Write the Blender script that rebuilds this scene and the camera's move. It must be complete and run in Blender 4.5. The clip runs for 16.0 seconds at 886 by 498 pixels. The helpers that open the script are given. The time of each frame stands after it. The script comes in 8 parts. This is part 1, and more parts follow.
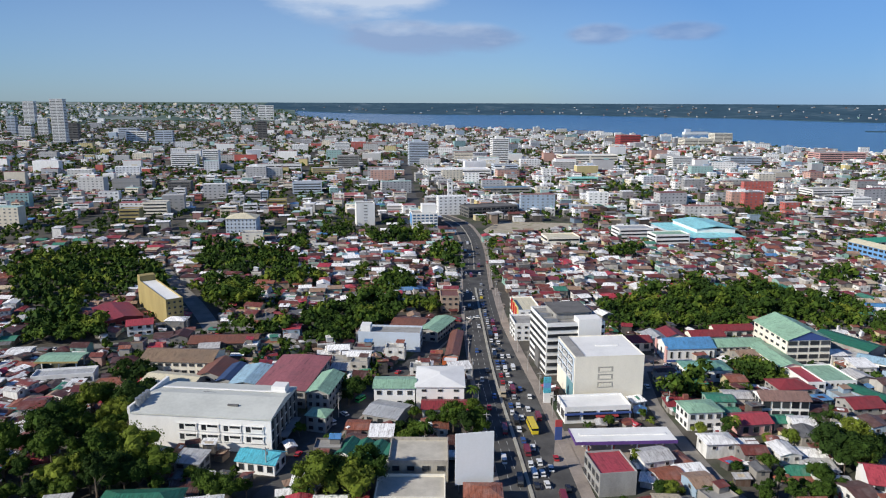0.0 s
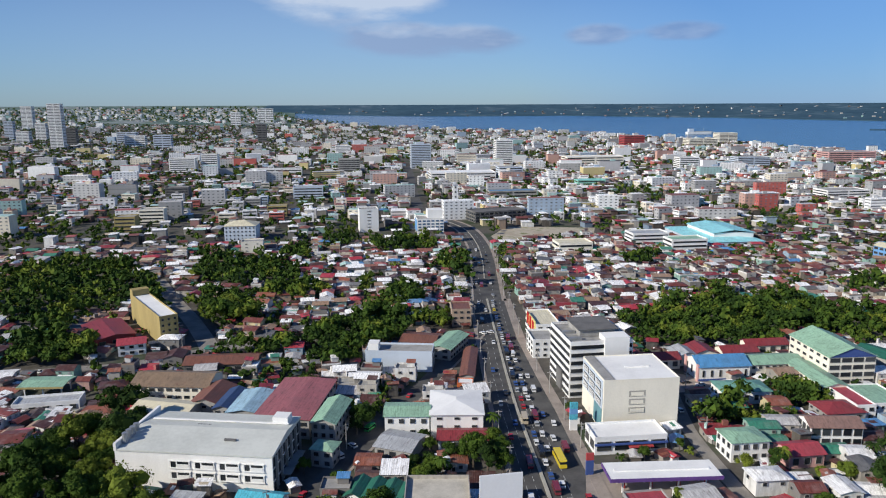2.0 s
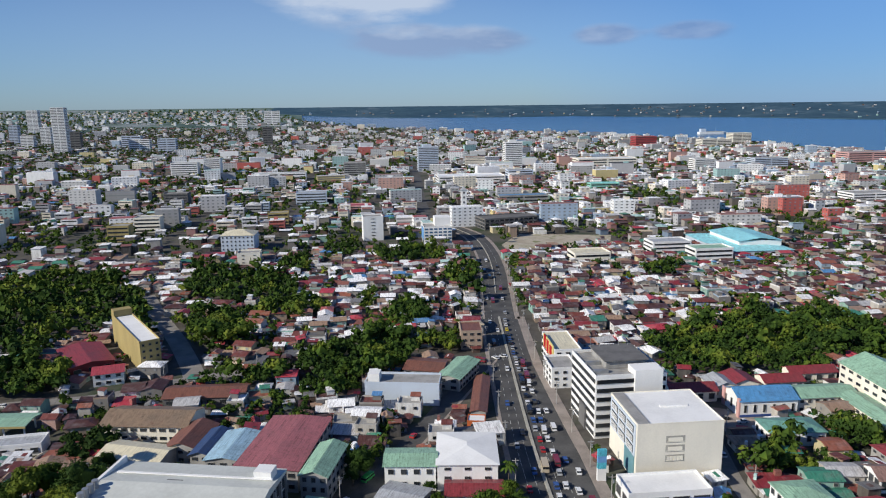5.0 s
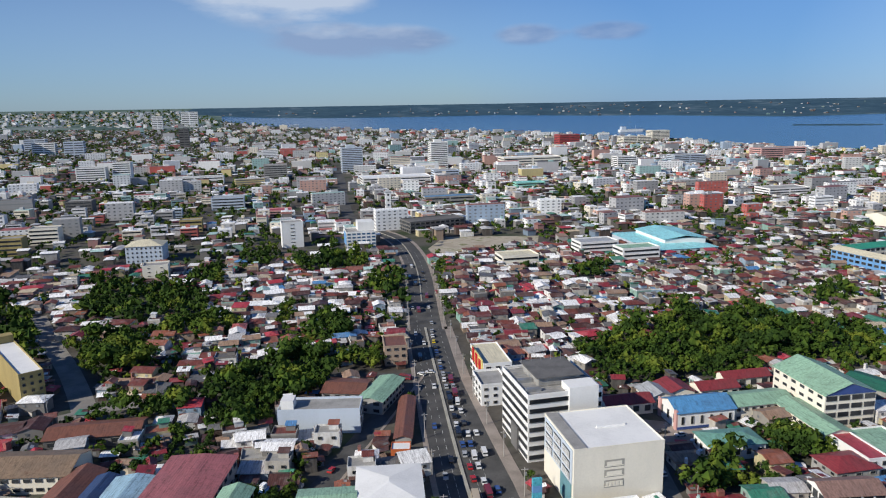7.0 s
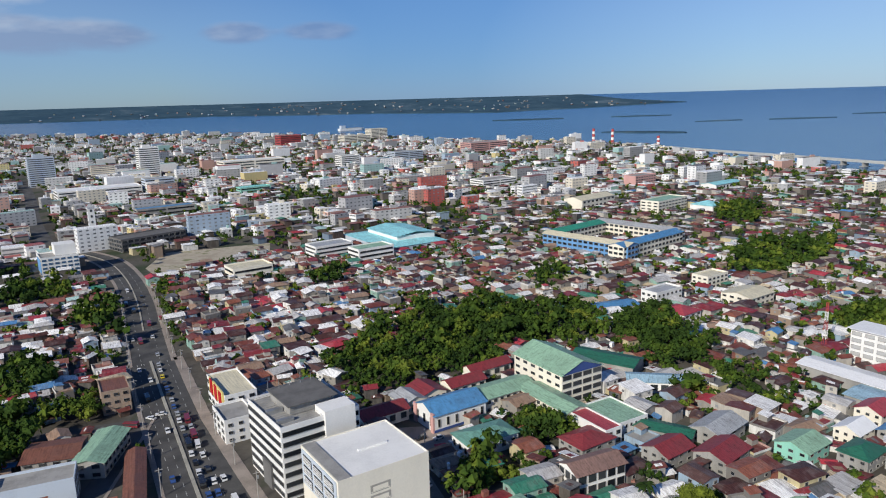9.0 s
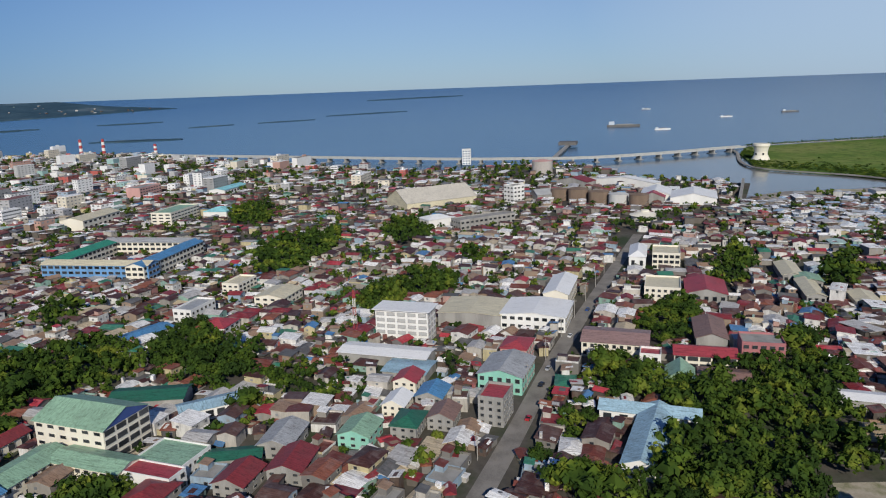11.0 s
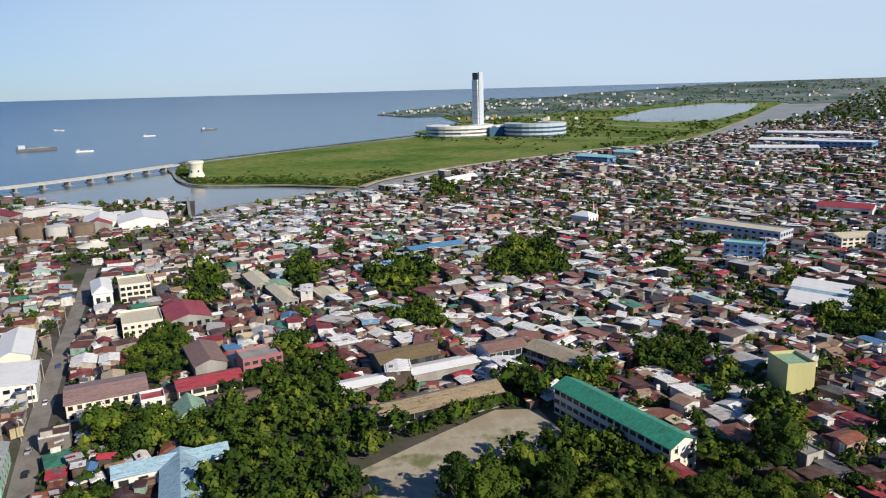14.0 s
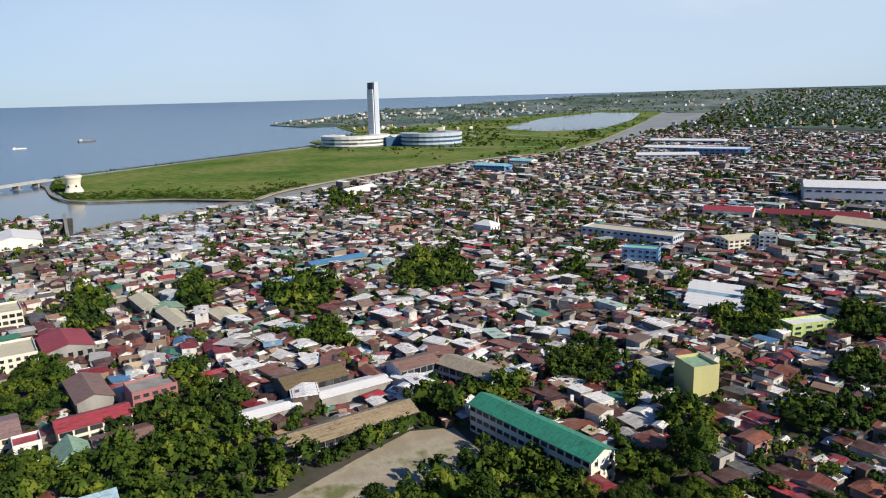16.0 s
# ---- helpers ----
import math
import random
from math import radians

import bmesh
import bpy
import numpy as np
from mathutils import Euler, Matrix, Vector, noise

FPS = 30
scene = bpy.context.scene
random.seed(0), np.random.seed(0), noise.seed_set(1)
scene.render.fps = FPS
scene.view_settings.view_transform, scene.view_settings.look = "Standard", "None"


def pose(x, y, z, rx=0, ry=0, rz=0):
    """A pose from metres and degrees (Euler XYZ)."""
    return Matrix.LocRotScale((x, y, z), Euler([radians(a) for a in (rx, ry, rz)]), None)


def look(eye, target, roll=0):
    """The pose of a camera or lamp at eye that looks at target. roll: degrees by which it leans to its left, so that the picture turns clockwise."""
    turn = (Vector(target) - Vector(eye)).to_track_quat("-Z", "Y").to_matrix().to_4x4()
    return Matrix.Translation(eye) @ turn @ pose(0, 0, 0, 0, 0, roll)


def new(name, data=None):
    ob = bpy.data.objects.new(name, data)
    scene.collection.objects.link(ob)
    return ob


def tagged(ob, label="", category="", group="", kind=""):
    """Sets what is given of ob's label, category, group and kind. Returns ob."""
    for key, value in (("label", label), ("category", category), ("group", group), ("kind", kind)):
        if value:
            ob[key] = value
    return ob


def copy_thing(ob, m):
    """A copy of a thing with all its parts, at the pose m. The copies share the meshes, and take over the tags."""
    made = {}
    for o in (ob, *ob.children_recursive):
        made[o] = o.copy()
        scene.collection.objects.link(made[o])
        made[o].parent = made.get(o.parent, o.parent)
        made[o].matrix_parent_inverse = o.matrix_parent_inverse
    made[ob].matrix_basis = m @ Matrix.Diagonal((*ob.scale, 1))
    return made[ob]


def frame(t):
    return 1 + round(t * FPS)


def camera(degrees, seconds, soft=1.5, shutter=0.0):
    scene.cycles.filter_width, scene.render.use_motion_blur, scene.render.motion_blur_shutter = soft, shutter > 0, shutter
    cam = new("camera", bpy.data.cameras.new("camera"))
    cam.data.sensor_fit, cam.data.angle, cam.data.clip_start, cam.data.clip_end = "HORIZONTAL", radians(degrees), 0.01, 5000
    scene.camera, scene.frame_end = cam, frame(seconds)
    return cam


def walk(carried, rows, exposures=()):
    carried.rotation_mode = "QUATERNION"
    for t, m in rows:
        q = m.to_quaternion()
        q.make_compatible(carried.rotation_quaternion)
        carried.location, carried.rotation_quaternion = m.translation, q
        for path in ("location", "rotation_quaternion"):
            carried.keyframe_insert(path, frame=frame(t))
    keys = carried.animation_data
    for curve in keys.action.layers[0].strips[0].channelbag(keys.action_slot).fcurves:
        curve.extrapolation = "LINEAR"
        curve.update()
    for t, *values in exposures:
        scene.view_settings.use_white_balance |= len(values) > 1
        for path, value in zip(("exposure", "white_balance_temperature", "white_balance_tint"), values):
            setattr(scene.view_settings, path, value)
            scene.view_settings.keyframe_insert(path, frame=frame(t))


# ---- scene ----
cam = camera(64.0, 16.0, 1.1)
PATH = [
    (0.0, 0.00, -0.00, 125.00, -0.000, -11.631, 0.222), (0.5, -2.09, 6.59, 124.81, 0.040, -11.590, 0.092),
    (1.0, -3.65, 13.11, 124.88, 0.090, -11.557, -0.031), (1.5, -4.81, 19.46, 124.78, 0.018, -11.531, -0.138),
    (2.0, -5.73, 25.55, 124.87, 0.061, -11.504, -0.259), (2.5, -6.24, 31.25, 124.84, 0.104, -11.470, -0.356),
    (3.0, -6.49, 37.23, 124.89, 0.172, -11.443, -0.469), (3.5, -6.56, 43.36, 124.79, 0.212, -11.412, -0.525),
    (4.0, -6.49, 49.32, 124.97, 0.253, -11.404, -0.592), (4.2, -6.39, 51.75, 125.10, 0.283, -11.416, -0.623),
    (4.5, -6.16, 55.44, 125.26, 0.400, -11.425, -0.649), (5.0, -5.49, 61.70, 125.43, 0.750, -11.409, -0.633),
    (5.5, -4.48, 67.96, 125.45, 1.050, -11.384, -0.596), (6.0, -3.24, 74.05, 125.37, 1.100, -11.388, -0.613),
    (6.3, -2.45, 77.57, 125.30, 0.609, -11.416, -0.671), (6.5, -1.93, 79.88, 125.25, -0.431, -11.443, -0.726),
    (7.0, -1.02, 85.73, 125.18, -5.071, -11.524, -0.947), (7.5, -0.82, 91.05, 125.25, -9.810, -11.661, -1.135),
    (8.0, -0.26, 96.01, 125.51, -14.750, -11.773, -1.343), (8.2, -0.00, 98.01, 125.59, -16.893, -11.813, -1.409),
    (8.5, 0.39, 101.01, 125.65, -20.341, -11.880, -1.496), (9.0, 1.13, 105.99, 125.54, -27.066, -12.021, -1.601),
    (9.5, 2.29, 110.89, 125.26, -35.271, -12.195, -1.685), (10.0, 4.12, 115.63, 125.00, -44.909, -12.390, -1.792),
    (10.3, 5.58, 118.40, 124.91, -51.222, -12.511, -1.881), (10.5, 6.66, 120.23, 124.88, -55.567, -12.591, -1.950),
    (11.0, 8.98, 124.61, 125.02, -65.927, -12.777, -2.055), (11.5, 11.33, 128.79, 125.02, -76.335, -12.933, -2.004),
    (12.0, 14.27, 132.47, 124.77, -86.902, -13.042, -1.997), (12.5, 16.88, 135.57, 124.53, -98.177, -13.145, -1.968),
    (12.6, 17.47, 136.36, 124.47, -100.650, -13.150, -1.936), (12.7, 18.06, 137.15, 124.40, -103.000, -13.156, -1.903),
    (12.8, 18.65, 137.93, 124.34, -104.900, -13.161, -1.871), (12.9, 19.24, 138.72, 124.27, -107.400, -13.167, -1.838),
    (13.0, 19.83, 139.51, 124.21, -109.845, -13.172, -1.806), (13.1, 20.51, 140.05, 124.24, -109.980, -13.121, -1.779),
    (13.2, 21.19, 140.59, 124.27, -110.020, -13.070, -1.752), (13.5, 23.23, 142.22, 124.35, -110.145, -12.918, -1.672),
    (14.0, 26.58, 143.42, 124.40, -110.180, -12.679, -1.566), (14.5, 29.91, 144.03, 124.34, -110.219, -12.452, -1.453),
    (15.0, 33.03, 144.15, 124.38, -110.668, -12.269, -1.410), (15.5, 35.92, 143.80, 124.40, -113.505, -12.183, -1.415),
    (16.0, 38.18, 142.57, 124.23, -118.581, -12.130, -1.467),
]
import collections


def eye(t, x, y, z, yaw, tilt, roll):
    a, b = radians(yaw), radians(tilt)
    way = Vector((-math.sin(a) * math.cos(b), math.cos(a) * math.cos(b), math.sin(b)))
    p = Vector((x, y, z))
    return t, look(p, p + way * 100, roll)


walk(cam, [eye(*row) for row in PATH], [(0.0, 0.11, 5950, 9), (4.0, 0.05, 5950, 9), (7.0, 0.0, 5950, 9), (8.2, -0.04, 5950, 9), (10.5, -0.33, 6000, 9), (11.5, -0.41, 6100, 9), (12.5, -0.31, 6250, 9), (13.2, -0.02, 6350, 9), (16.0, 0.08, 6450, 9)])

# ---- sky and sun ----
SUN_ELEVATION = radians(30)
TO_SUN = Vector((-0.88, -0.47, 0)).normalized() * math.cos(SUN_ELEVATION) + Vector((0, 0, math.sin(SUN_ELEVATION)))
world = bpy.data.worlds.new("world")
scene.world = world
world.use_nodes = True
wt = world.node_tree
wt.nodes.clear()


def wn(kind, **values):
    n = wt.nodes.new(kind)
    for k, v in values.items():
        n.inputs[int(k[1:])].default_value = v
    return n


sky = wt.nodes.new("ShaderNodeTexSky")
sky.sky_type, sky.sun_disc = "NISHITA", False
sky.sun_elevation, sky.sun_rotation = SUN_ELEVATION, math.atan2(TO_SUN.x, TO_SUN.y)
sky.air_density, sky.dust_density, sky.ozone_density, sky.altitude = 1.0, 0.15, 4.0, 100
coord = wt.nodes.new("ShaderNodeTexCoord")
split = wt.nodes.new("ShaderNodeSeparateXYZ")
wt.links.new(coord.outputs["Generated"], split.inputs[0])


def wmath(op, a, b=0.0, clamp=False):
    n = wt.nodes.new("ShaderNodeMath")
    n.operation, n.use_clamp = op, clamp
    for i, s in enumerate((a, b)):
        if isinstance(s, (int, float)):
            n.inputs[i].default_value = s
        else:
            wt.links.new(s, n.inputs[i])
    return n.outputs[0]


azimuth = wmath("ARCTAN2", split.outputs[0], split.outputs[1])


def cloud_bank(az, el, w, h):
    """How much cloud stands round one heading, by its half width and half height."""
    a = wmath("POWER", wmath("ABSOLUTE", wmath("DIVIDE", wmath("SUBTRACT", azimuth, radians(az)), radians(w))), 2.0)
    e = wmath("POWER", wmath("ABSOLUTE", wmath("DIVIDE", wmath("SUBTRACT", split.outputs[2], math.sin(radians(el))), radians(h))), 2.0)
    return wmath("SUBTRACT", 1.0, wmath("ADD", a, e), True)


stretch = wt.nodes.new("ShaderNodeMapping")
stretch.inputs["Scale"].default_value = (1.0, 1.0, 3.2)
stretch.inputs["Location"].default_value = (0.13, 0.0, 0.0)
wt.links.new(coord.outputs["Generated"], stretch.inputs["Vector"])
puff = wn("ShaderNodeTexNoise")
puff.inputs["Scale"].default_value, puff.inputs["Detail"].default_value, puff.inputs["Roughness"].default_value = 9.0, 8.0, 0.55
wt.links.new(stretch.outputs[0], puff.inputs["Vector"])
banks = wmath("ADD", cloud_bank(-7, 8.6, 9, 3.4), cloud_bank(-1, 4.9, 9, 1.5))
banks = wmath("ADD", banks, wmath("MULTIPLY", wmath("ADD", cloud_bank(12, 5.2, 3.2, 1.0), cloud_bank(18, 5.2, 3.6, 0.9)), 0.9))
banks = wmath("ADD", banks, wmath("MULTIPLY", cloud_bank(142, 9, 14, 7), 0.9))
banks = wmath("ADD", banks, wmath("MULTIPLY", cloud_bank(95, 14, 30, 8), 0.5))
thick = wmath("MULTIPLY", wmath("SUBTRACT", wmath("ADD", puff.outputs[0], wmath("MULTIPLY", banks, 0.42)), 0.56), 4.0, True)
thick = wmath("MULTIPLY", thick, wmath("MULTIPLY", banks, 1.6, True), True)
veil = wmath("ADD", wmath("MULTIPLY", cloud_bank(132, 6, 55, 17), 0.95), wmath("MULTIPLY", cloud_bank(-12, 4.0, 34, 9), 0.26))
veil = wmath("ADD", veil, wmath("MULTIPLY", cloud_bank(70, 2.0, 40, 16), 0.45))
shade = wn("ShaderNodeTexNoise")
shade.inputs["Scale"].default_value, shade.inputs["Detail"].default_value = 14.0, 4.0
wt.links.new(stretch.outputs[0], shade.inputs["Vector"])
tone = wt.nodes.new("ShaderNodeValToRGB")
tone.color_ramp.elements[0].position, tone.color_ramp.elements[0].color = 0.0, (2.4, 3.3, 5.6, 1)
tone.color_ramp.elements[1].position, tone.color_ramp.elements[1].color = 1.0, (8.2, 8.5, 9.2, 1)
lift = wmath("DIVIDE", wmath("SUBTRACT", split.outputs[2], 0.088), 0.035)
wt.links.new(wmath("ADD", lift, wmath("MULTIPLY", wmath("SUBTRACT", shade.outputs[0], 0.5), 2.2), True), tone.inputs[0])
mix = wt.nodes.new("ShaderNodeMix")
mix.data_type = "RGBA"
wt.links.new(wmath("MULTIPLY", thick, 0.82), mix.inputs["Factor"])
blue = wt.nodes.new("ShaderNodeMix")
blue.data_type, blue.blend_type = "RGBA", "MULTIPLY"
blue.inputs["Factor"].default_value = 1.0
blue.inputs["B"].default_value = (0.63, 0.86, 1.20, 1)
wt.links.new(sky.outputs[0], blue.inputs["A"])
wt.links.new(blue.outputs["Result"], mix.inputs["A"])
wt.links.new(tone.outputs[0], mix.inputs["B"])
back = wt.nodes.new("ShaderNodeBackground")
back.inputs["Strength"].default_value = 0.07
milk = wt.nodes.new("ShaderNodeMix")
milk.data_type = "RGBA"
wt.links.new(wmath("MINIMUM", veil, 0.85), milk.inputs["Factor"])
deep = wt.nodes.new("ShaderNodeMix")
deep.data_type = "RGBA"
deep.inputs["B"].default_value = (2.7, 4.9, 8.9, 1)
wt.links.new(wmath("MULTIPLY", cloud_bank(28, 3.0, 22, 13), 0.5), deep.inputs["Factor"])
wt.links.new(mix.outputs["Result"], deep.inputs["A"])
wt.links.new(deep.outputs["Result"], milk.inputs["A"])
milk.inputs["B"].default_value = (8.6, 10.4, 12.6, 1)
wt.links.new(milk.outputs["Result"], back.inputs["Color"])
outw = wt.nodes.new("ShaderNodeOutputWorld")
wt.links.new(back.outputs[0], outw.inputs[0])

sun_data = bpy.data.lights.new("sun", "SUN")
sun_data.energy, sun_data.angle, sun_data.color = 5.0, radians(0.53), (1.0, 0.89, 0.72)
sun = new("sun", sun_data)
sun.matrix_world = look(TO_SUN * 500, (0, 0, 0))

# ---- materials ----


class Shader:
    """A node material in the making."""

    def __init__(self, name, rough=0.7, metal=0.0, spec=0.4):
        self.m = bpy.data.materials.new(name)
        self.m.use_nodes = True
        self.t = self.m.node_tree
        self.b = self.t.nodes["Principled BSDF"]
        self.b.inputs["Roughness"].default_value = rough
        self.b.inputs["Metallic"].default_value = metal
        self.b.inputs["Specular IOR Level"].default_value = spec
        self.co = self.t.nodes.new("ShaderNodeTexCoord")
        self.geo = self.t.nodes.new("ShaderNodeNewGeometry")

    def link(self, a, b):
        self.t.links.new(a, b)

    def where(self, world_place):
        return self.geo.outputs["Position"] if world_place else self.co.outputs["Object"]

    def noise(self, scale, detail=4.0, world_place=False, stretch=None, rough=0.6):
        n = self.t.nodes.new("ShaderNodeTexNoise")
        n.inputs["Scale"].default_value, n.inputs["Detail"].default_value = scale, detail
        n.inputs["Roughness"].default_value = rough
        src = self.where(world_place)
        if stretch:
            mp = self.t.nodes.new("ShaderNodeMapping")
            mp.inputs["Scale"].default_value = stretch
            self.link(src, mp.inputs["Vector"])
            src = mp.outputs[0]
        self.link(src, n.inputs["Vector"])
        return n.outputs[0]

    def wave(self, scale, axis="X", world_place=False):
        n = self.t.nodes.new("ShaderNodeTexWave")
        n.bands_direction = axis
        n.inputs["Scale"].default_value = scale
        n.inputs["Distortion"].default_value = 0.3
        self.link(self.where(world_place), n.inputs["Vector"])
        return n.outputs["Fac"]

    def ramp(self, fac, stops, constant=False):
        n = self.t.nodes.new("ShaderNodeValToRGB")
        cr = n.color_ramp
        if constant:
            cr.interpolation = "CONSTANT"
        while len(cr.elements) < len(stops):
            cr.elements.new(0.5)
        for e, (p, c) in zip(cr.elements, stops):
            e.position, e.color = p, (*c, 1)
        self.link(fac, n.inputs[0])
        return n.outputs[0]

    def math(self, op, a, b=0.0, clamp=False):
        n = self.t.nodes.new("ShaderNodeMath")
        n.operation, n.use_clamp = op, clamp
        for i, s in enumerate((a, b)):
            if isinstance(s, (int, float)):
                n.inputs[i].default_value = s
            else:
                self.link(s, n.inputs[i])
        return n.outputs[0]

    def mix(self, fac, a, b, blend="MIX"):
        n = self.t.nodes.new("ShaderNodeMix")
        n.data_type, n.blend_type = "RGBA", blend
        for key, s in (("Factor", fac), ("A", a), ("B", b)):
            if isinstance(s, tuple):
                n.inputs[key].default_value = (*s, 1)
            elif isinstance(s, (int, float)):
                n.inputs[key].default_value = s
            else:
                self.link(s, n.inputs[key])
        return n.outputs["Result"]

    def random(self, island=False):
        if island:
            return self.geo.outputs["Random Per Island"]
        n = self.t.nodes.new("ShaderNodeObjectInfo")
        return n.outputs["Random"]

    def colour(self, s):
        if isinstance(s, tuple):
            self.b.inputs["Base Color"].default_value = (*s, 1)
        else:
            self.link(s, self.b.inputs["Base Color"])
        return self

    def bump(self, h, strength=0.3, distance=0.1):
        n = self.t.nodes.new("ShaderNodeBump")
        n.inputs["Strength"].default_value, n.inputs["Distance"].default_value = strength, distance
        self.link(h, n.inputs["Height"])
        self.link(n.outputs[0], self.b.inputs["Normal"])
        return self


def plain(name, c, rough=0.7, vary=0.25, scale=0.6, metal=0.0, world_place=False, streaks=False):
    """A painted or bare surface with stains at two scales."""
    s = Shader(name, rough, metal)
    dark = tuple(x * (1 - vary) for x in c)
    big = s.noise(scale * 0.35, 5, world_place, (1, 1, 0.25) if streaks else None)
    fine = s.noise(scale * 6, 3, world_place)
    f = s.math("ADD", s.math("MULTIPLY", big, 0.7), s.math("MULTIPLY", fine, 0.3))
    s.colour(s.ramp(f, [(0.36, dark), (0.58, c)]))
    s.bump(fine, 0.15, 0.03)
    return s.m


ROOFS = [(0.00, (0.15, 0.045, 0.035)), (0.12, (0.07, 0.030, 0.026)), (0.25, (0.25, 0.090, 0.055)), (0.33, (0.22, 0.030, 0.038)),
         (0.41, (0.46, 0.45, 0.44)), (0.49, (0.12, 0.12, 0.12)), (0.55, (0.74, 0.73, 0.71)), (0.65, (0.30, 0.20, 0.135)),
         (0.72, (0.40, 0.045, 0.060)), (0.765, (0.11, 0.06, 0.05)), (0.80, (0.05, 0.20, 0.13)), (0.835, (0.85, 0.84, 0.82)), (0.925, (0.09, 0.23, 0.45)), (0.945, (0.52, 0.43, 0.29)), (0.97, (0.09, 0.045, 0.038))]
WALLS = [(0.0, (0.30, 0.28, 0.25)), (0.16, (0.50, 0.47, 0.42)), (0.34, (0.20, 0.19, 0.18)), (0.48, (0.74, 0.73, 0.70)), (0.72, (0.30, 0.22, 0.16)),
         (0.82, (0.28, 0.46, 0.39)), (0.87, (0.48, 0.30, 0.26)), (0.91, (0.32, 0.43, 0.54)), (0.95, (0.55, 0.48, 0.28))]
TOWN = [(0.0, (0.56, 0.56, 0.55)), (0.12, (0.86, 0.86, 0.85)), (0.44, (0.46, 0.46, 0.47)), (0.54, (0.72, 0.66, 0.54)), (0.68, (0.34, 0.34, 0.34)),
        (0.78, (0.55, 0.34, 0.28)), (0.84, (0.34, 0.52, 0.50)), (0.89, (0.36, 0.45, 0.56)), (0.93, (0.50, 0.12, 0.10)), (0.972, (0.64, 0.54, 0.26))]


# Shack wall colours, darkened to stand in for shade between crowded houses.
SHADED_SHACKS = [(0.0, (0.078, 0.066, 0.055)), (0.25, (0.133, 0.117, 0.101)), (0.45, (0.094, 0.058, 0.043)), (0.62, (0.203, 0.187, 0.164)), (0.76, (0.062, 0.058, 0.055)),
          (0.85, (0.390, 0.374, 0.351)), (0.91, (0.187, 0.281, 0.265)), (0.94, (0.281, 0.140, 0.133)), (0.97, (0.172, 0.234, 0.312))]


def roof_sheet(name, island, palette=ROOFS, ribs=True):
    """Corrugated metal sheet: its own colour, sheet by sheet fading, rust and ribs."""
    s = Shader(name, 0.55, 0.0, 0.35)
    base = s.ramp(s.random(island), palette, True)
    patch = s.noise(0.22, 2, island, None, 0.8)
    rust = s.noise(0.55, 6, island, (1, 1, 1), 0.75)
    fade = s.noise(1.1, 4, island, (1.6, 0.16, 1), 0.7)
    fine = s.noise(2.6, 5, island, None, 0.8)
    c = s.mix(s.ramp(patch, [(0.48, (0, 0, 0)), (0.7, (0.22, 0.22, 0.22))]), base, (0.34, 0.33, 0.32))
    c = s.mix(s.ramp(rust, [(0.54, (0, 0, 0)), (0.72, (0.5, 0.5, 0.5))]), c, (0.13, 0.052, 0.038))
    c = s.mix(0.8, c, s.ramp(fade, [(0.32, (0.42, 0.40, 0.38)), (0.46, (1, 1, 1)), (0.64, (1.35, 1.35, 1.35))]), "MULTIPLY")
    c = s.mix(0.6, c, s.ramp(fine, [(0.35, (0.62, 0.6, 0.58)), (0.6, (1.25, 1.25, 1.25))]), "MULTIPLY")
    s.colour(c)
    if ribs:
        s.bump(s.wave(0.42, "X"), 0.6, 0.07)
    return s.m


def painted_wall(name, island, palette, grime=0.6):
    s = Shader(name, 0.85)
    base = s.ramp(s.random(island), palette, True)
    stain = s.noise(0.5, 6, island, (1, 1, 0.3), 0.7)
    fine = s.noise(4.0, 3, island)
    c = s.mix(s.ramp(stain, [(0.42, (0, 0, 0)), (0.72, (grime, grime, grime))]), base, (0.19, 0.175, 0.155))
    s.colour(s.mix(0.25, c, s.ramp(fine, [(0.3, (0.6, 0.6, 0.6)), (0.7, (1, 1, 1))]), "MULTIPLY"))
    return s.m


def foliage(name, island):
    s = Shader(name, 0.8, 0.0, 0.08)
    tree = s.ramp(s.math("MULTIPLY", s.math("SUBTRACT", s.noise(0.07, 2, True), 0.33), 3.0, True) if island else s.random(), [(0.0, (0.022, 0.042, 0.010)), (0.4, (0.036, 0.067, 0.012)), (0.72, (0.066, 0.104, 0.015)), (1.0, (0.142, 0.172, 0.025))])
    leaf = s.random(True)
    c = s.mix(0.5, tree, s.ramp(leaf, [(0.0, (0.6, 0.62, 0.55)), (0.5, (1, 1, 1)), (1.0, (1.5, 1.45, 1.0))]), "MULTIPLY")
    s.colour(c)
    return s.m


M_ROOF, M_ROOF_FAR = roof_sheet("roof_sheet", False), roof_sheet("roof_sheet_far", True, ROOFS, False)
SLUM = [(0.00, (0.19, 0.05, 0.042)), (0.11, (0.07, 0.030, 0.026)), (0.23, (0.25, 0.095, 0.068)), (0.31, (0.50, 0.49, 0.48)), (0.43, (0.11, 0.106, 0.10)),
        (0.50, (0.72, 0.72, 0.71)), (0.61, (0.34, 0.24, 0.18)), (0.69, (0.075, 0.052, 0.045)), (0.75, (0.42, 0.04, 0.065)), (0.79, (0.16, 0.12, 0.10)), (0.83, (0.88, 0.87, 0.86)), (0.945, (0.20, 0.36, 0.52)), (0.965, (0.07, 0.25, 0.17)), (0.985, (0.55, 0.16, 0.20))]
M_SLUM = roof_sheet("roof_sheet_dense", True, SLUM, False)
SHORE = [(0.0, (0.46, 0.49, 0.53)), (0.22, (0.74, 0.76, 0.79)), (0.58, (0.30, 0.32, 0.35)), (0.72, (0.36, 0.50, 0.66)), (0.86, (0.24, 0.12, 0.10))]
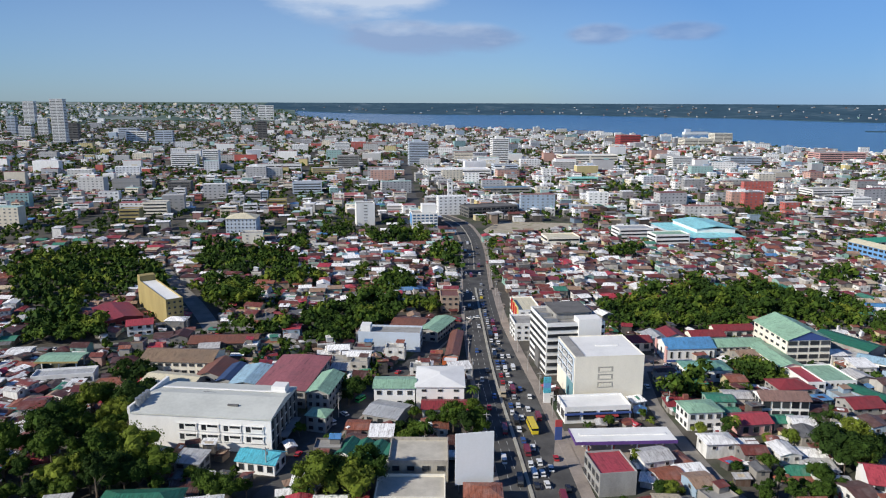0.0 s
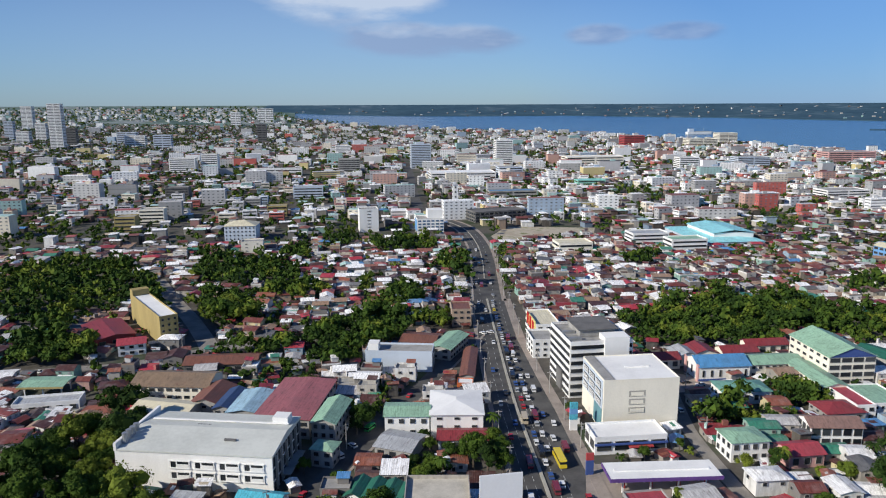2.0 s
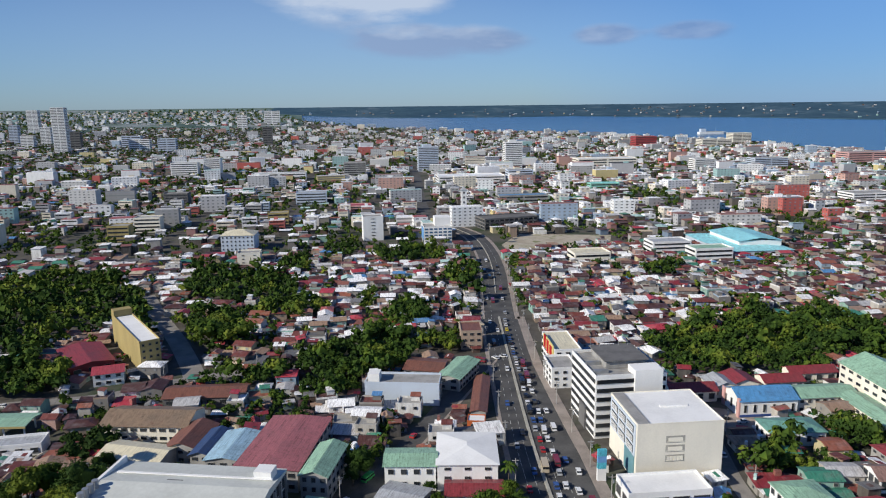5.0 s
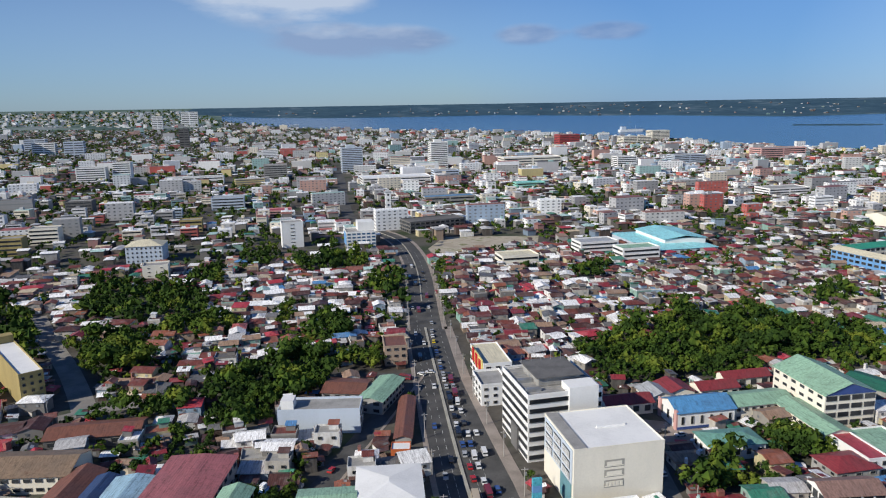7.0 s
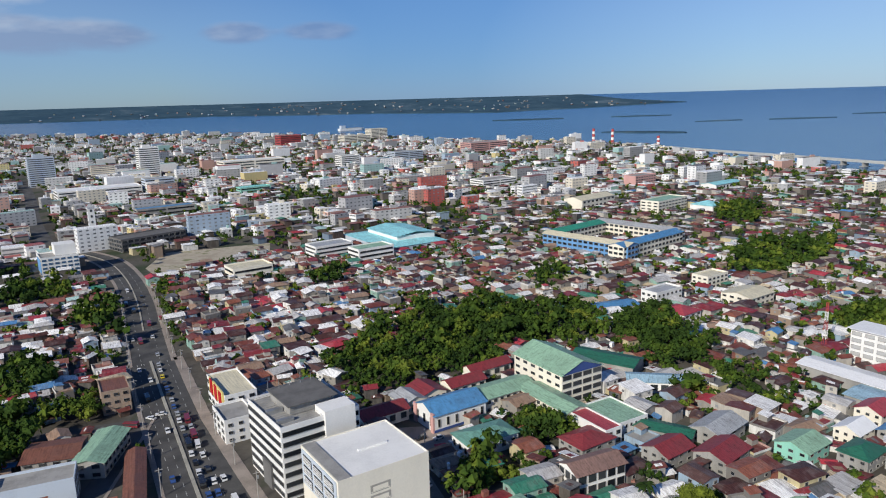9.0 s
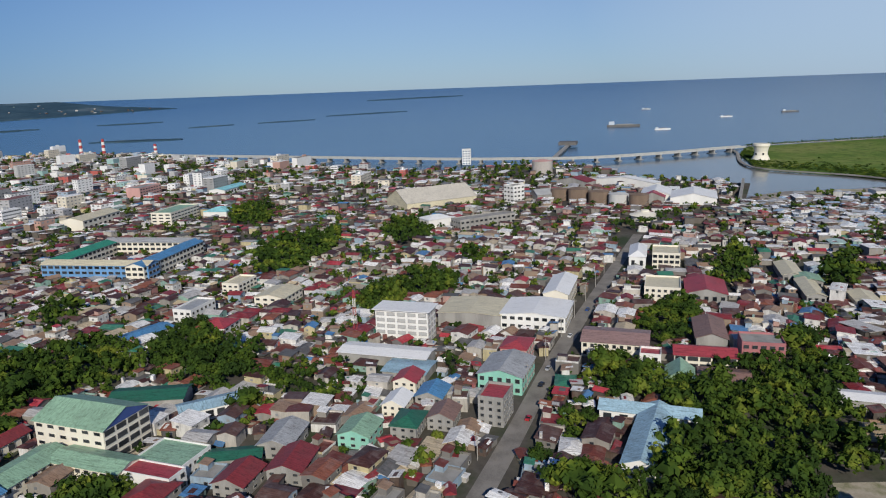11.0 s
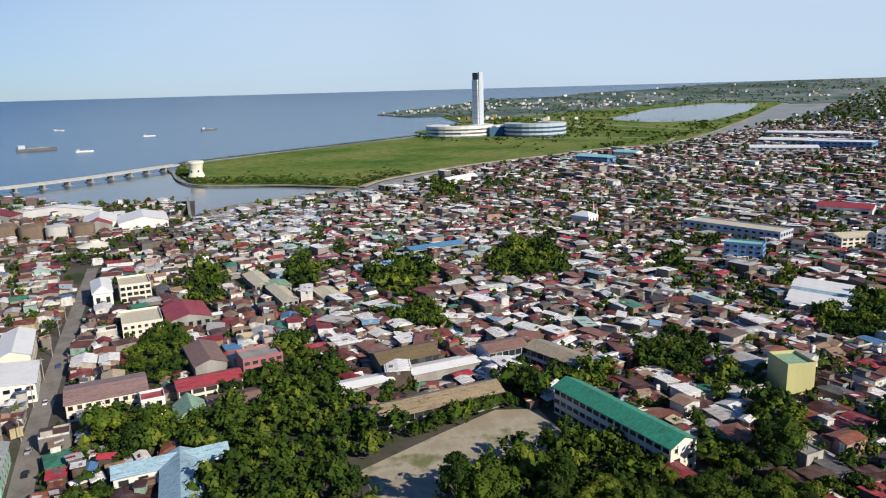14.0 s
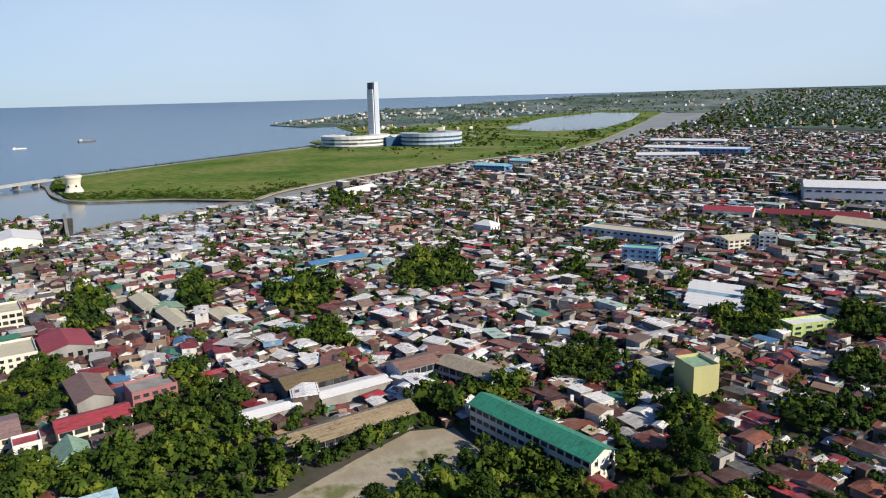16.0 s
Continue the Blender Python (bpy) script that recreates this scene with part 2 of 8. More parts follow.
M_SHORE = roof_sheet("roof_sheet_shore", True, SHORE, False)
M_WALL, M_WALL_FAR, M_TOWN = painted_wall("house_wall", False, WALLS), painted_wall("house_wall_far", True, SHADED_SHACKS), painted_wall("town_wall", True, TOWN, 0.25)
TOPS = [(0.0, (0.50, 0.49, 0.48)), (0.16, (0.86, 0.86, 0.85)), (0.46, (0.19, 0.185, 0.18)), (0.57, (0.26, 0.12, 0.09)), (0.7, (0.40, 0.56, 0.52)), (0.78, (0.22, 0.09, 0.07)), (0.88, (0.34, 0.10, 0.09)), (0.94, (0.75, 0.74, 0.72))]
M_TOPS = roof_sheet("town_roof", True, TOPS, False)
M_TOWN_ONE, M_ROOF_ONE = painted_wall("town_wall_near", False, TOWN), roof_sheet("town_roof_near", False, TOPS, False)
M_WALL_MID = painted_wall("house_wall_middle", True, WALLS)
M_LEAF, M_LEAF_FAR = foliage("leaves", False), foliage("leaves_far", True)
M_BARK = plain("bark", (0.13, 0.10, 0.075), 0.9)
M_WHITE = plain("white_paint", (0.84, 0.83, 0.80), 0.7, 0.14, 0.3, streaks=True)
M_CREAM = plain("cream_paint", (0.82, 0.77, 0.65), 0.75, 0.12, 0.25, streaks=True)
M_CONC = plain("concrete", (0.36, 0.35, 0.33), 0.9, 0.35, 0.5, streaks=True)
M_DARKC = plain("dark_concrete", (0.16, 0.155, 0.15), 0.9, 0.35, 0.5)
M_YELLOW = plain("ochre_paint", (0.38, 0.30, 0.12), 0.8, 0.25, 0.3, streaks=True)
M_LIME = plain("pale_lime_paint", (0.58, 0.56, 0.26), 0.8, 0.15, 0.3, streaks=True)
M_MINT = plain("mint_paint", (0.30, 0.62, 0.50), 0.8, 0.2, 0.4, streaks=True)
M_PINK = plain("pink_paint", (0.62, 0.36, 0.33), 0.8, 0.2, 0.4, streaks=True)
M_RED = plain("red_paint", (0.42, 0.06, 0.06), 0.7, 0.25, 0.4)
M_BLUE = plain("blue_paint", (0.16, 0.34, 0.62), 0.7, 0.2, 0.4)
M_NAVY = plain("navy_paint", (0.05, 0.09, 0.28), 0.7, 0.2, 0.4)
M_PALE = plain("pale_blue_grey_paint", (0.52, 0.58, 0.66), 0.8, 0.15, 0.3, streaks=True)


def sheet(name, c, rust=0.3, dirt=1.0):
    """Painted sheet roof of one colour with ribs, faded streaks and rust."""
    s = Shader(name, 0.5, 0.0, 0.4)
    streak = s.noise(0.8, 5, False, (2.2, 0.14, 1), 0.7)
    spots = s.noise(0.35, 7, False, None, 0.75)
    grime = s.noise(0.12, 6, False, None, 0.7)
    cc = s.ramp(streak, [(0.34, tuple(x * (1 - 0.45 * dirt) for x in c)), (0.46, c), (0.66, tuple(min(0.88, x * 1.2) for x in c))])
    cc = s.mix(s.ramp(grime, [(0.46, (0, 0, 0)), (0.68, (0.5 * dirt, 0.5 * dirt, 0.5 * dirt))]), cc, tuple(0.5 * x + 0.04 for x in c))
    cc = s.mix(s.ramp(spots, [(0.55, (0, 0, 0)), (0.72, (rust, rust, rust))]), cc, (0.15, 0.075, 0.05))
    rib = s.wave(0.36, "X")
    cc = s.mix(0.25, cc, s.ramp(rib, [(0.0, (0.72, 0.72, 0.72)), (0.35, (1, 1, 1))]), "MULTIPLY")
    blot = s.noise(0.9, 6, False, None, 0.8)
    cc = s.mix(0.7 * dirt, cc, s.ramp(blot, [(0.36, (0.5, 0.48, 0.45)), (0.48, (1, 1, 1)), (0.64, (1.2, 1.2, 1.2))]), "MULTIPLY")
    s.colour(cc).bump(rib, 0.35, 0.06)
    return s.m


S_WHITE, S_GREY = sheet("white_sheet", (0.88, 0.88, 0.87), 0.08, 0.3), sheet("grey_sheet", (0.40, 0.41, 0.42), 0.4)
S_GREEN, S_SAGE = sheet("green_sheet", (0.05, 0.30, 0.19), 0.1), sheet("sage_sheet", (0.29, 0.46, 0.32), 0.15)
S_TEAL, S_BLUE = sheet("teal_sheet", (0.10, 0.42, 0.52), 0.1), sheet("blue_sheet", (0.10, 0.27, 0.50), 0.2)
S_LBLUE, S_AQUA = sheet("light_blue_sheet", (0.34, 0.50, 0.60), 0.15), sheet("aqua_sheet", (0.33, 0.70, 0.74), 0.1)
S_MAROON, S_RED = sheet("maroon_sheet", (0.24, 0.04, 0.045), 0.3), sheet("red_sheet", (0.38, 0.06, 0.075), 0.3)
S_RUST, S_TAN = sheet("rusty_sheet", (0.20, 0.085, 0.055), 0.9), sheet("tan_sheet", (0.66, 0.60, 0.43), 0.12, 0.5)
S_THATCH, S_BROWN = sheet("weathered_tan_sheet", (0.33, 0.26, 0.165), 0.95), sheet("brown_sheet", (0.26, 0.16, 0.13), 0.5)
S_DKGREEN = sheet("dark_green_sheet", (0.03, 0.14, 0.09), 0.1)
S_NAVY = sheet("navy_sheet", (0.04, 0.07, 0.16), 0.2)

g = Shader("window_glass", 0.18, 0.0, 0.3)
g.colour(g.ramp(g.random(False), [(0.0, (0.012, 0.015, 0.02)), (1.0, (0.06, 0.065, 0.07))]))
M_GLASS = g.m
g = Shader("blue_glass", 0.1, 0.0, 0.7)
g.colour((0.06, 0.13, 0.24))
M_BGLASS = g.m
g = Shader("window_band", 0.2, 0.0, 0.5)
g.colour(g.ramp(g.random(True), [(0.0, (0.06, 0.065, 0.07)), (1.0, (0.34, 0.35, 0.36))]))
M_BAND = g.m

g = Shader("ground_earth", 0.95)
a, b = g.noise(0.02, 8, True), g.noise(0.35, 6, True)
c = g.ramp(a, [(0.36, (0.060, 0.053, 0.043)), (0.5, (0.115, 0.104, 0.088)), (0.62, (0.040, 0.060, 0.024))])
g.colour(g.mix(0.5, c, g.ramp(b, [(0.3, (0.45, 0.43, 0.40)), (0.7, (1, 1, 1))]), "MULTIPLY")).bump(b, 0.4, 0.2)
M_GROUND = g.m
g = Shader("bare_earth", 0.95)
a, b = g.noise(0.06, 6, True), g.noise(1.2, 5, True)
c = g.ramp(a, [(0.42, (0.40, 0.345, 0.26)), (0.54, (0.50, 0.44, 0.34)), (0.66, (0.20, 0.21, 0.09))])
g.colour(g.mix(0.35, c, g.ramp(b, [(0.3, (0.5, 0.5, 0.5)), (0.7, (1, 1, 1))]), "MULTIPLY")).bump(b, 0.3, 0.1)
M_EARTH = g.m
g = Shader("grassland", 0.95, 0.0, 0.1)
a, b = g.noise(0.006, 8, True), g.noise(0.06, 7, True, None, 0.75)
c = g.ramp(a, [(0.36, (0.085, 0.155, 0.026)), (0.47, (0.150, 0.215, 0.045)), (0.6, (0.225, 0.245, 0.075))])
g.colour(g.mix(0.65, c, g.ramp(b, [(0.36, (0.2, 0.34, 0.2)), (0.52, (0.95, 1.0, 0.9)), (0.66, (1.15, 1.1, 1.0))]), "MULTIPLY")).bump(b, 0.6, 1.5)
M_GRASS = g.m
# Island woodland shifted to slate blue: distance haze is painted into the colour.
g = Shader("hazed_woodland", 0.95, 0.0, 0.05)
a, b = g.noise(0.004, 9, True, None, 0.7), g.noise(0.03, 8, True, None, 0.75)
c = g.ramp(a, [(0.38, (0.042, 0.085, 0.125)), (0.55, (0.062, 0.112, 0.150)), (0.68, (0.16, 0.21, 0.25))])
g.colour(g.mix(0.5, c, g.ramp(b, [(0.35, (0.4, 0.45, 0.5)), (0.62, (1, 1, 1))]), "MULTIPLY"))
M_HAZED_LAND = g.m
# Far country paled and blued in its base colour to imitate haze.
g = Shader("hazed_country", 0.95, 0.0, 0.05)
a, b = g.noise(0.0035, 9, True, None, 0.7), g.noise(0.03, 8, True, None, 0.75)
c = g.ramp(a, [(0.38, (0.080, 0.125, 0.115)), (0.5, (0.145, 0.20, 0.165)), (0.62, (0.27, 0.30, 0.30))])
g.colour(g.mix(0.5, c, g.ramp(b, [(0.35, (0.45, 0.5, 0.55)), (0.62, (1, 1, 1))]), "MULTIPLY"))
M_HAZED_COUNTRY = g.m
g = Shader("asphalt", 0.9)
a, b = g.noise(0.09, 6, True), g.noise(1.5, 5, True)
g.colour(g.mix(0.5, g.ramp(a, [(0.35, (0.060, 0.059, 0.058)), (0.65, (0.118, 0.114, 0.108))]), g.ramp(b, [(0.3, (0.6, 0.6, 0.6)), (0.7, (1, 1, 1))]), "MULTIPLY")).bump(b, 0.2, 0.05)
M_ASPHALT = g.m
M_PAVE = plain("pavement_concrete", (0.34, 0.29, 0.25), 0.9, 0.35, 0.35, world_place=True)
M_STREET = plain("street_concrete", (0.27, 0.25, 0.225), 0.9, 0.4, 0.3, world_place=True)
M_LINE = plain("road_paint", (0.62, 0.62, 0.58), 0.8, 0.4, 1.0, world_place=True)
M_KERB = plain("kerb_concrete", (0.42, 0.40, 0.34), 0.9, 0.3, 0.5, world_place=True)
g = Shader("sea_water", 0.22, 0.0, 0.42)
a, b = g.noise(0.0016, 6, True, None, 0.65), g.noise(0.05, 6, True, (1, 0.5, 1), 0.7)
g.colour(g.ramp(a, [(0.36, (0.034, 0.100, 0.190)), (0.64, (0.055, 0.130, 0.218))])).bump(b, 0.2, 1.0)
M_SEA = g.m
g = Shader("lagoon_water", 0.15, 0.0, 0.5)
a, b = g.noise(0.01, 6, True), g.noise(0.12, 5, True)
g.colour(g.ramp(a, [(0.38, (0.11, 0.125, 0.125)), (0.62, (0.19, 0.185, 0.16))])).bump(b, 0.15, 0.5)
M_LAGOON = g.m
M_FOAM = plain("foam", (0.75, 0.78, 0.8), 0.9, 0.2)
M_METAL = plain("galvanised_steel", (0.42, 0.43, 0.44), 0.45, 0.2, 1.0, 0.6)
M_POLE = plain("pole_concrete", (0.40, 0.38, 0.35), 0.9, 0.2)
M_TYRE = plain("rubber", (0.02, 0.02, 0.02), 0.9)


def car_paint(name, c):
    s = Shader(name, 0.25, 0.0, 0.6)
    s.colour(c)
    s.b.inputs["Coat Weight"].default_value = 0.5
    return s.m


# ---- mesh building ----


def bowl(x, y):
    """The far rim of the sheet lifts to the eye's height, in place of the ground that lies past the rim."""
    u = max(0.0, (math.hypot(x - 12, y - 88) - 2500) / 2400)
    return 125 * u * u


class Build:
    """Lists of vertices and faces with a place and turn at which the next shapes are laid."""

    def __init__(self):
        self.v, self.f, self.k = [], [], []
        self.at()

    def at(self, x=0.0, y=0.0, z=0.0, rot=0.0):
        self.o = (x, y, z, math.cos(radians(rot)), math.sin(radians(rot)))
        return self

    def add(self, verts, faces, k=0):
        x, y, z, c, s = self.o
        n = len(self.v)
        self.v += [(x + c * a - s * b, y + s * a + c * b, z + h) for a, b, h in verts]
        self.f += [tuple(n + i for i in q) for q in faces]
        self.k += [k] * len(faces)
        return self

    def box(self, x0, x1, y0, y1, z0, z1, k=0, bottom=True):
        q = [(4, 5, 6, 7), (0, 1, 5, 4), (1, 2, 6, 5), (2, 3, 7, 6), (3, 0, 4, 7)]
        return self.add([(x0, y0, z0), (x1, y0, z0), (x1, y1, z0), (x0, y1, z0), (x0, y0, z1), (x1, y0, z1), (x1, y1, z1), (x0, y1, z1)],
                        q + [(3, 2, 1, 0)] if bottom else q, k)

    def pane(self, x0, x1, y, z0, z1):
        return self.add([(x0, y, z0), (x1, y, z0), (x1, y, z1), (x0, y, z1), (x0, y + 0.1, z1 + 0.06), (x1, y + 0.1, z1 + 0.06)], [(0, 1, 2, 3), (3, 2, 5, 4)])

    def pane_x(self, y0, y1, x, z0, z1):
        return self.add([(x, y1, z0), (x, y0, z0), (x, y0, z1), (x, y1, z1), (x + 0.1, y1, z1 + 0.06), (x + 0.1, y0, z1 + 0.06)], [(0, 1, 2, 3), (3, 2, 5, 4)])

    def extrude(self, profile, x0, x1, k=0, along="x"):
        """A profile of (across, up) carried along x or y; its points run counter-clockwise seen from the end it reaches."""
        n = len(profile)
        if along == "x":
            vs = [(x0, a, b) for a, b in profile] + [(x1, a, b) for a, b in profile]
        else:
            vs = [(-a, x0, b) for a, b in profile] + [(-a, x1, b) for a, b in profile]
        fs = [(i, (i + 1) % n, n + (i + 1) % n, n + i) for i in range(n)]
        fs = [q[::-1] for q in fs] + [tuple(range(n - 1, -1, -1))[::-1], tuple(range(n, 2 * n))[::-1]]
        return self.add(vs, [q[::-1] for q in fs], k)

    def tube(self, x, y, z0, z1, r0, r1, n=10, k=0, cap=True):
        ring = [(math.cos(2 * math.pi * i / n), math.sin(2 * math.pi * i / n)) for i in range(n)]
        vs = [(x + r0 * a, y + r0 * b, z0) for a, b in ring] + [(x + r1 * a, y + r1 * b, z1) for a, b in ring]
        fs = [(i, (i + 1) % n, n + (i + 1) % n, n + i) for i in range(n)]
        if cap:
            fs += [tuple(range(n, 2 * n)), tuple(range(n - 1, -1, -1))]
        return self.add(vs, fs, k)

    def mesh(self, name, mats):
        me = bpy.data.meshes.new(name)
        me.from_pydata(self.v, [], self.f)
        for m in mats if isinstance(mats, (list, tuple)) else [mats]:
            me.materials.append(m)
        me.polygons.foreach_set("material_index", self.k)
        me.update()
        return me


def fix(me):
    """Turns all faces outwards."""
    bm = bmesh.new()
    bm.from_mesh(me)
    bmesh.ops.recalc_face_normals(bm, faces=bm.faces)
    bm.to_mesh(me)
    bm.free()
    return me


def part(name, data, parent, label="", at=None):
    ob = new(name, data)
    ob.parent = parent
    if at is not None:
        ob.matrix_local = at
    return tagged(ob, label) if label else ob


def thing(name, label, category, x, y, rot=0.0, z=None, data=None, group="", kind=""):
    ob = new(name, data)
    ob.matrix_world = pose(x, y, bowl(x, y) if z is None else z, 0, 0, rot)
    return tagged(ob, label, category, group, kind)


TAKEN = []  # footprints that the scattered houses keep off


def take(x, y, w, d, rot, gap=1.5):
    TAKEN.append((x, y, w / 2 + gap, d / 2 + gap, math.cos(radians(rot)), math.sin(radians(rot)), math.hypot(w, d) / 2 + gap))


def taken(x, y, r):
    for a, b, w, d, c, s, far in TAKEN:
        u, v = x - a, y - b
        if abs(u) < far + r and abs(v) < far + r and abs(c * u + s * v) < w + r and abs(c * v - s * u) < d + r:
            return True
    return False


def inside(x, y, poly):
    hit = False
    for (a, b), (c, d) in zip(poly, (*poly[1:], poly[0])):
        if (b > y) != (d > y) and x < (c - a) * (y - b) / (d - b) + a:
            hit = not hit
    return hit


def off_line(x, y, line):
    best = 1e9
    for (a, b), (c, d) in zip(line, line[1:]):
        u, v = c - a, d - b
        t = max(0, min(1, ((x - a) * u + (y - b) * v) / (u * u + v * v)))
        best = min(best, math.hypot(x - a - t * u, y - b - t * v))
    return best


# ---- ground, water, land ----


def sheet_of(name, poly, top, material, label, category, bottom=None, cell=250):
    """A piece of land or water cut from one outline, following the rim; with sides where bottom is given."""
    bm = bmesh.new()
    bm.faces.new([bm.verts.new((x, y, 0)) for x, y in poly])
    xs, ys = [p[0] for p in poly], [p[1] for p in poly]
    for axis, lo, hi in ((0, min(xs), max(xs)), (1, min(ys), max(ys))):
        c = math.ceil(lo / cell) * cell
        while c < hi:
            co, no = ((c, 0, 0), (1, 0, 0)) if axis == 0 else ((0, c, 0), (0, 1, 0))
            bmesh.ops.bisect_plane(bm, geom=bm.verts[:] + bm.edges[:] + bm.faces[:], plane_co=co, plane_no=no)
            c += cell
    if bottom is not None:
        rim = [e for e in bm.edges if e.is_boundary]
        lower = bmesh.ops.extrude_edge_only(bm, edges=rim)["geom"]
        low = {v for v in lower if isinstance(v, bmesh.types.BMVert)}
    else:
        low = set()
    for v in bm.verts:
        v.co.z = bowl(v.co.x, v.co.y) + (bottom if v in low else top)
    bmesh.ops.triangulate(bm, faces=bm.faces[:])
    bmesh.ops.recalc_face_normals(bm, faces=bm.faces)
    for f in bm.faces:
        if abs(f.normal.z) > 0.5 and f.normal.z < 0:
            f.normal_flip()
    me = bpy.data.meshes.new(name)
    bm.to_mesh(me)
    bm.free()
    me.materials.append(material)
    ob = new(name, me)
    return tagged(ob, label, category, kind="structure")


def rim(a0, a1, n, r=4890):
    return [(12 + r * math.sin(radians(a0 + (a1 - a0) * i / n)), 88 + r * math.cos(radians(a0 + (a1 - a0) * i / n))) for i in range(n + 1)]


MAINLAND = [(-900, 4150), (-555, 3767), (-161, 3440), (276, 3254), (689, 2885), (954, 2434), (980, 2046), (1065, 1790), (1190, 1640), (1212, 1363), (1095, 1111),
            (1060, 850), (985, 654), (1016, 542), (1120, 470), (1095, 365), (960, 262), (938, 130), (816, 133), (885, -9), (870, -61), (945, -140), (1066, -290),
            (1146, -470), (1206, -620), (1236, -805), (1445, -1152), (1855, -1774), (2089, -2177), (2234, -2376), (2420, -2700)] + rim(142, 345, 44)
RECLAIMED = [(1304, 151), (1105, 125), (1029, 12), (948, -76), (1018, -140), (1118, -302), (1200, -520), (1262, -680), (1262, -795), (1400, -1012), (1580, -1240), (2034, -1772), (2400, -2225),
             (2560, -2450), (2680, -2425), (2880, -2320), (2890, -1850), (2790, -1400), (2720, -1150), (3000, -955), (2500, -860), (2126, -545), (1922, -521), (1852, -432), (1600, -69), (1436, 141)]
FAR_COAST = [(2995, -956), (3030, -830), (3281, -746), (3482, -920), (3604, -1201), (3840, -1567), (3727, -1952), (3795, -2230), (3706, -2591), (3641, -2992), (3440, -3370)] + rim(139, 163, 8, 4888) \
    + [(640, -2080), (1150, -1900), (1700, -1850), (2000, -2300), (2330, -2600), (2480, -2420), (2560, -2455), (2680, -2430), (2885, -2325), (2895, -1850), (2795, -1400), (2725, -1150)]
FAR_TOWN = rim(-42, -12, 10, 4888) + rim(-12, -42, 10, 3500)
ISLAND = [(-1150, 4480), (-723, 4330), (-296, 4268), (687, 4223), (1517, 3851), (2033, 3420), (2263, 3361), (2885, 3161), (3073, 3073), (3000, 3500)] + rim(38, -14, 10)
POND = [(2313, -1343), (2700, -1840), (2790, -2240), (2600, -2345), (2323, -2034), (1942, -1508), (2011, -1329)]

sheet_of("water", rim(0, 357, 119, 4895), -1.6, M_SEA, "wide blue strait with fine ripples", "sea")
sheet_of("ground", MAINLAND, 0.0, M_GROUND, "dusty urban ground between the houses", "ground", -3)
sheet_of("ground_reclaimed", RECLAIMED, 0.3, M_GRASS, "green overgrown reclaimed land beside the sea", "grassland", -3)
sheet_of("backdrop_island", ISLAND, 1.0, M_HAZED_LAND, "low wooded island across the strait in haze-tinted blue", "island", -3)
sheet_of("backdrop_coast", FAR_COAST, 1.3, M_HAZED_COUNTRY, "hazy wooded country beyond the reclaimed land", "countryside", -3)
sheet_of("backdrop_town", FAR_TOWN, 0.8, M_HAZED_COUNTRY, "hazy far edge of the town", "countryside")
sheet_of("water_pond", POND, 0.7, M_LAGOON, "still grey pond on the reclaimed land", "pond")
sheet_of("water_lagoon", [(1300, 150), (1100, 130), (1026, 14), (936, -72), (880, -61), (895, -9), (826, 138), (930, 136), (945, 262), (1090, 360), (1180, 280)], -1.2, M_LAGOON, "shallow brownish lagoon behind the bridge", "lagoon")

silt = Shader("silty_water", 0.4, 0.0, 0.4)
silt.colour(silt.ramp(silt.noise(0.01, 6, True), [(0.38, (0.20, 0.205, 0.195)), (0.62, (0.33, 0.32, 0.29))])).bump(silt.noise(0.15, 4, True), 0.1, 0.4)
sheet_of("water_channel", [(870, -61), (945, -140), (1066, -290), (1146, -470), (1206, -620), (1236, -805), (1445, -1152), (1855, -1774), (2089, -2177), (2234, -2376), (2330, -2590), (2470, -2430), (2560, -2450), (2400, -2225), (2034, -1772), (1580, -1240), (1400, -1012), (1262, -795), (1262, -680), (1200, -520), (1118, -302), (1018, -140), (948, -76)], -1.1, silt.m, "silty pale channel beside the reclaimed land", "channel")


def ellipse(cx, cy, a, b, rot, n=18, rough=0.25, seed=1):
    rnd = random.Random(seed)
    out = []
    for i in range(n):
        k = 1 + rnd.uniform(-rough, rough)
        u, v = a * k * math.cos(2 * math.pi * i / n), b * k * math.sin(2 * math.pi * i / n)
        out.append((cx + u * math.cos(radians(rot)) - v * math.sin(radians(rot)), cy + u * math.sin(radians(rot)) + v * math.cos(radians(rot))))
    return out


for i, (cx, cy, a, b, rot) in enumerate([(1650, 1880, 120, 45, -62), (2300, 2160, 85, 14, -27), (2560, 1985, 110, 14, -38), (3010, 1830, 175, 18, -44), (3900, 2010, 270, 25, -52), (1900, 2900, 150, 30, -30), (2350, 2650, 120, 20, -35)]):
    sheet_of("ground_islet", ellipse(cx, cy, a, b, rot, seed=i), 0.8, M_HAZED_LAND, "low islet in the strait in haze-tinted blue", "islet", -3)

# ---- roads ----
AVENUE = [(34, 60), (32, 140), (29.8, 205), (28, 245), (26, 280), (24.8, 305), (24, 340), (23.5, 385), (23, 430), (22.8, 474)]
UPPER_AVENUE = [(22.4, 470), (24, 530), (26, 600), (24, 672), (15, 744), (-6, 798), (-28, 838)]
FAR_AVENUE = [(-27, 836), (-40, 930), (-52, 1080), (-64, 1290), (-80, 1500)]
DIAGONAL = [(-85, 110), (-57, 208), (-47, 243), (-34, 278), (-17, 324), (-1, 366), (12, 402)]
STREET = [(150, 196), (233, 200), (326, 206), (441, 209), (605, 212)]
WEST_ROAD = [(-420, 330), (-260, 338), (-190, 350), (-160, 358), (-128, 378), (-83, 391)]
YELLOW_LANE = [(-128, 378), (-138, 398), (-158, 434), (-187, 481), (-215, 530)]
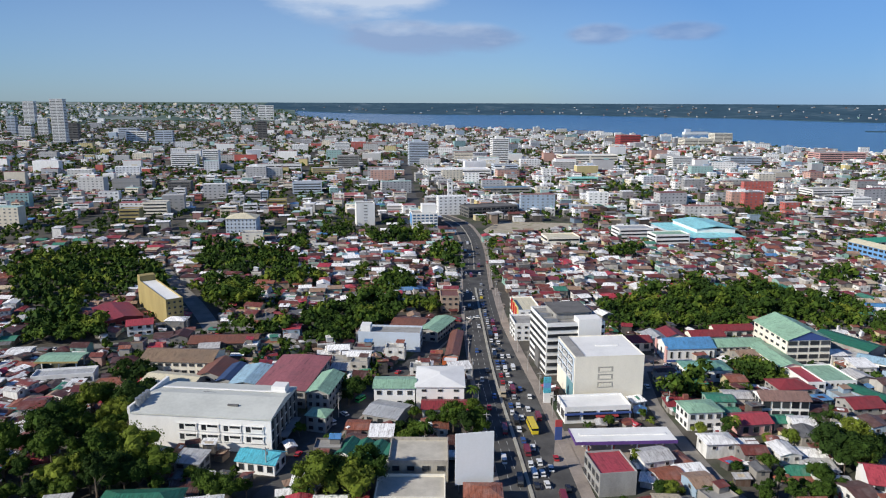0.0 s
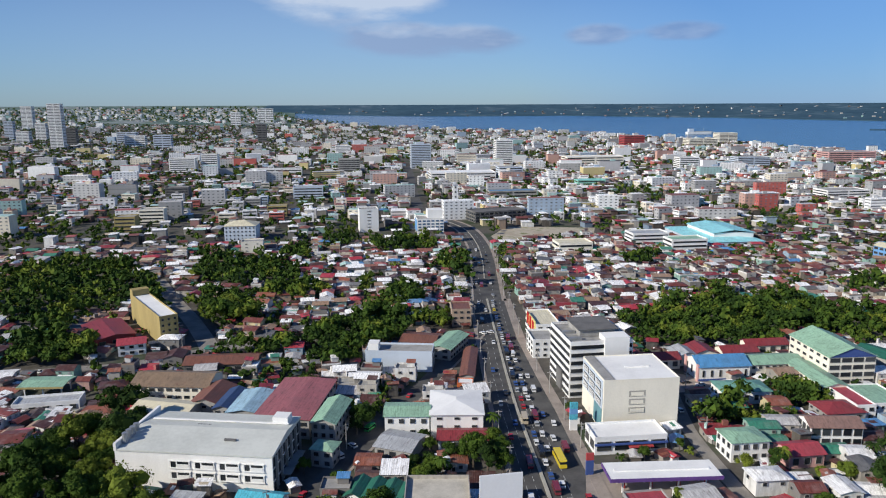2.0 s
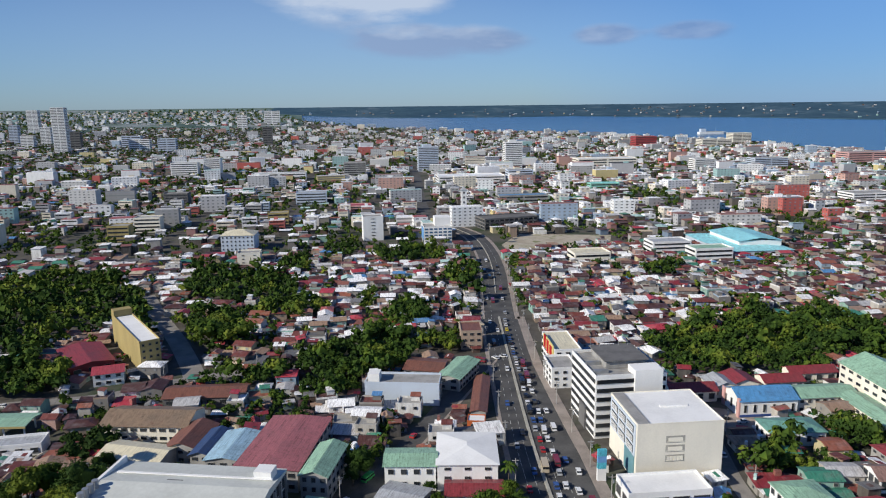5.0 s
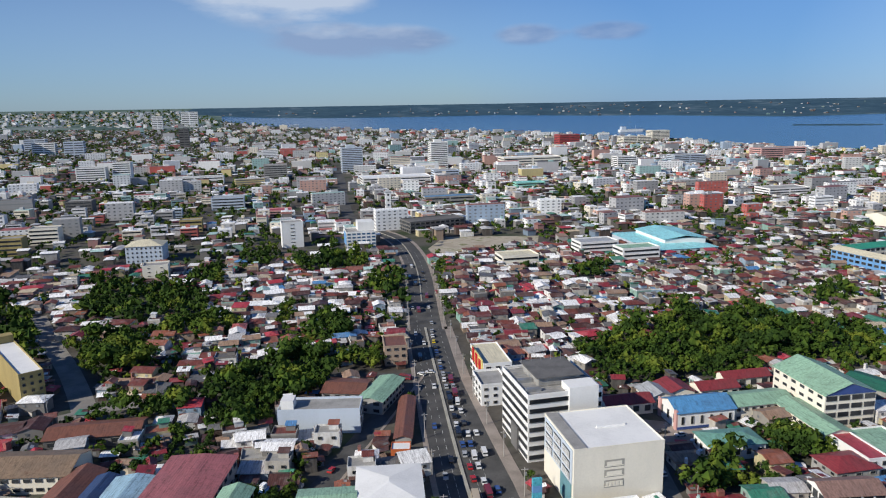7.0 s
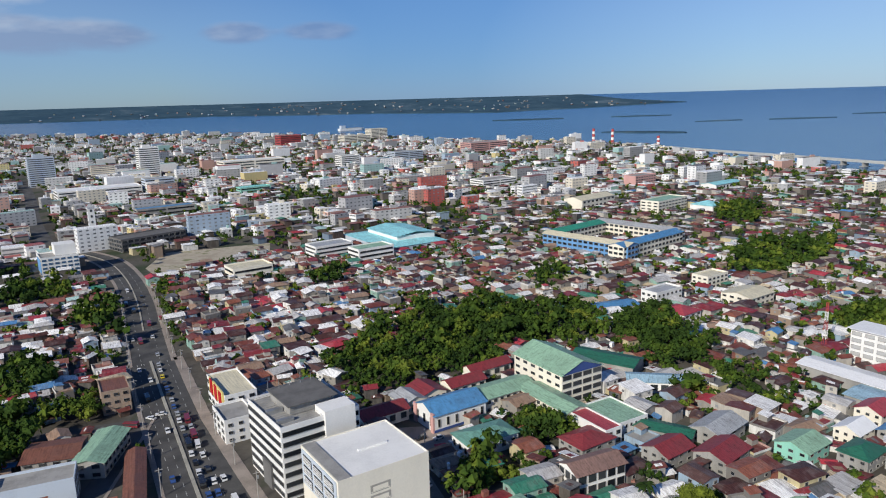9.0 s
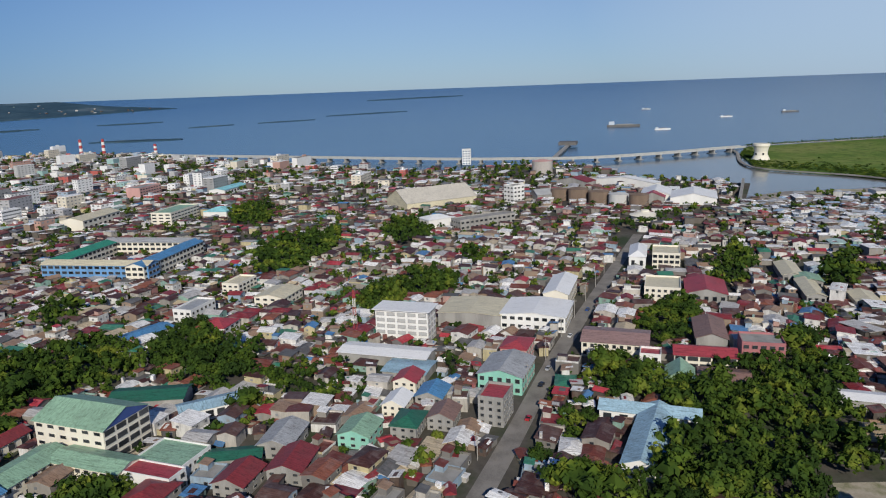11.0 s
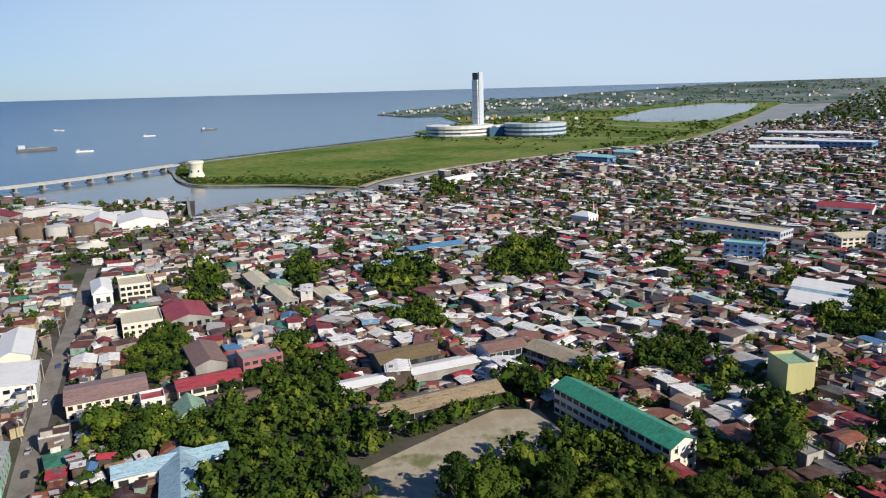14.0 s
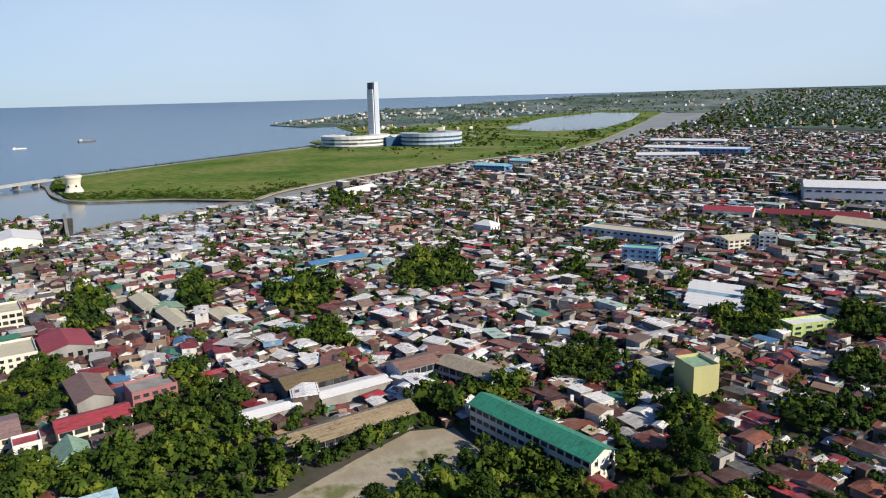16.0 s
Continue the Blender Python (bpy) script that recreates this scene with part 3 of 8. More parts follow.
BANK_LANE = [(97, 205), (93, 222), (91, 240), (90, 258), (89.5, 278), (91, 294), (95, 322)]
CROSS = [(12, 402), (-20, 407), (-52, 414)]


def kerb(y):
    """How far the avenue's wider side reaches from its middle, narrowing away from the crossing."""
    return max(10.5, min(15.5, 15.5 - (y - 300) * 0.055))


def ribbon(name, line, left, right, z, material, label, category, height=0.0):
    """A strip along a line between two offsets from it (to the right is positive)."""
    # smooth the line
    fine = []
    for i in range(len(line) - 1):
        p0, p1, p2, p3 = (Vector(line[max(0, i - 1)]), Vector(line[i]), Vector(line[i + 1]), Vector(line[min(len(line) - 1, i + 2)]))
        for k in range(6):
            t = k / 6
            fine.append(0.5 * (2 * p1 + (p2 - p0) * t + (2 * p0 - 5 * p1 + 4 * p2 - p3) * t * t + (3 * p1 - p0 - 3 * p2 + p3) * t ** 3))
    fine.append(Vector(line[-1]))
    b = Build()
    vs, fs = [], []
    for i, p in enumerate(fine):
        d = (fine[min(i + 1, len(fine) - 1)] - fine[max(i - 1, 0)]).normalized()
        n = Vector((d.y, -d.x))
        for off, h in ((left, 0), (left, height), (right, height), (right, 0)):
            q = p + n * (off(p.y) if callable(off) else off)
            vs.append((q.x, q.y, z + h))
    for i in range(len(fine) - 1):
        a, c = 4 * i, 4 * i + 4
        fs.append((a + 1, a + 2, c + 2, c + 1))
        if height:
            fs += [(a, a + 1, c + 1, c), (a + 2, a + 3, c + 3, c + 2)]
    if height:
        fs += [(0, 3, 2, 1)]
    b.add(vs, fs)
    me = fix(b.mesh(name, material))
    if me.polygons[0].normal.z < 0 and not height:
        me.flip_normals()
    return tagged(new(name, me), label, category, kind="structure"), fine


road, AVENUE_FINE = ribbon("road", AVENUE, -10, kerb, 0.03, M_ASPHALT, "worn grey asphalt avenue of six lanes", "road")
_, UPPER_FINE = ribbon("road", UPPER_AVENUE, -8.5, 9.5, 0.026, M_ASPHALT, "worn grey asphalt avenue of four lanes", "road")
ribbon("pavement", UPPER_AVENUE, 9.5, 12.5, 0.0, M_PAVE, "dusty concrete pavement beside the narrower avenue", "pavement", 0.18)
ribbon("pavement", UPPER_AVENUE, -10.5, -8.5, 0.0, M_PAVE, "narrow concrete pavement beside the narrower avenue", "pavement", 0.18)
ribbon("median", UPPER_AVENUE[1:], -0.5, 0.3, 0.03, M_KERB, "low concrete median of the narrower avenue", "median", 0.3)
ribbon("pavement", AVENUE, kerb, lambda y: kerb(y) + 4.5, 0.0, M_PAVE, "dusty tan pavement beside the avenue", "pavement", 0.18)
ribbon("pavement", AVENUE, -12, -10, 0.0, M_PAVE, "narrow concrete pavement beside the avenue", "pavement", 0.18)
ribbon("median", AVENUE, -0.9, 0.3, 0.03, M_KERB, "raised concrete median with faded paint", "median", 0.35)
ribbon("road", FAR_AVENUE, -7, 7, 0.02, M_ASPHALT, "asphalt avenue running on into the town", "road")
ribbon("road", DIAGONAL, -4.2, 4.2, 0.02, M_ASPHALT, "grey asphalt side road meeting the avenue", "road")
ribbon("pavement", DIAGONAL, 4.2, 5.4, 0.0, M_PAVE, "narrow concrete pavement beside the side road", "pavement", 0.16)
ribbon("road", STREET, -3.9, 3.9, 0.02, M_STREET, "pale worn concrete street", "road")
ribbon("road", WEST_ROAD, -3.5, 3.5, 0.02, M_STREET, "pale concrete road past the yellow building", "road")
ribbon("road", YELLOW_LANE, -5, 5, 0.035, M_STREET, "pale concrete lane beside the yellow building", "road")
ribbon("road", BANK_LANE, -2.8, 2.8, 0.02, M_STREET, "narrow concrete lane behind the bank", "road")
ribbon("road", CROSS, -3.0, 3.0, 0.025, M_ASPHALT, "short asphalt side road at the crossing", "road")
sheet_of("ground_forecourt", [(39, 228), (88, 230), (86, 258), (44, 256)], 0.06, M_PAVE, "concrete forecourt of the fuel station", "yard")
sheet_of("ground_schoolyard", [(206, 86), (212, 96), (240, 97), (254, 63), (264, 36), (258, 20), (226, 22), (226, 48), (218, 72)], 0.08, M_EARTH, "bare trodden earth schoolyard", "yard")
sheet_of("ground_parking", [(88, 318), (118, 322), (122, 334), (96, 345)], 0.06, M_PAVE, "concrete car park beside the church hall", "yard")
sheet_of("ground_cemetery", [(45, 662), (140, 705), (150, 745), (60, 755), (40, 700)], 0.06, M_EARTH, "open sandy lot among the houses", "yard")

sheet_of("ground_mudflat", [(884, 92), (905, 36), (960, -48), (1000, -78), (985, -96), (948, -74), (885, -8), (868, 40), (812, 130), (850, 122)], -1.0, plain("wet_sand", (0.38, 0.32, 0.25), 0.5, 0.5, 0.05, world_place=True), "wet sand flat along the lagoon's edge", "beach")
sheet_of("ground_spit", [(800, 142), (905, 36), (897, -12), (880, -8), (800, 118)], 0.1, M_EARTH, "narrow sandy spit along the lagoon", "beach")



def middle(y):
    """The avenue's middle at a distance along it."""
    for (a, b), (c, d) in zip(AVENUE + UPPER_AVENUE[1:], AVENUE[1:] + UPPER_AVENUE[1:]):
        if b <= y <= d:
            return a + (c - a) * (y - b) / (d - b)
    return 25.0


marks = Build()
for line, side in [(AVENUE_FINE, o) for o in (-6.7, -3.6, 3.6, 7.2)] + [(UPPER_FINE, o) for o in (-4.4, 4.6)]:
    for i in range(len(line) - 1):
        p, q = line[i], line[i + 1]
        d = q - p
        length, d = d.length, d.normalized()
        if p.y > 700:
            continue
        s = 0.0
        while s < length - 3:
            c = p + d * (s + 1.5)
            marks.at(c.x + d.y * side, c.y - d.x * side, 0.036, math.degrees(math.atan2(d.y, d.x))).add([(-1.5, -0.07, 0), (1.5, -0.07, 0), (1.5, 0.07, 0), (-1.5, 0.07, 0)], [(0, 1, 2, 3)])
            s += 9
tagged(new("lane_marking", marks.mesh("lane_marking", M_LINE)), "faded white dashed lane lines on asphalt", "road marking", kind="stuff")

# ---- buildings ----
WINDOWS = {}


def window_mesh(w, h, glass=None, mullions=1):
    """A recessed pane in a slim frame with a sill; local x along the wall, y outwards."""
    key = (round(w, 1), round(h, 1), glass.name if glass else "", mullions)
    if key not in WINDOWS:
        w, h = key[0], key[1]
        b = Build()
        f = 0.09
        rings = [(0, -0.24), (0, 0.06), (f, 0.06), (f, -0.14)]
        vs = [(x, y, z) for e, y in rings for x, z in ((-w / 2 + e, e), (w / 2 - e, e), (w / 2 - e, h - e), (-w / 2 + e, h - e))]
        b.add(vs, [(4 * r + i, 4 * r + (i + 1) % 4, 4 * r + 4 + (i + 1) % 4, 4 * r + 4 + i) for r in range(3) for i in range(4)])
        panes = mullions + 1
        top, low = [], []
        n = len(b.v)
        b.add([(-w / 2 + f + (w - 2 * f) * i / panes, -0.14, z) for i in range(panes + 1) for z in (f, h - f)], [])
        for i in range(panes):
            b.f.append((n + 2 * i, n + 2 * i + 2, n + 2 * i + 3, n + 2 * i + 1))
            b.k.append(1)
        WINDOWS[key] = b.mesh("window", [M_CONC, glass or M_GLASS])
    return WINDOWS[key]


def side_pose(w, d, side):
    """Origin and turn of a wall's outer face, with x running along it as seen from outside."""
    return {"s": (-w / 2, -d / 2, 0, w), "e": (w / 2, -d / 2, 90, d), "n": (w / 2, d / 2, 180, w), "w": (-w / 2, d / 2, 270, d)}[side]


def walls(b, spots, w, d, h, spec, floors, t=0.3, z0=0.0):
    """Four walls with real openings. spec: side -> (bays, part of a bay that is open, part of a storey that is open) or None for a blank wall."""
    for side in "senw":
        x, y, rot, length = side_pose(w, d, side)
        b.at(x, y, z0, rot)
        lo, hi = (0, length) if side in "sn" else (t, length - t)
        s = spec.get(side)
        if not s:
            b.box(lo, hi, 0, t, 0, h)
            continue
        bays, fw, fh = s[:3]
        storey = h / floors
        pitch = length / bays
        ow, oh = pitch * fw, storey * fh
        sill = (storey - oh) * 0.55
        z = 0.0
        for k in range(floors):
            b.box(lo, hi, 0, t, z, k * storey + sill)
            z = k * storey + sill + oh
            edges = [lo]
            for i in range(bays):
                c = pitch * (i + 0.5)
                edges += [c - ow / 2, c + ow / 2]
                spots.append((side, x, y, rot, c, k * storey + sill + z0, ow, oh))
            edges.append(hi)
            for i in range(0, len(edges), 2):
                if edges[i + 1] - edges[i] > 0.01:
                    b.box(edges[i], edges[i + 1], 0, t, k * storey + sill, z)
        b.box(lo, hi, 0, t, z, h)
    b.at()


def put_windows(ob, spots, glass=None, mullions=1, z=0.0, name="window"):
    for side, x, y, rot, c, s, ow, oh in spots:
        part(name, window_mesh(ow, oh, glass, mullions), ob, "", pose(x, y, z, 0, 0, rot) @ pose(c, 0, s))


def gable_roof(w, d, rise, over=0.6, t=0.16, along="x"):
    b = Build()
    if along == "y":
        w, d = d, w
    e = over * rise / (d / 2)
    p = [(-d / 2 - over, -e), (0, rise), (d / 2 + over, -e), (d / 2 + over, -e + t), (0, rise + t), (-d / 2 - over, -e + t)]
    b.extrude(p, -w / 2 - over, w / 2 + over)
    if along == "y":
        b.v = [(-y, x, z) for x, y, z in b.v]
    return b


def hip_roof(w, d, rise, over=0.6, t=0.2):
    b = Build()
    a, c = w / 2 + over, d / 2 + over
    r = max(0.0, (w - d) / 2) if w >= d else 0.0
    q = max(0.0, (d - w) / 2) if d > w else 0.0
    vs = [(-a, -c, -t), (a, -c, -t), (a, c, -t), (-a, c, -t), (-a, -c, 0), (a, -c, 0), (a, c, 0), (-a, c, 0), (-r - 0.01, -q - 0.01, rise), (r + 0.01, -q - 0.01, rise), (r + 0.01, q + 0.01, rise), (-r - 0.01, q + 0.01, rise)]
    fs = [(3, 2, 1, 0), (0, 1, 5, 4), (1, 2, 6, 5), (2, 3, 7, 6), (3, 0, 4, 7), (4, 5, 9, 8), (5, 6, 10, 9), (6, 7, 11, 10), (7, 4, 8, 11), (8, 9, 10, 11)]
    return b.add(vs, fs)


def block(name, label, category, x, y, w, d, h, rot, floors, wall, spec, roof="flat", roof_mat=None, rise=2.0, parapet=0.9, glass=None, mullions=1, gap=1.5, z=None, group=""):
    """A building: walls with openings, windows one by one, and its roof."""
    ob = thing(name, label, category, x, y, rot, z, group=group)
    take(x, y, w, d, rot, gap)
    b, spots = Build(), []
    walls(b, spots, w, d, h, spec, floors)
    if roof in ("gable", "gable_y"):
        along = "x" if roof == "gable" else "y"
        a, c = (w, d) if along == "x" else (d, w)
        g = Build()
        for s in (-a / 2, a / 2 - 0.3):
            g.extrude([(-c / 2, 0), (c / 2, 0), (0, rise)], s, s + 0.3)
        if along == "y":
            g.v = [(-q, p, r) for p, q, r in g.v]
        b.add([(p, q, r + h) for p, q, r in g.v], g.f)
    part("wall", fix(b.mesh("wall", wall)), ob)
    put_windows(ob, spots, glass, mullions)
    if roof == "flat":
        r = Build().box(-w / 2 + 0.3, w / 2 - 0.3, -d / 2 + 0.3, d / 2 - 0.3, h - 0.35, h - 0.05)
        part("roof", r.mesh("roof", roof_mat or M_CONC), ob)
        if parapet:
            q = Build()
            for x0, x1, y0, y1 in ((-w / 2 - 0.05, w / 2 + 0.05, -d / 2 - 0.05, -d / 2 + 0.25), (-w / 2 - 0.05, w / 2 + 0.05, d / 2 - 0.25, d / 2 + 0.05),
                                   (-w / 2 - 0.05, -w / 2 + 0.25, -d / 2 + 0.25, d / 2 - 0.25), (w / 2 - 0.25, w / 2 + 0.05, -d / 2 + 0.25, d / 2 - 0.25)):
                q.box(x0, x1, y0, y1, h + 0.003, h + parapet)
            part("parapet", q.mesh("parapet", wall), ob)
    elif roof in ("gable", "gable_y"):
        r = gable_roof(w, d, rise, 0.7, 0.16, "x" if roof == "gable" else "y")
        part("roof", fix(r.mesh("roof", roof_mat)), ob, "", pose(0, 0, h + 0.02))
    elif roof == "hip":
        part("roof", fix(hip_roof(w, d, rise).mesh("roof", roof_mat)), ob, "", pose(0, 0, h + 0.22))
    elif roof == "shed":
        r = Build()
        r.extrude([(-d / 2 - 0.6, 0.02), (d / 2 + 0.6, rise), (d / 2 + 0.6, rise + 0.16), (-d / 2 - 0.6, 0.18)], -w / 2 - 0.6, w / 2 + 0.6)
        part("roof", fix(r.mesh("roof", roof_mat)), ob, "", pose(0, 0, h))
        g = Build()
        for s in (-w / 2, w / 2 - 0.3):
            g.extrude([(-d / 2, 0), (d / 2, 0), (d / 2, rise * 0.95)], s, s + 0.3)
        g.box(-w / 2 + 0.3, w / 2 - 0.3, d / 2 - 0.3, d / 2, 0, rise * 0.95)
        part("gable", fix(g.mesh("gable", wall)), ob, "", pose(0, 0, h))
    return ob


def add_box(ob, name, x0, x1, y0, y1, z0, z1, mat, label=""):
    return part(name, Build().box(x0, x1, y0, y1, z0, z1).mesh(name, mat), ob, label)


def letters_bars(ob, x, y, z, width, height, n, mat, rot=0):
    """Plain bars where writing stands."""
    b = Build().at(x, y, z, rot)
    step = width / n
    for i in range(n):
        b.box(i * step, i * step + step * 0.62, -0.05, 0, 0, height)
    part("sign", b.mesh("sign", mat), ob, "row of plain sign bars")


M_RAW = plain("raw_cream_concrete", (0.56, 0.52, 0.44), 0.9, 0.3, 0.4)
# -- near buildings round the avenue --
ob = block("office_building", "white three-storey office block with a sloping pale roof", "office building", -87, 255, 54, 30, 12.8, -6, 3, M_WHITE,
           {"s": None, "e": (6, 0.84, 0.84)}, "flat", M_WHITE, parapet=0.0, gap=2)
b, spots = Build(), []
for k in range(2):
    for i in range(4):
        x = -8 + i * 8.4
        z = 4.0 + k * 3.9
        fr = part("window", Build().box(x, x + 7.0, -15.1, -14.95, z, z + 2.3).mesh("window", M_GLASS), ob, "wide dark strip window with a white frame")
        b2 = Build()
        for q in (0, 1, 3):
            b2.box(x + q * 2.2, x + q * 2.2 + 0.4, -15.3, -15.1, z, z + 2.3)
        b2.box(x - 0.2, x + 7.2, -15.5, -15.1, z - 0.35, z)
        b2.box(x + 2.6, x + 6.6, -15.4, -15.2, z, z + 1.25)
        b2.box(x - 0.2, x + 7.2, -15.5, -15.1, z + 2.3, z + 2.6)
        part("window_frame", b2.mesh("window_frame", M_WHITE), fr)
rf = Build()
rf.extrude([(-15.3, 12.85), (15.3, 12.85), (15.3, 13.4), (0, 15.3), (-15.3, 13.4)], -26, 27.3)
part("roof_sheet", fix(rf.mesh("roof_sheet", plain("grey_membrane", (0.60, 0.61, 0.56), 0.7, 0.2, 0.12))), ob, "pale grey low-pitched roof")
add_box(ob, "roof_tank_room", 20, 25.5, 6, 11, 14.0, 17.0, M_WHITE)
add_box(ob, "parapet", -27.2, -26.2, -15.2, 15.2, 12.85, 15.5, M_WHITE)
for yy in (-8, 2):
    add_box(ob, "roof_vent", -6 if yy > 0 else 8, -1 if yy > 0 else 12, yy, yy + 0.9, 14.4, 15.0, M_DARKC)
for i in range(4):
    part("water_tank", fix(Build().tube(-25.2, -11 + i * 2.4, 13.4, 17.4, 0.95, 0.95, 12).mesh("water_tank", M_METAL)), ob, "upright steel water tank")
add_box(ob, "roof_walk", -24, 26, 5.5, 6.3, 14.75, 15.1, M_WHITE, "white raised roof joint")
add_box(ob, "entrance_canopy", 27.2, 30.5, -8, 9, 3.0, 3.4, M_CONC, "concrete entrance canopy")
for i in range(6):
    part("fin", Build().box(27.02, 27.9, -12.6 + i * 5.0, -12.2 + i * 5.0, 0.5, 12.6).mesh("fin", M_CONC), ob)
for i in range(2):
    part("air_conditioner", Build().box(-26.0, -24.4, -12 + i * 3.4, -10 + i * 3.4, 13.45, 15.1).mesh("air_conditioner", M_METAL), ob)

ob = block("bank_building", "cream five-storey bank with a bright white roof", "bank", 69, 296, 30, 27, 21.0, 6, 6, M_CREAM, {"n": (6, 0.5, 0.5), "e": (5, 0.3, 0.3)}, "flat", M_WHITE, parapet=0.3, gap=2)
for z, k in ((10.5, 3), (14, 3), (17.3, 3)):
    nf = part("niche", Build().box(-5, 1.6, -13.56, -13.5, z - 3.2, z - 0.7).mesh("niche", plain("niche_grey", (0.40, 0.38, 0.33), 0.8)), ob, "shallow grey wall niche")
    q = Build().box(-4.8, 1.4, -13.7, -13.56, z - 2.9, z - 2.7)
    q.box(-4.2, 0.8, -13.62, -13.56, z - 2.6, z - 1.3)
    for i in range(5 if z < 11 else 0):
        q.box(-4.4 + i * 1.2, -3.6 + i * 1.2, -13.75, -13.62, z - 2.7, z - 1.2)
    part("niche_ledge", q.mesh("niche_ledge", M_CREAM), nf)
add_box(ob, "roof_strip", -14.7, -10.6, -13.2, 13.2, 20.96, 21.35, M_CONC, "grey roof gutter strip")
add_box(ob, "side_cladding", -15.4, -15.02, -12, -3, 1, 9, plain("teal_panel", (0.16, 0.32, 0.36), 0.4), "teal wall panel")
add_box(ob, "side_screen", -15.35, -15.03, -12.5, 12.5, 9.2, 20.5, M_PALE, "pale grey rendered side wall")
for i in range(3):
    for k in range(3):
        gr = add_box(ob, "grille", -15.6, -15.36, -11 + i * 7.8, -5 + i * 7.8, 10 + k * 3.5, 12.6 + k * 3.5, M_GLASS)
        for q in range(4):
            part("louvre", Build().box(-15.75, -15.6, -11 + i * 7.8, -5 + i * 7.8, 10.2 + k * 3.5 + q * 0.62, 10.4 + k * 3.5 + q * 0.62).mesh("louvre", M_WHITE), gr)
add_box(ob, "ridge", -2, 8, -0.4, 0.4, 20.96, 21.5, M_WHITE)

ob = block("bank_annex", "low white annex with a curved blue and red shop front", "shop", 61.5, 270, 27, 12, 6.4, 6, 1, M_WHITE, {"s": (4, 0.8, 0.55), "w": (2, 0.7, 0.5)}, "flat", M_WHITE, parapet=0.7)
add_box(ob, "fascia", -13.7, 13.7, -6.8, -6.05, 3.8, 4.4, M_NAVY, "dark blue fascia band")
add_box(ob, "awning", -1, 8, -7.7, -6.1, 2.9, 3.4, M_RED, "red shop awning")

ob = block("striped_office", "white six-storey office with dark ribbon windows", "office building", 60, 330, 28, 29, 24.5, 8, 7, M_WHITE, {"s": (1, 0.97, 0.48), "w": (1, 0.97, 0.48), "e": (1, 0.97, 0.48), "n": (1, 0.97, 0.48)}, "flat", M_CONC, parapet=1.0, mullions=14)
add_box(ob, "penthouse", -7, 9, -6, 11, 24.4, 27.8, M_CONC, "grey concrete penthouse")
add_box(ob, "penthouse_roof", -8, 10, -7, 12, 27.8, 28.2, M_DARKC)
add_box(ob, "stair_tower", 1, 12, -15.6, -8, 0, 27.0, M_WHITE, "plain white stair tower")
for i in range(9):
    part("rail", Build().box(-13.4, 13.4, -13 + i * 3.2, -12.92 + i * 3.2, 25.4, 25.5).mesh("rail", M_METAL), ob)
for i in range(5):
    part("antenna", Build().tube(-8 + i * 4, 10, 27.9, 32 - (i % 3), 0.12, 0.08, 6).mesh("antenna", M_METAL), ob)
for i in range(8):
    part("air_conditioner", Build().box(-12.5 + (i % 4) * 1.4 - 0.5, -11.6 + (i % 4) * 1.4, -10 + (i // 4) * 9, -8.4 + (i // 4) * 9, 24.45, 25.8).mesh("air_conditioner", M_METAL), ob)
add_box(ob, "entrance_wall", -14.8, -14.1, -5, 2, 0, 9, M_DARKC, "dark glass entrance strip")

ob = block("restaurant", "tan-roofed restaurant with red and yellow sign boards", "restaurant", 48, 397, 13, 28, 11, 5, 3, M_WHITE, {"s": (3, 0.5, 0.4), "w": (5, 0.6, 0.5)}, "flat", S_TAN, parapet=0.6)
add_box(ob, "sign_board", -7.2, -6.6, -13, 8, 6.5, 12.8, plain("yellow_sign", (0.78, 0.66, 0.25), 0.5), "pale yellow sign board")
for i in range(3):
    add_box(ob, "sign_panel", -7.6, -7.22, -11 + i * 6.4, -7.6 + i * 6.4, 6 + i * 0.4, 12 + i * 0.6, plain("red_sign", (0.50, 0.015, 0.02), 0.5), "red sign panel")
block("shop", "plain white shop with a grey side", "shop", 44, 372, 12, 17, 9, 5, 3, M_WHITE, {"s": (3, 0.4, 0.4), "w": (3, 0.5, 0.5)}, "flat", M_CONC)

# fuel station
ob = thing("fuel_station", "fuel station with a long white canopy and purple edge", "fuel station", 66, 241, 3)
take(66, 241, 40, 14, 3)
add_box(ob, "canopy", -18.5, 18.5, -5.5, 5.5, 5.6, 6.3, M_WHITE, "white flat canopy")
q = Build()
q.box(-18.7, 18.7, -5.75, -5.5, 5.2, 6.4)
q.box(-18.7, -18.5, -5.5, 5.5, 5.2, 6.4)
part("canopy_edge", q.mesh("canopy_edge", plain("purple_edge", (0.14, 0.07, 0.26), 0.5)), ob, "dark purple canopy edge")
add_box(ob, "canopy_ridge", -16, 16, -0.8, 0.8, 6.3, 6.7, M_WHITE)
for i in range(4):
    for s in (-3, 3):
        part("column", Build().box(-14 + i * 9.3, -13.5 + i * 9.3, s - 0.25, s + 0.25, 0, 5.6).mesh("column", M_WHITE), ob)
    part("fuel_pump", Build().box(-13 + i * 9.3, -12 + i * 9.3, -0.4, 0.4, 0, 1.7).mesh("fuel_pump", M_RED), ob)
ob = thing("pylon_sign", "tall red and blue pylon sign at the forecourt", "sign", 44, 249, 5)
add_box(ob, "sign_top", -1.3, 1.3, -0.4, 0.4, 5.5, 8, M_RED, "red sign top")
add_box(ob, "sign_bottom", -1.3, 1.3, -0.4, 0.4, 0, 5.49, M_NAVY, "dark blue sign base")
ob = thing("pylon_sign", "light blue and white pylon sign before the bank", "sign", 44.5, 283, 5)
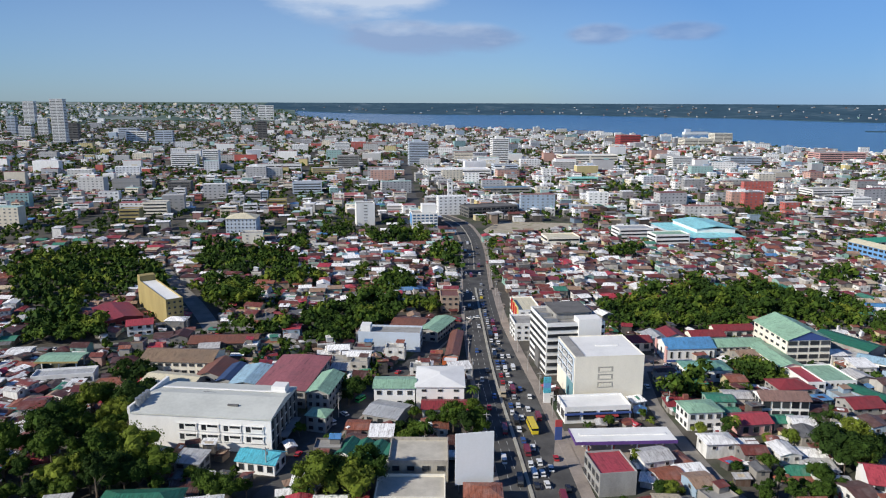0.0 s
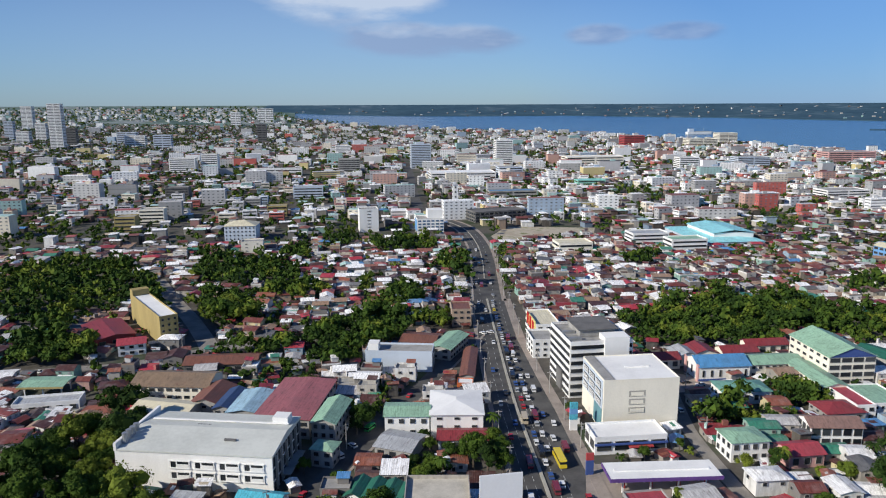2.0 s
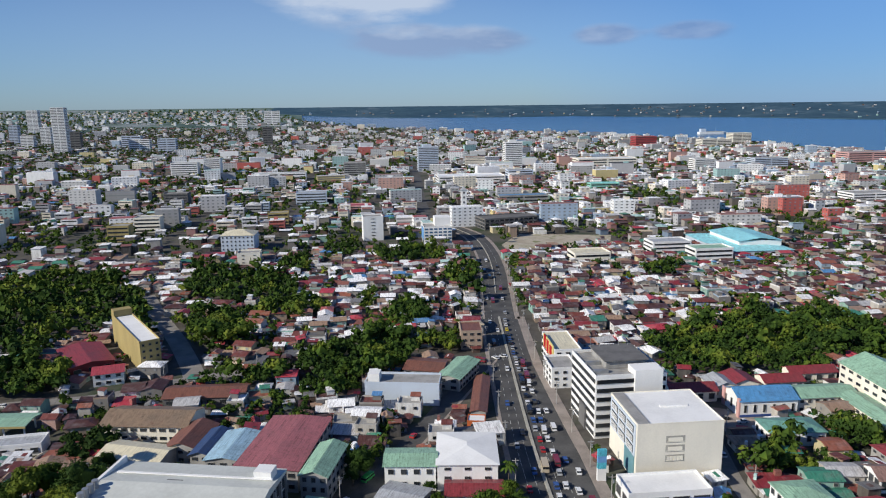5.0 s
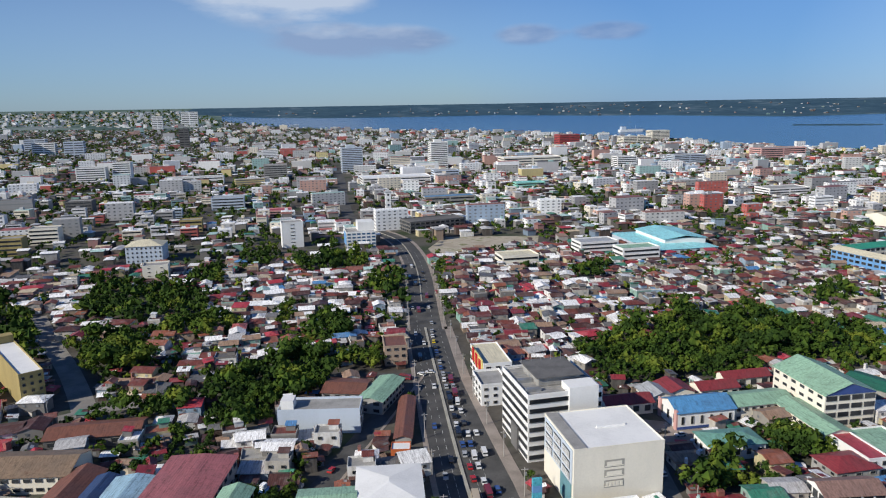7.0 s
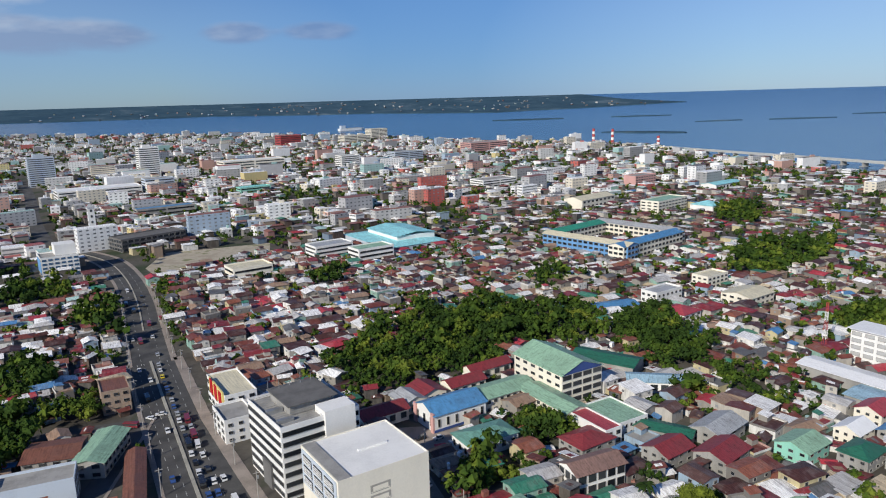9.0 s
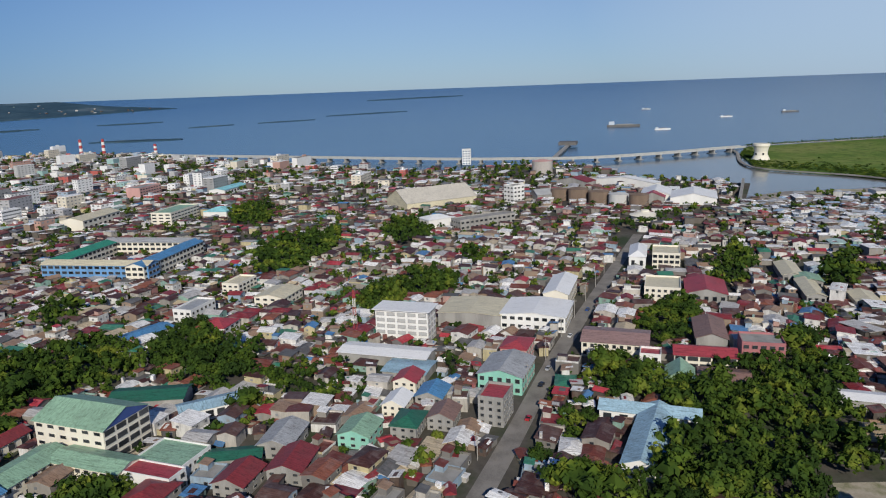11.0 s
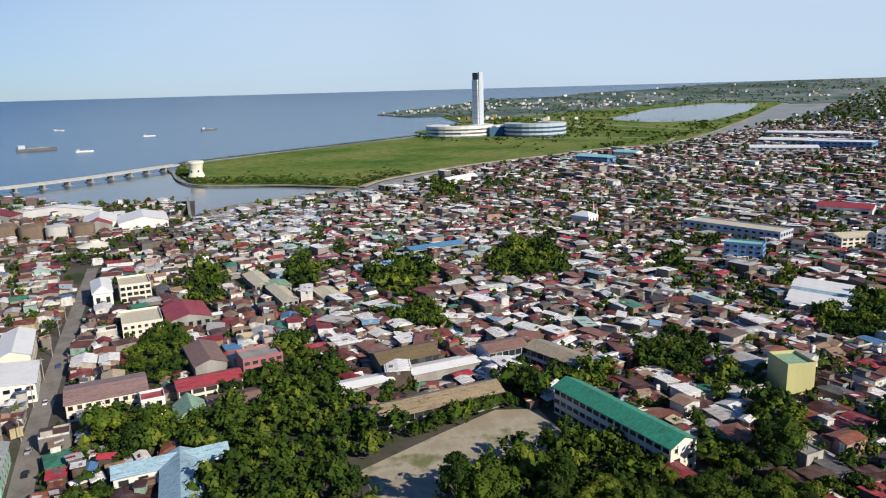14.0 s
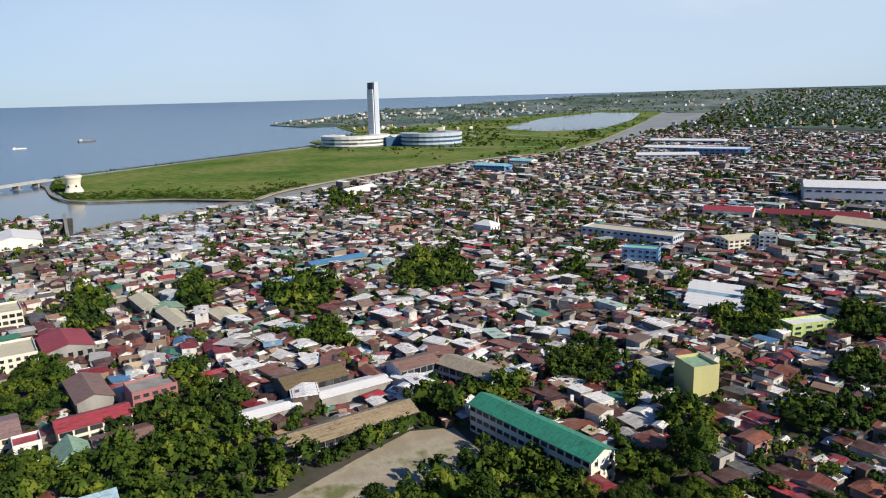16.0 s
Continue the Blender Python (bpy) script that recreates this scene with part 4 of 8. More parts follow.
for i in range(5):
    add_box(ob, "sign_panel", -1.5, 1.5, -0.6, 0.6, i * 2.3, i * 2.3 + 2.29, S_TEAL if i in (2, 4) else (M_BLUE if i == 3 else M_WHITE))

# billboard
ob = thing("billboard", "tall white blank billboard on a steel frame", "billboard", 10.5, 212, 10)
take(10.5, 212, 14, 5, 10)
part("panel", Build().box(-6.4, 6.4, -0.2, 0.15, 3.0, 21.0).mesh("panel", plain("billboard_sheet", (0.86, 0.87, 0.87), 0.5, 0.08, 0.2, streaks=True)), ob, "ribbed white panel seen from its back")
for x in (-5, -1.7, 1.7, 5):
    part("post", Build().box(x - 0.18, x + 0.18, 0.2, 0.56, 0, 20.6).mesh("post", M_METAL), ob)
for z in (5, 9, 13, 17):
    part("brace", Build().box(-6, 6, 0.56, 0.7, z, z + 0.15).mesh("brace", M_METAL), ob)

ob = block("yellow_building", "narrow ochre five-storey building with a white roof", "apartment building", -170, 411, 9.5, 60, 15.5, 37, 5, M_YELLOW, {"s": (3, 0.4, 0.4)}, "flat", M_WHITE, parapet=0.7)
add_box(ob, "stair_tower", -4.7, 4.7, 24, 29.8, 15.4, 19, M_YELLOW, "ochre roof stair tower")
block("workshop", "maroon-roofed workshop beside the yellow building", "workshop", -190, 398, 20, 34, 5, 37, 1, plain("dull_red_paint", (0.24, 0.05, 0.055), 0.8, 0.3, 0.4), {"s": (3, 0.5, 0.4), "w": (5, 0.5, 0.4)}, "gable_y", S_MAROON, 1.5)
block("house", "white two-storey house with a patched red roof", "house", -167, 375, 13, 11, 6, 20, 2, M_WHITE, {"s": (3, 0.5, 0.45), "w": (2, 0.4, 0.4)}, "gable", S_RED, 1.8)

block("warehouse", "long shed with a rusty corrugated roof", "warehouse", -124, 322, 34, 18, 6.5, -3, 2, M_CREAM, {"s": (9, 0.6, 0.4)}, "gable", sheet("rust_streaked_sheet", (0.24, 0.17, 0.11), 1.0), 2.8)
block("shed", "shed with a brick-red roof", "shed", -103, 306, 12, 20, 6, -4, 2, M_CONC, {"s": (3, 0.5, 0.4)}, "gable_y", S_RUST, 2.2)
block("shed", "shed with a dark navy roof", "shed", -94, 300, 7, 20, 6.5, -4, 2, M_CONC, {"s": (2, 0.5, 0.4)}, "gable_y", S_NAVY, 1.2)
block("shed", "faded light blue roofed shed", "shed", -84, 296, 13, 22, 7, -4, 2, M_CONC, {"s": (3, 0.5, 0.4)}, "gable_y", S_LBLUE, 1.2)
block("warehouse", "large flat dark red roofed hall", "warehouse", -66, 297, 22, 40, 8, -6, 2, M_CONC, {"s": (5, 0.5, 0.4), "e": (8, 0.5, 0.4)}, "gable_y", sheet("faded_maroon_sheet", (0.34, 0.12, 0.125), 0.4), 0.7)
block("house", "tall grey-green house with a green roof", "house", -49, 280, 9, 22, 10, -8, 3, M_CONC, {"s": (3, 0.5, 0.5), "e": (5, 0.5, 0.5)}, "gable_y", S_SAGE, 1.6)
block("house", "small teal-roofed corner house", "house", -48, 258, 8, 7, 6.5, -14, 2, M_CONC, {"s": (2, 0.5, 0.5), "e": (2, 0.5, 0.4)}, "hip", S_SAGE, 1.2)
block("warehouse", "pale tan patched warehouse roof", "warehouse", -118, 294, 24, 12, 6, -12, 1, M_CONC, {"s": (4, 0.4, 0.3)}, "gable", S_TAN, 1.5)
block("warehouse", "low dark maroon long roof", "warehouse", -113, 352, 34, 14, 4.5, 4, 1, M_DARKC, {"s": (6, 0.5, 0.4)}, "gable", S_RUST, 1.8)
ob = block("commercial_building", "pale blue-grey blank-sided commercial building", "commercial building", -27, 352, 32, 12, 9.5, -4, 3, M_PALE, {"e": (4, 0.6, 0.6)}, "flat", M_CONC, parapet=0.8)
add_box(ob, "roof_room", -15, -10, -4, 2, 9.4, 13, M_WHITE, "white roof room")
block("shop_row", "low shops with green and red roofs", "shop", -3, 374, 11, 26, 6, -22, 2, M_CONC, {"e": (7, 0.6, 0.5), "s": (2, 0.5, 0.5)}, "gable_y", S_SAGE, 1.2)
block("shop_row", "low shops with a rusty roof", "shop", -18, 380, 18, 16, 5.5, -12, 2, M_CONC, {"s": (4, 0.5, 0.4)}, "gable", S_RUST, 1.5)
block("commercial_building", "narrow brown corner building", "commercial building", 4, 424, 11, 16, 10, 3, 3, painted_wall("brown_wall", False, [(0, (0.40, 0.30, 0.22)), (0.5, (0.45, 0.36, 0.27))]), {"s": (3, 0.5, 0.4), "e": (4, 0.5, 0.5)}, "flat", S_RUST, parapet=0.4)
ob = block("hall", "white hall with a many-sided white roof", "hall", -1, 288, 20, 23, 9.6, 0, 3, M_WHITE, {"s": (3, 0.3, 0.3), "e": (4, 0.3, 0.4)}, "hip", M_WHITE, 1.6)
block("house", "brown-roofed low annex of the white hall", "house", 1, 271, 18, 9, 4.5, 0, 1, M_WHITE, {"s": (4, 0.5, 0.5)}, "gable", S_MAROON, 1.4)
block("apartment_building", "white two-storey building with a pale green roof", "apartment building", -20, 283, 17, 12, 9, 0, 2, M_WHITE, {"s": (4, 0.45, 0.4), "e": (3, 0.4, 0.4)}, "gable", S_SAGE, 1.2)
block("house", "grey sheet-roofed low building", "house", -22, 266, 14, 14, 4.5, -20, 1, M_CONC, {"s": (3, 0.5, 0.5)}, "gable", S_GREY, 1.2)
for i in range(4):
    block("row_house", "white row house with a dark green ribbed roof", "house", -33.5 + i * 5.3, 232.5 - i * 1.2, 5.2, 11, 5.2, -12, 2, M_WHITE, {"s": (2, 0.5, 0.5)}, "gable_y", S_DKGREEN, 1.3, gap=0.5, group="green-roofed row houses")
block("house", "white bungalow with a teal roof", "house", -63, 227, 14, 9, 4.6, -12, 1, M_WHITE, {"s": (4, 0.5, 0.5), "e": (2, 0.5, 0.5)}, "gable", S_TEAL, 2.0)
block("house", "unfinished grey concrete house", "house", -86, 224, 9, 8, 5.5, -8, 2, M_CONC, {"s": (2, 0.6, 0.6), "e": (2, 0.6, 0.6)}, "shed", S_GREY, 0.8)
block("house", "large dark green roofed house", "house", -92, 196, 24, 12, 6, 4, 2, M_CREAM, {"s": (4, 0.5, 0.5)}, "hip", S_DKGREEN, 2.4)
block("concrete_building", "unfinished cream concrete building with a flat roof", "building", -8, 226, 20, 17, 7, 0, 2, painted_wall("raw_wall", False, [(0, (0.46, 0.42, 0.36)), (0.5, (0.5, 0.46, 0.38))]), {"s": (4, 0.5, 0.5), "e": (3, 0.5, 0.5)}, "flat", M_RAW, parapet=1.2)
block("concrete_building", "low cream concrete house with a flat roof", "building", -10, 206, 22, 14, 5, 0, 2, M_CREAM, {"s": (4, 0.4, 0.5)}, "flat", M_RAW, parapet=0.8)
block("house", "grey house with a maroon roof near the fuel station", "house", 56, 217, 12.5, 15, 8, 8, 2, M_CONC, {"w": (4, 0.7, 0.6)}, "flat", S_RED, parapet=0.5)
block("house", "white two-storey house with a green roof", "house", 102, 263, 14, 11, 7.5, 6, 2, M_WHITE, {"s": (4, 0.5, 0.5), "w": (3, 0.5, 0.5)}, "hip", S_SAGE, 1.2)
ob = block("house", "white villa with an open columned top floor and brown roof", "villa", 139, 273, 19, 10, 8, -2, 2, M_WHITE, {"s": (5, 0.8, 0.7), "w": (3, 0.75, 0.7)}, "gable", S_BROWN, 2.0)
block("house", "low house with a pink roof", "house", 120, 258, 13, 10, 5, 8, 1, M_PINK, {"s": (3, 0.5, 0.5)}, "gable", S_RED, 1.8)
block("house", "large house with a bright maroon roof", "house", 150, 212, 22, 14, 6, -14, 2, M_WHITE, {"s": (4, 0.5, 0.5)}, "gable", S_RED, 3)

block("shop_row", "row of rusty red-roofed roadside stalls", "shop", 6.3, 351, 6, 38, 3.2, -5, 1, M_CONC, {"e": (5, 0.6, 0.5)}, "gable_y", S_RUST, 0.9)
block("shop", "small orange kiosk with a white roof", "kiosk", 3.6, 324, 7, 6, 4, -5, 1, plain("orange_paint", (0.55, 0.14, 0.04), 0.7), {"s": (1, 0.6, 0.4)}, "flat", M_WHITE, parapet=0.3)

# school compound
ob = block("school_building", "cream four-storey school with a sage green roof and blue gable", "school", 176.3, 343, 32, 22, 13.6, -86, 4, M_CREAM, {"s": (6, 0.5, 0.35), "w": (5, 0.6, 0.4), "e": (4, 0.85, 0.6), "n": (5, 0.5, 0.4)}, "gable", S_SAGE, 4.2, mullions=2)
add_box(ob, "blue_gable", 16.02, 16.3, -10.5, 10.5, 13.4, 14.1, M_NAVY, "dark blue gable band")
q = Build()
q.extrude([(-9.8, 14.1), (9.8, 14.1), (0, 17.4)], 16.02, 16.25)
part("gable_face", fix(q.mesh("gable_face", M_NAVY)), ob, "dark blue gable face")
ob = block("church_hall", "white hall with arched windows and a blue roof", "hall", 122, 340, 24, 15, 7.2, 5, 1, M_WHITE, {"s": (6, 0.28, 0.45), "w": (3, 0.3, 0.5)}, "gable", S_BLUE, 3.0, mullions=0)
add_box(ob, "base_band", -12.2, 12.2, -7.75, -7.52, 0.3, 1.3, M_NAVY, "purple-blue base band")
add_box(ob, "front_pillar", -12.7, -12.02, -7.5, -5.5, 0, 8, M_PINK)
add_box(ob, "front_pillar", -12.7, -12.02, 5.5, 7.5, 0, 8, M_PINK)
block("school_wing", "school wing with a sage green roof round a courtyard", "school", 148, 343, 26, 13, 6.8, 5, 2, M_CREAM, {"s": (8, 0.5, 0.4)}, "gable", S_SAGE, 1.8)
block("school_wing", "school wing with a low sage green roof", "school", 160, 324, 11, 30, 6.8, 4, 2, M_CREAM, {"w": (8, 0.5, 0.4), "e": (8, 0.5, 0.4)}, "gable_y", S_SAGE, 1.5)
block("school_wing", "low hall with a teal green roof", "school", 122, 313, 21, 12, 5.5, 2, 1, M_WHITE, {"s": (5, 0.4, 0.4), "w": (3, 0.4, 0.4)}, "hip", sheet("teal_green_sheet", (0.16, 0.33, 0.27), 0.2), 1.8)
block("school_wing", "low wing with a pink-red flat roof", "school", 162, 301, 8, 22, 6.5, 4, 2, M_WHITE, {"s": (2, 0.5, 0.5)}, "flat", S_RED, parapet=0.5)
block("school_wing", "low wing with a sage green flat roof", "school", 174, 303, 15, 20, 6.0, 4, 2, M_WHITE, {"s": (6, 0.4, 0.4), "e": (5, 0.4, 0.4)}, "flat", S_SAGE, parapet=0.5)
block("school_wing", "covered walk with a dark teal roof", "school", 182, 288, 8, 26, 4, 30, 1, M_CONC, {}, "gable_y", S_DKGREEN, 1.0)
for i, (x, y, w, d, mt) in enumerate(((97, 352, 20, 10, S_MAROON), (112, 358, 11, 12, S_GREY), (122, 362, 12, 13, S_MAROON), (140, 362, 18, 9, S_MAROON), (158, 372, 22, 8, S_MAROON))):
    block("school_wing", "low annex with a %s roof by the church hall" % ("grey" if mt is S_GREY else "maroon"), "hall", x, y, w, d, 5, 6, 1, M_CREAM, {"s": (4, 0.5, 0.5)}, "gable" if w > d else "gable_y", mt, 2)
block("covered_court", "covered court with a dark green roof", "court", 210, 350, 14, 30, 5.5, 28, 1, M_CONC, {}, "gable_y", S_DKGREEN, 1.6)
block("school_wing", "light blue-grey roofed open building", "hall", 213, 320, 26, 10, 5, -38, 1, M_WHITE, {"s": (6, 0.7, 0.5)}, "gable", S_LBLUE, 1.2)

# street quarter
ob = block("apartment_building", "white five-storey apartment block with rows of openings", "apartment building", 318, 285, 13, 28, 16.0, 7, 5, M_WHITE, {"w": (5, 0.75, 0.55), "s": (3, 0.6, 0.5), "e": (4, 0.5, 0.5)}, "flat", M_WHITE, parapet=0.6, glass=plain("shaded_render", (0.50, 0.50, 0.49), 0.8))
part("canopy", Build().box(-7.9, 7.9, -15.4, 15.4, 16.65, 16.95).mesh("canopy", S_WHITE), ob, "white roof sheet")
block("warehouse", "long warehouse with a tan ribbed roof", "warehouse", 357, 262, 30, 34, 7.5, 8, 1, M_CONC, {}, "gable", S_TAN, 1.2)
ob = block("market_building", "white and pink two-storey market with a white roof", "market", 362, 228, 29, 34, 8.5, 6, 2, M_WHITE, {"s": (8, 0.6, 0.5), "w": (8, 0.6, 0.4), "e": (6, 0.5, 0.5)}, "gable", S_WHITE, 1.5)
block("warehouse", "white barrel-like roofed hall by the street", "hall", 404, 226, 40, 14, 10, 6, 2, M_CREAM, {"s": (8, 0.5, 0.5)}, "gable", S_WHITE, 2.4)
block("warehouse", "white sheet-roofed yard shelter", "shed", 287, 280, 14, 44, 5, 6, 1, M_CONC, {}, "gable_y", S_WHITE, 1.0)
block("warehouse", "blue-grey sheet roof beside the white shelter", "shed", 275, 262, 16, 20, 4, 6, 1, M_CONC, {}, "gable_y", S_LBLUE, 0.8)
ob = block("commercial_building", "mint green three-storey building with a grey roof", "commercial building", 281, 218, 24, 19, 8.0, 4, 2, M_MINT, {"s": (6, 0.5, 0.45), "w": (5, 0.5, 0.45)}, "gable", S_GREY, 2.5)
block("house", "grey four-storey house with a red roof terrace", "house", 247, 211, 14, 10, 11, 3, 4, M_CONC, {"s": (4, 0.4, 0.4), "w": (3, 0.4, 0.45)}, "flat", S_RED, parapet=1.0)
block("commercial_building", "red-roofed pink building on the street", "commercial building", 305, 221, 16, 12, 9, 4, 3, M_PINK, {"s": (5, 0.5, 0.5), "w": (3, 0.5, 0.5)}, "hip", S_RED, 2)
ob = block("lodging_house", "cream two-storey lodging with a pinkish brown roof", "lodging house", 333, 181, 21, 30, 7.5, 6, 2, M_CREAM, {"w": (9, 0.5, 0.45), "n": (6, 0.5, 0.45), "s": (5, 0.5, 0.5)}, "gable_y", sheet("pink_brown_sheet", (0.34, 0.22, 0.20), 0.2), 2.0)
block("house", "white corner house with a red roof", "house", 318, 163, 9, 9, 7, 6, 2, M_WHITE, {"w": (2, 0.4, 0.5), "s": (2, 0.4, 0.5)}, "flat", S_RED)
block("chapel", "small chapel with a green roof", "chapel", 303, 149, 14, 11, 5, 6, 1, plain("pale_green_paint", (0.36, 0.5, 0.34), 0.8), {"w": (2, 0.3, 0.4)}, "gable", S_SAGE, 4)
block("shed", "low dark brown roofed shed", "shed", 309, 132, 14, 20, 4, 6, 1, M_CONC, {}, "gable_y", S_BROWN, 1.5)
block("school_building", "light blue roofed school wing under trees", "school", 244, 153, 46, 12, 5, 0, 1, M_WHITE, {"s": (8, 0.5, 0.4)}, "gable", S_LBLUE, 2.4)
block("school_building", "light blue roofed cross wing of the school", "school", 264, 156, 9, 36, 5, 4, 1, M_WHITE, {"w": (6, 0.5, 0.4)}, "gable_y", S_LBLUE, 2.2)
ob = block("school_building", "long school building with a weathered tan roof", "school", 270, 59, 13, 54, 6.5, 5, 2, M_CONC, {"w": (14, 0.9, 0.66), "s": (3, 0.4, 0.4)}, "gable_y", S_THATCH, 2.6)
ob = block("school_building", "long three-storey school with a bright green roof", "school", 225, 5, 58, 12, 11, 10, 3, M_CREAM, {"n": (16, 0.75, 0.45), "w": (2, 0.4, 0.4), "s": (16, 0.7, 0.45)}, "gable", S_GREEN, 2.6)
add_box(ob, "gable_panel", -29.3, -29.02, -3, 3, 8, 11, M_WHITE)
block("covered_walk", "small white sheet-roofed school shelter", "shelter", 303, 79, 9, 23, 4.6, 4, 1, M_CONC, {}, "gable_y", S_WHITE, 0.9)
block("covered_walk", "long white sheet-roofed school shelter", "shelter", 307, 42, 10, 32, 4.6, 4, 1, M_CONC, {}, "gable_y", S_WHITE, 0.9)
block("school_building", "two-storey school with a mossy brown roof", "school", 320, 56, 16, 28, 7.5, 5, 2, M_DARKC, {"w": (8, 0.88, 0.66)}, "gable_y", sheet("mossy_sheet", (0.20, 0.15, 0.08), 0.6), 2.4)
block("school_building", "two-storey blue school with a brown roof", "school", 309, 12, 13, 20, 8.5, 5, 2, M_PALE, {"w": (6, 0.88, 0.64)}, "gable_y", S_BROWN, 1.8)
block("school_building", "two-storey school with a long tan roof", "school", 290, -8, 32, 13, 8.0, 18, 2, M_PALE, {"n": (8, 0.86, 0.62), "w": (4, 0.6, 0.5)}, "gable", sheet("pale_tan_sheet", (0.40, 0.34, 0.25), 0.3), 2)
ob = block("long_house", "long open-sided building with a crimson roof", "hall", 328, 141, 13, 26, 6.5, 8, 2, M_CREAM, {"w": (5, 0.85, 0.6), "s": (2, 0.8, 0.6)}, "gable_y", S_RED, 2)
block("apartment_building", "pink three-storey building with a roof terrace", "apartment building", 343, 118, 14, 18, 9.5, 9, 3, plain("rose_paint", (0.42, 0.17, 0.18), 0.8, 0.2, 0.4, streaks=True), {"w": (5, 0.6, 0.5), "s": (4, 0.6, 0.5)}, "flat", M_CONC, parapet=0.9)
block("warehouse", "long hall with a rust-brown roof", "warehouse", 362, 141, 30, 14, 6, 8, 1, M_CONC, {}, "gable", S_BROWN, 2.4)
ob = block("apartment_building", "plain pale lime blank-sided block", "apartment building", 234, -84, 14, 12, 12.5, -14, 4, M_LIME, {"w": None, "s": (3, 0.4, 0.4), "e": (3, 0.4, 0.4)}, "flat", S_SAGE, parapet=1.2)
block("hall", "hall with a wide crimson roof", "hall", 436, 148, 31, 22, 6.5, 7, 1, M_CONC, {"w": (5, 0.5, 0.4)}, "gable", S_RED, 2.8)
block("apartment_building", "pale flat-roofed three-storey block", "apartment building", 428, 171, 26, 20, 9, 6, 3, M_CREAM, {"w": (6, 0.5, 0.5), "s": (6, 0.5, 0.5)}, "flat", S_TAN)
block("apartment_building", "cream three-storey block with open balconies", "apartment building", 505, 178, 24, 18, 11, 7, 3, M_CREAM, {"w": (5, 0.75, 0.55), "s": (5, 0.7, 0.5)}, "flat", S_TAN)
block("hall", "hall with a white arched roof", "hall", 506, 197, 36, 11, 9, 7, 1, M_WHITE, {"w": (2, 0.4, 0.4)}, "hip", S_WHITE, 3.2)
for i, (x, y, w, d, mt, lab) in enumerate(((498, 102, 34, 12, S_TAN, "long low building with a tan roof"), (478, 92, 16, 14, S_SAGE, "low building with a green roof"), (456, 92, 36, 10, S_TAN, "long low building with a pale roof"), (500, 20, 12, 34, S_LBLUE, "hall with a grey-blue roof"), (445, 66, 20, 12, S_TAN, "low hall with a cream roof"), (541, -38, 14, 46, S_BLUE, "long shed with a blue roof"))):
    block("hall", lab, "hall", x, y, w, d, 5, 8, 1, M_CONC, {"w": (3, 0.5, 0.4)}, "gable" if w > d else "gable_y", mt, 1.6)
ob = block("church", "small white church with a pointed spire", "church", 590, -205, 20, 14, 7, 20, 1, M_WHITE, {"w": (3, 0.3, 0.5)}, "hip", S_WHITE, 4.0)
for px in (-9, -5):
    part("spire", Build().tube(px, -6.2, 7, 15 if px == -9 else 19, 1.0, 0.1, 8).mesh("spire", M_WHITE), ob)
block("factory", "long pale green-roofed factory hall", "factory", 483, -283, 84, 22, 9, 20, 2, M_PALE, {"n": (14, 0.5, 0.4), "w": (5, 0.5, 0.5)}, "flat", S_TAN)
block("commercial_building", "light blue block with a bright green side", "commercial building", 419, -233, 26, 13, 11, 36, 3, M_BLUE, {"n": (5, 0.5, 0.5), "w": (3, 0.5, 0.5)}, "flat", M_MINT)
block("warehouse", "large white and blue warehouse with a ribbed roof", "warehouse", 507, -630, 95, 70, 18, 37, 2, M_PALE, {"n": (10, 0.6, 0.2)}, "gable", S_WHITE, 4)
block("warehouse", "long warehouse with a rusty red roof", "warehouse", 455, -490, 90, 26, 6, 34, 1, M_CONC, {}, "gable", S_MAROON, 3)
block("warehouse", "white warehouse with a red roof", "warehouse", 512, -440, 46, 26, 8, 32, 1, M_CREAM, {"n": (4, 0.5, 0.3)}, "gable", S_RED, 3)
for i in range(7):
    block("factory_bay", "white low-ridged factory bay", "factory", 303 + i * 5.0, -176 - i * 6.2, 32, 7.6, 5.0, 24, 1, M_PALE, {}, "gable", S_WHITE if i != 3 else S_LBLUE, 0.9, gap=0.2, group="ridged factory roofs")
block("commercial_building", "lime green and white building", "commercial building", 252, -184, 10, 26, 8, -14, 3, painted_wall("lime_wall", False, [(0, (0.45, 0.62, 0.2)), (0.6, (0.5, 0.66, 0.25))]), {"w": (4, 0.5, 0.5)}, "flat", M_WHITE)

block("apartment_building", "cream block with a striped tan roof", "apartment building", 412, -328, 20, 30, 9, -13, 3, M_CREAM, {"w": (6, 0.6, 0.5), "n": (4, 0.6, 0.5)}, "gable_y", S_TAN, 2)
block("apartment_building", "small white four-storey block", "apartment building", 394, -342, 13, 12, 12.5, 36, 4, M_WHITE, {"n": (3, 0.5, 0.5), "w": (3, 0.5, 0.5)}, "flat", M_CONC)
block("warehouse", "low hall with a wide cream roof", "warehouse", 395, -474, 52, 26, 6.5, 5, 1, M_CREAM, {"n": (6, 0.5, 0.4)}, "gable", S_TAN, 4)

# -- middle distance towards the town --
block("apartment_building", "white windowless-sided eight-storey tower", "apartment building", -82, 735, 19, 17, 22.5, 12, 7, M_WHITE, {"e": (4, 0.5, 0.5), "s": (1, 0.2, 0.2)}, "flat", M_CONC)
ob = block("office_building", "white and blue six-storey office", "office building", -20, 722, 26, 24, 15, 8, 5, M_WHITE, {"s": (6, 0.7, 0.5), "w": (5, 0.7, 0.5)}, "flat", M_CONC, glass=M_BGLASS)
add_box(ob, "stair_block", -2, 12.8, -4, 11.8, 14.9, 23, M_WHITE)
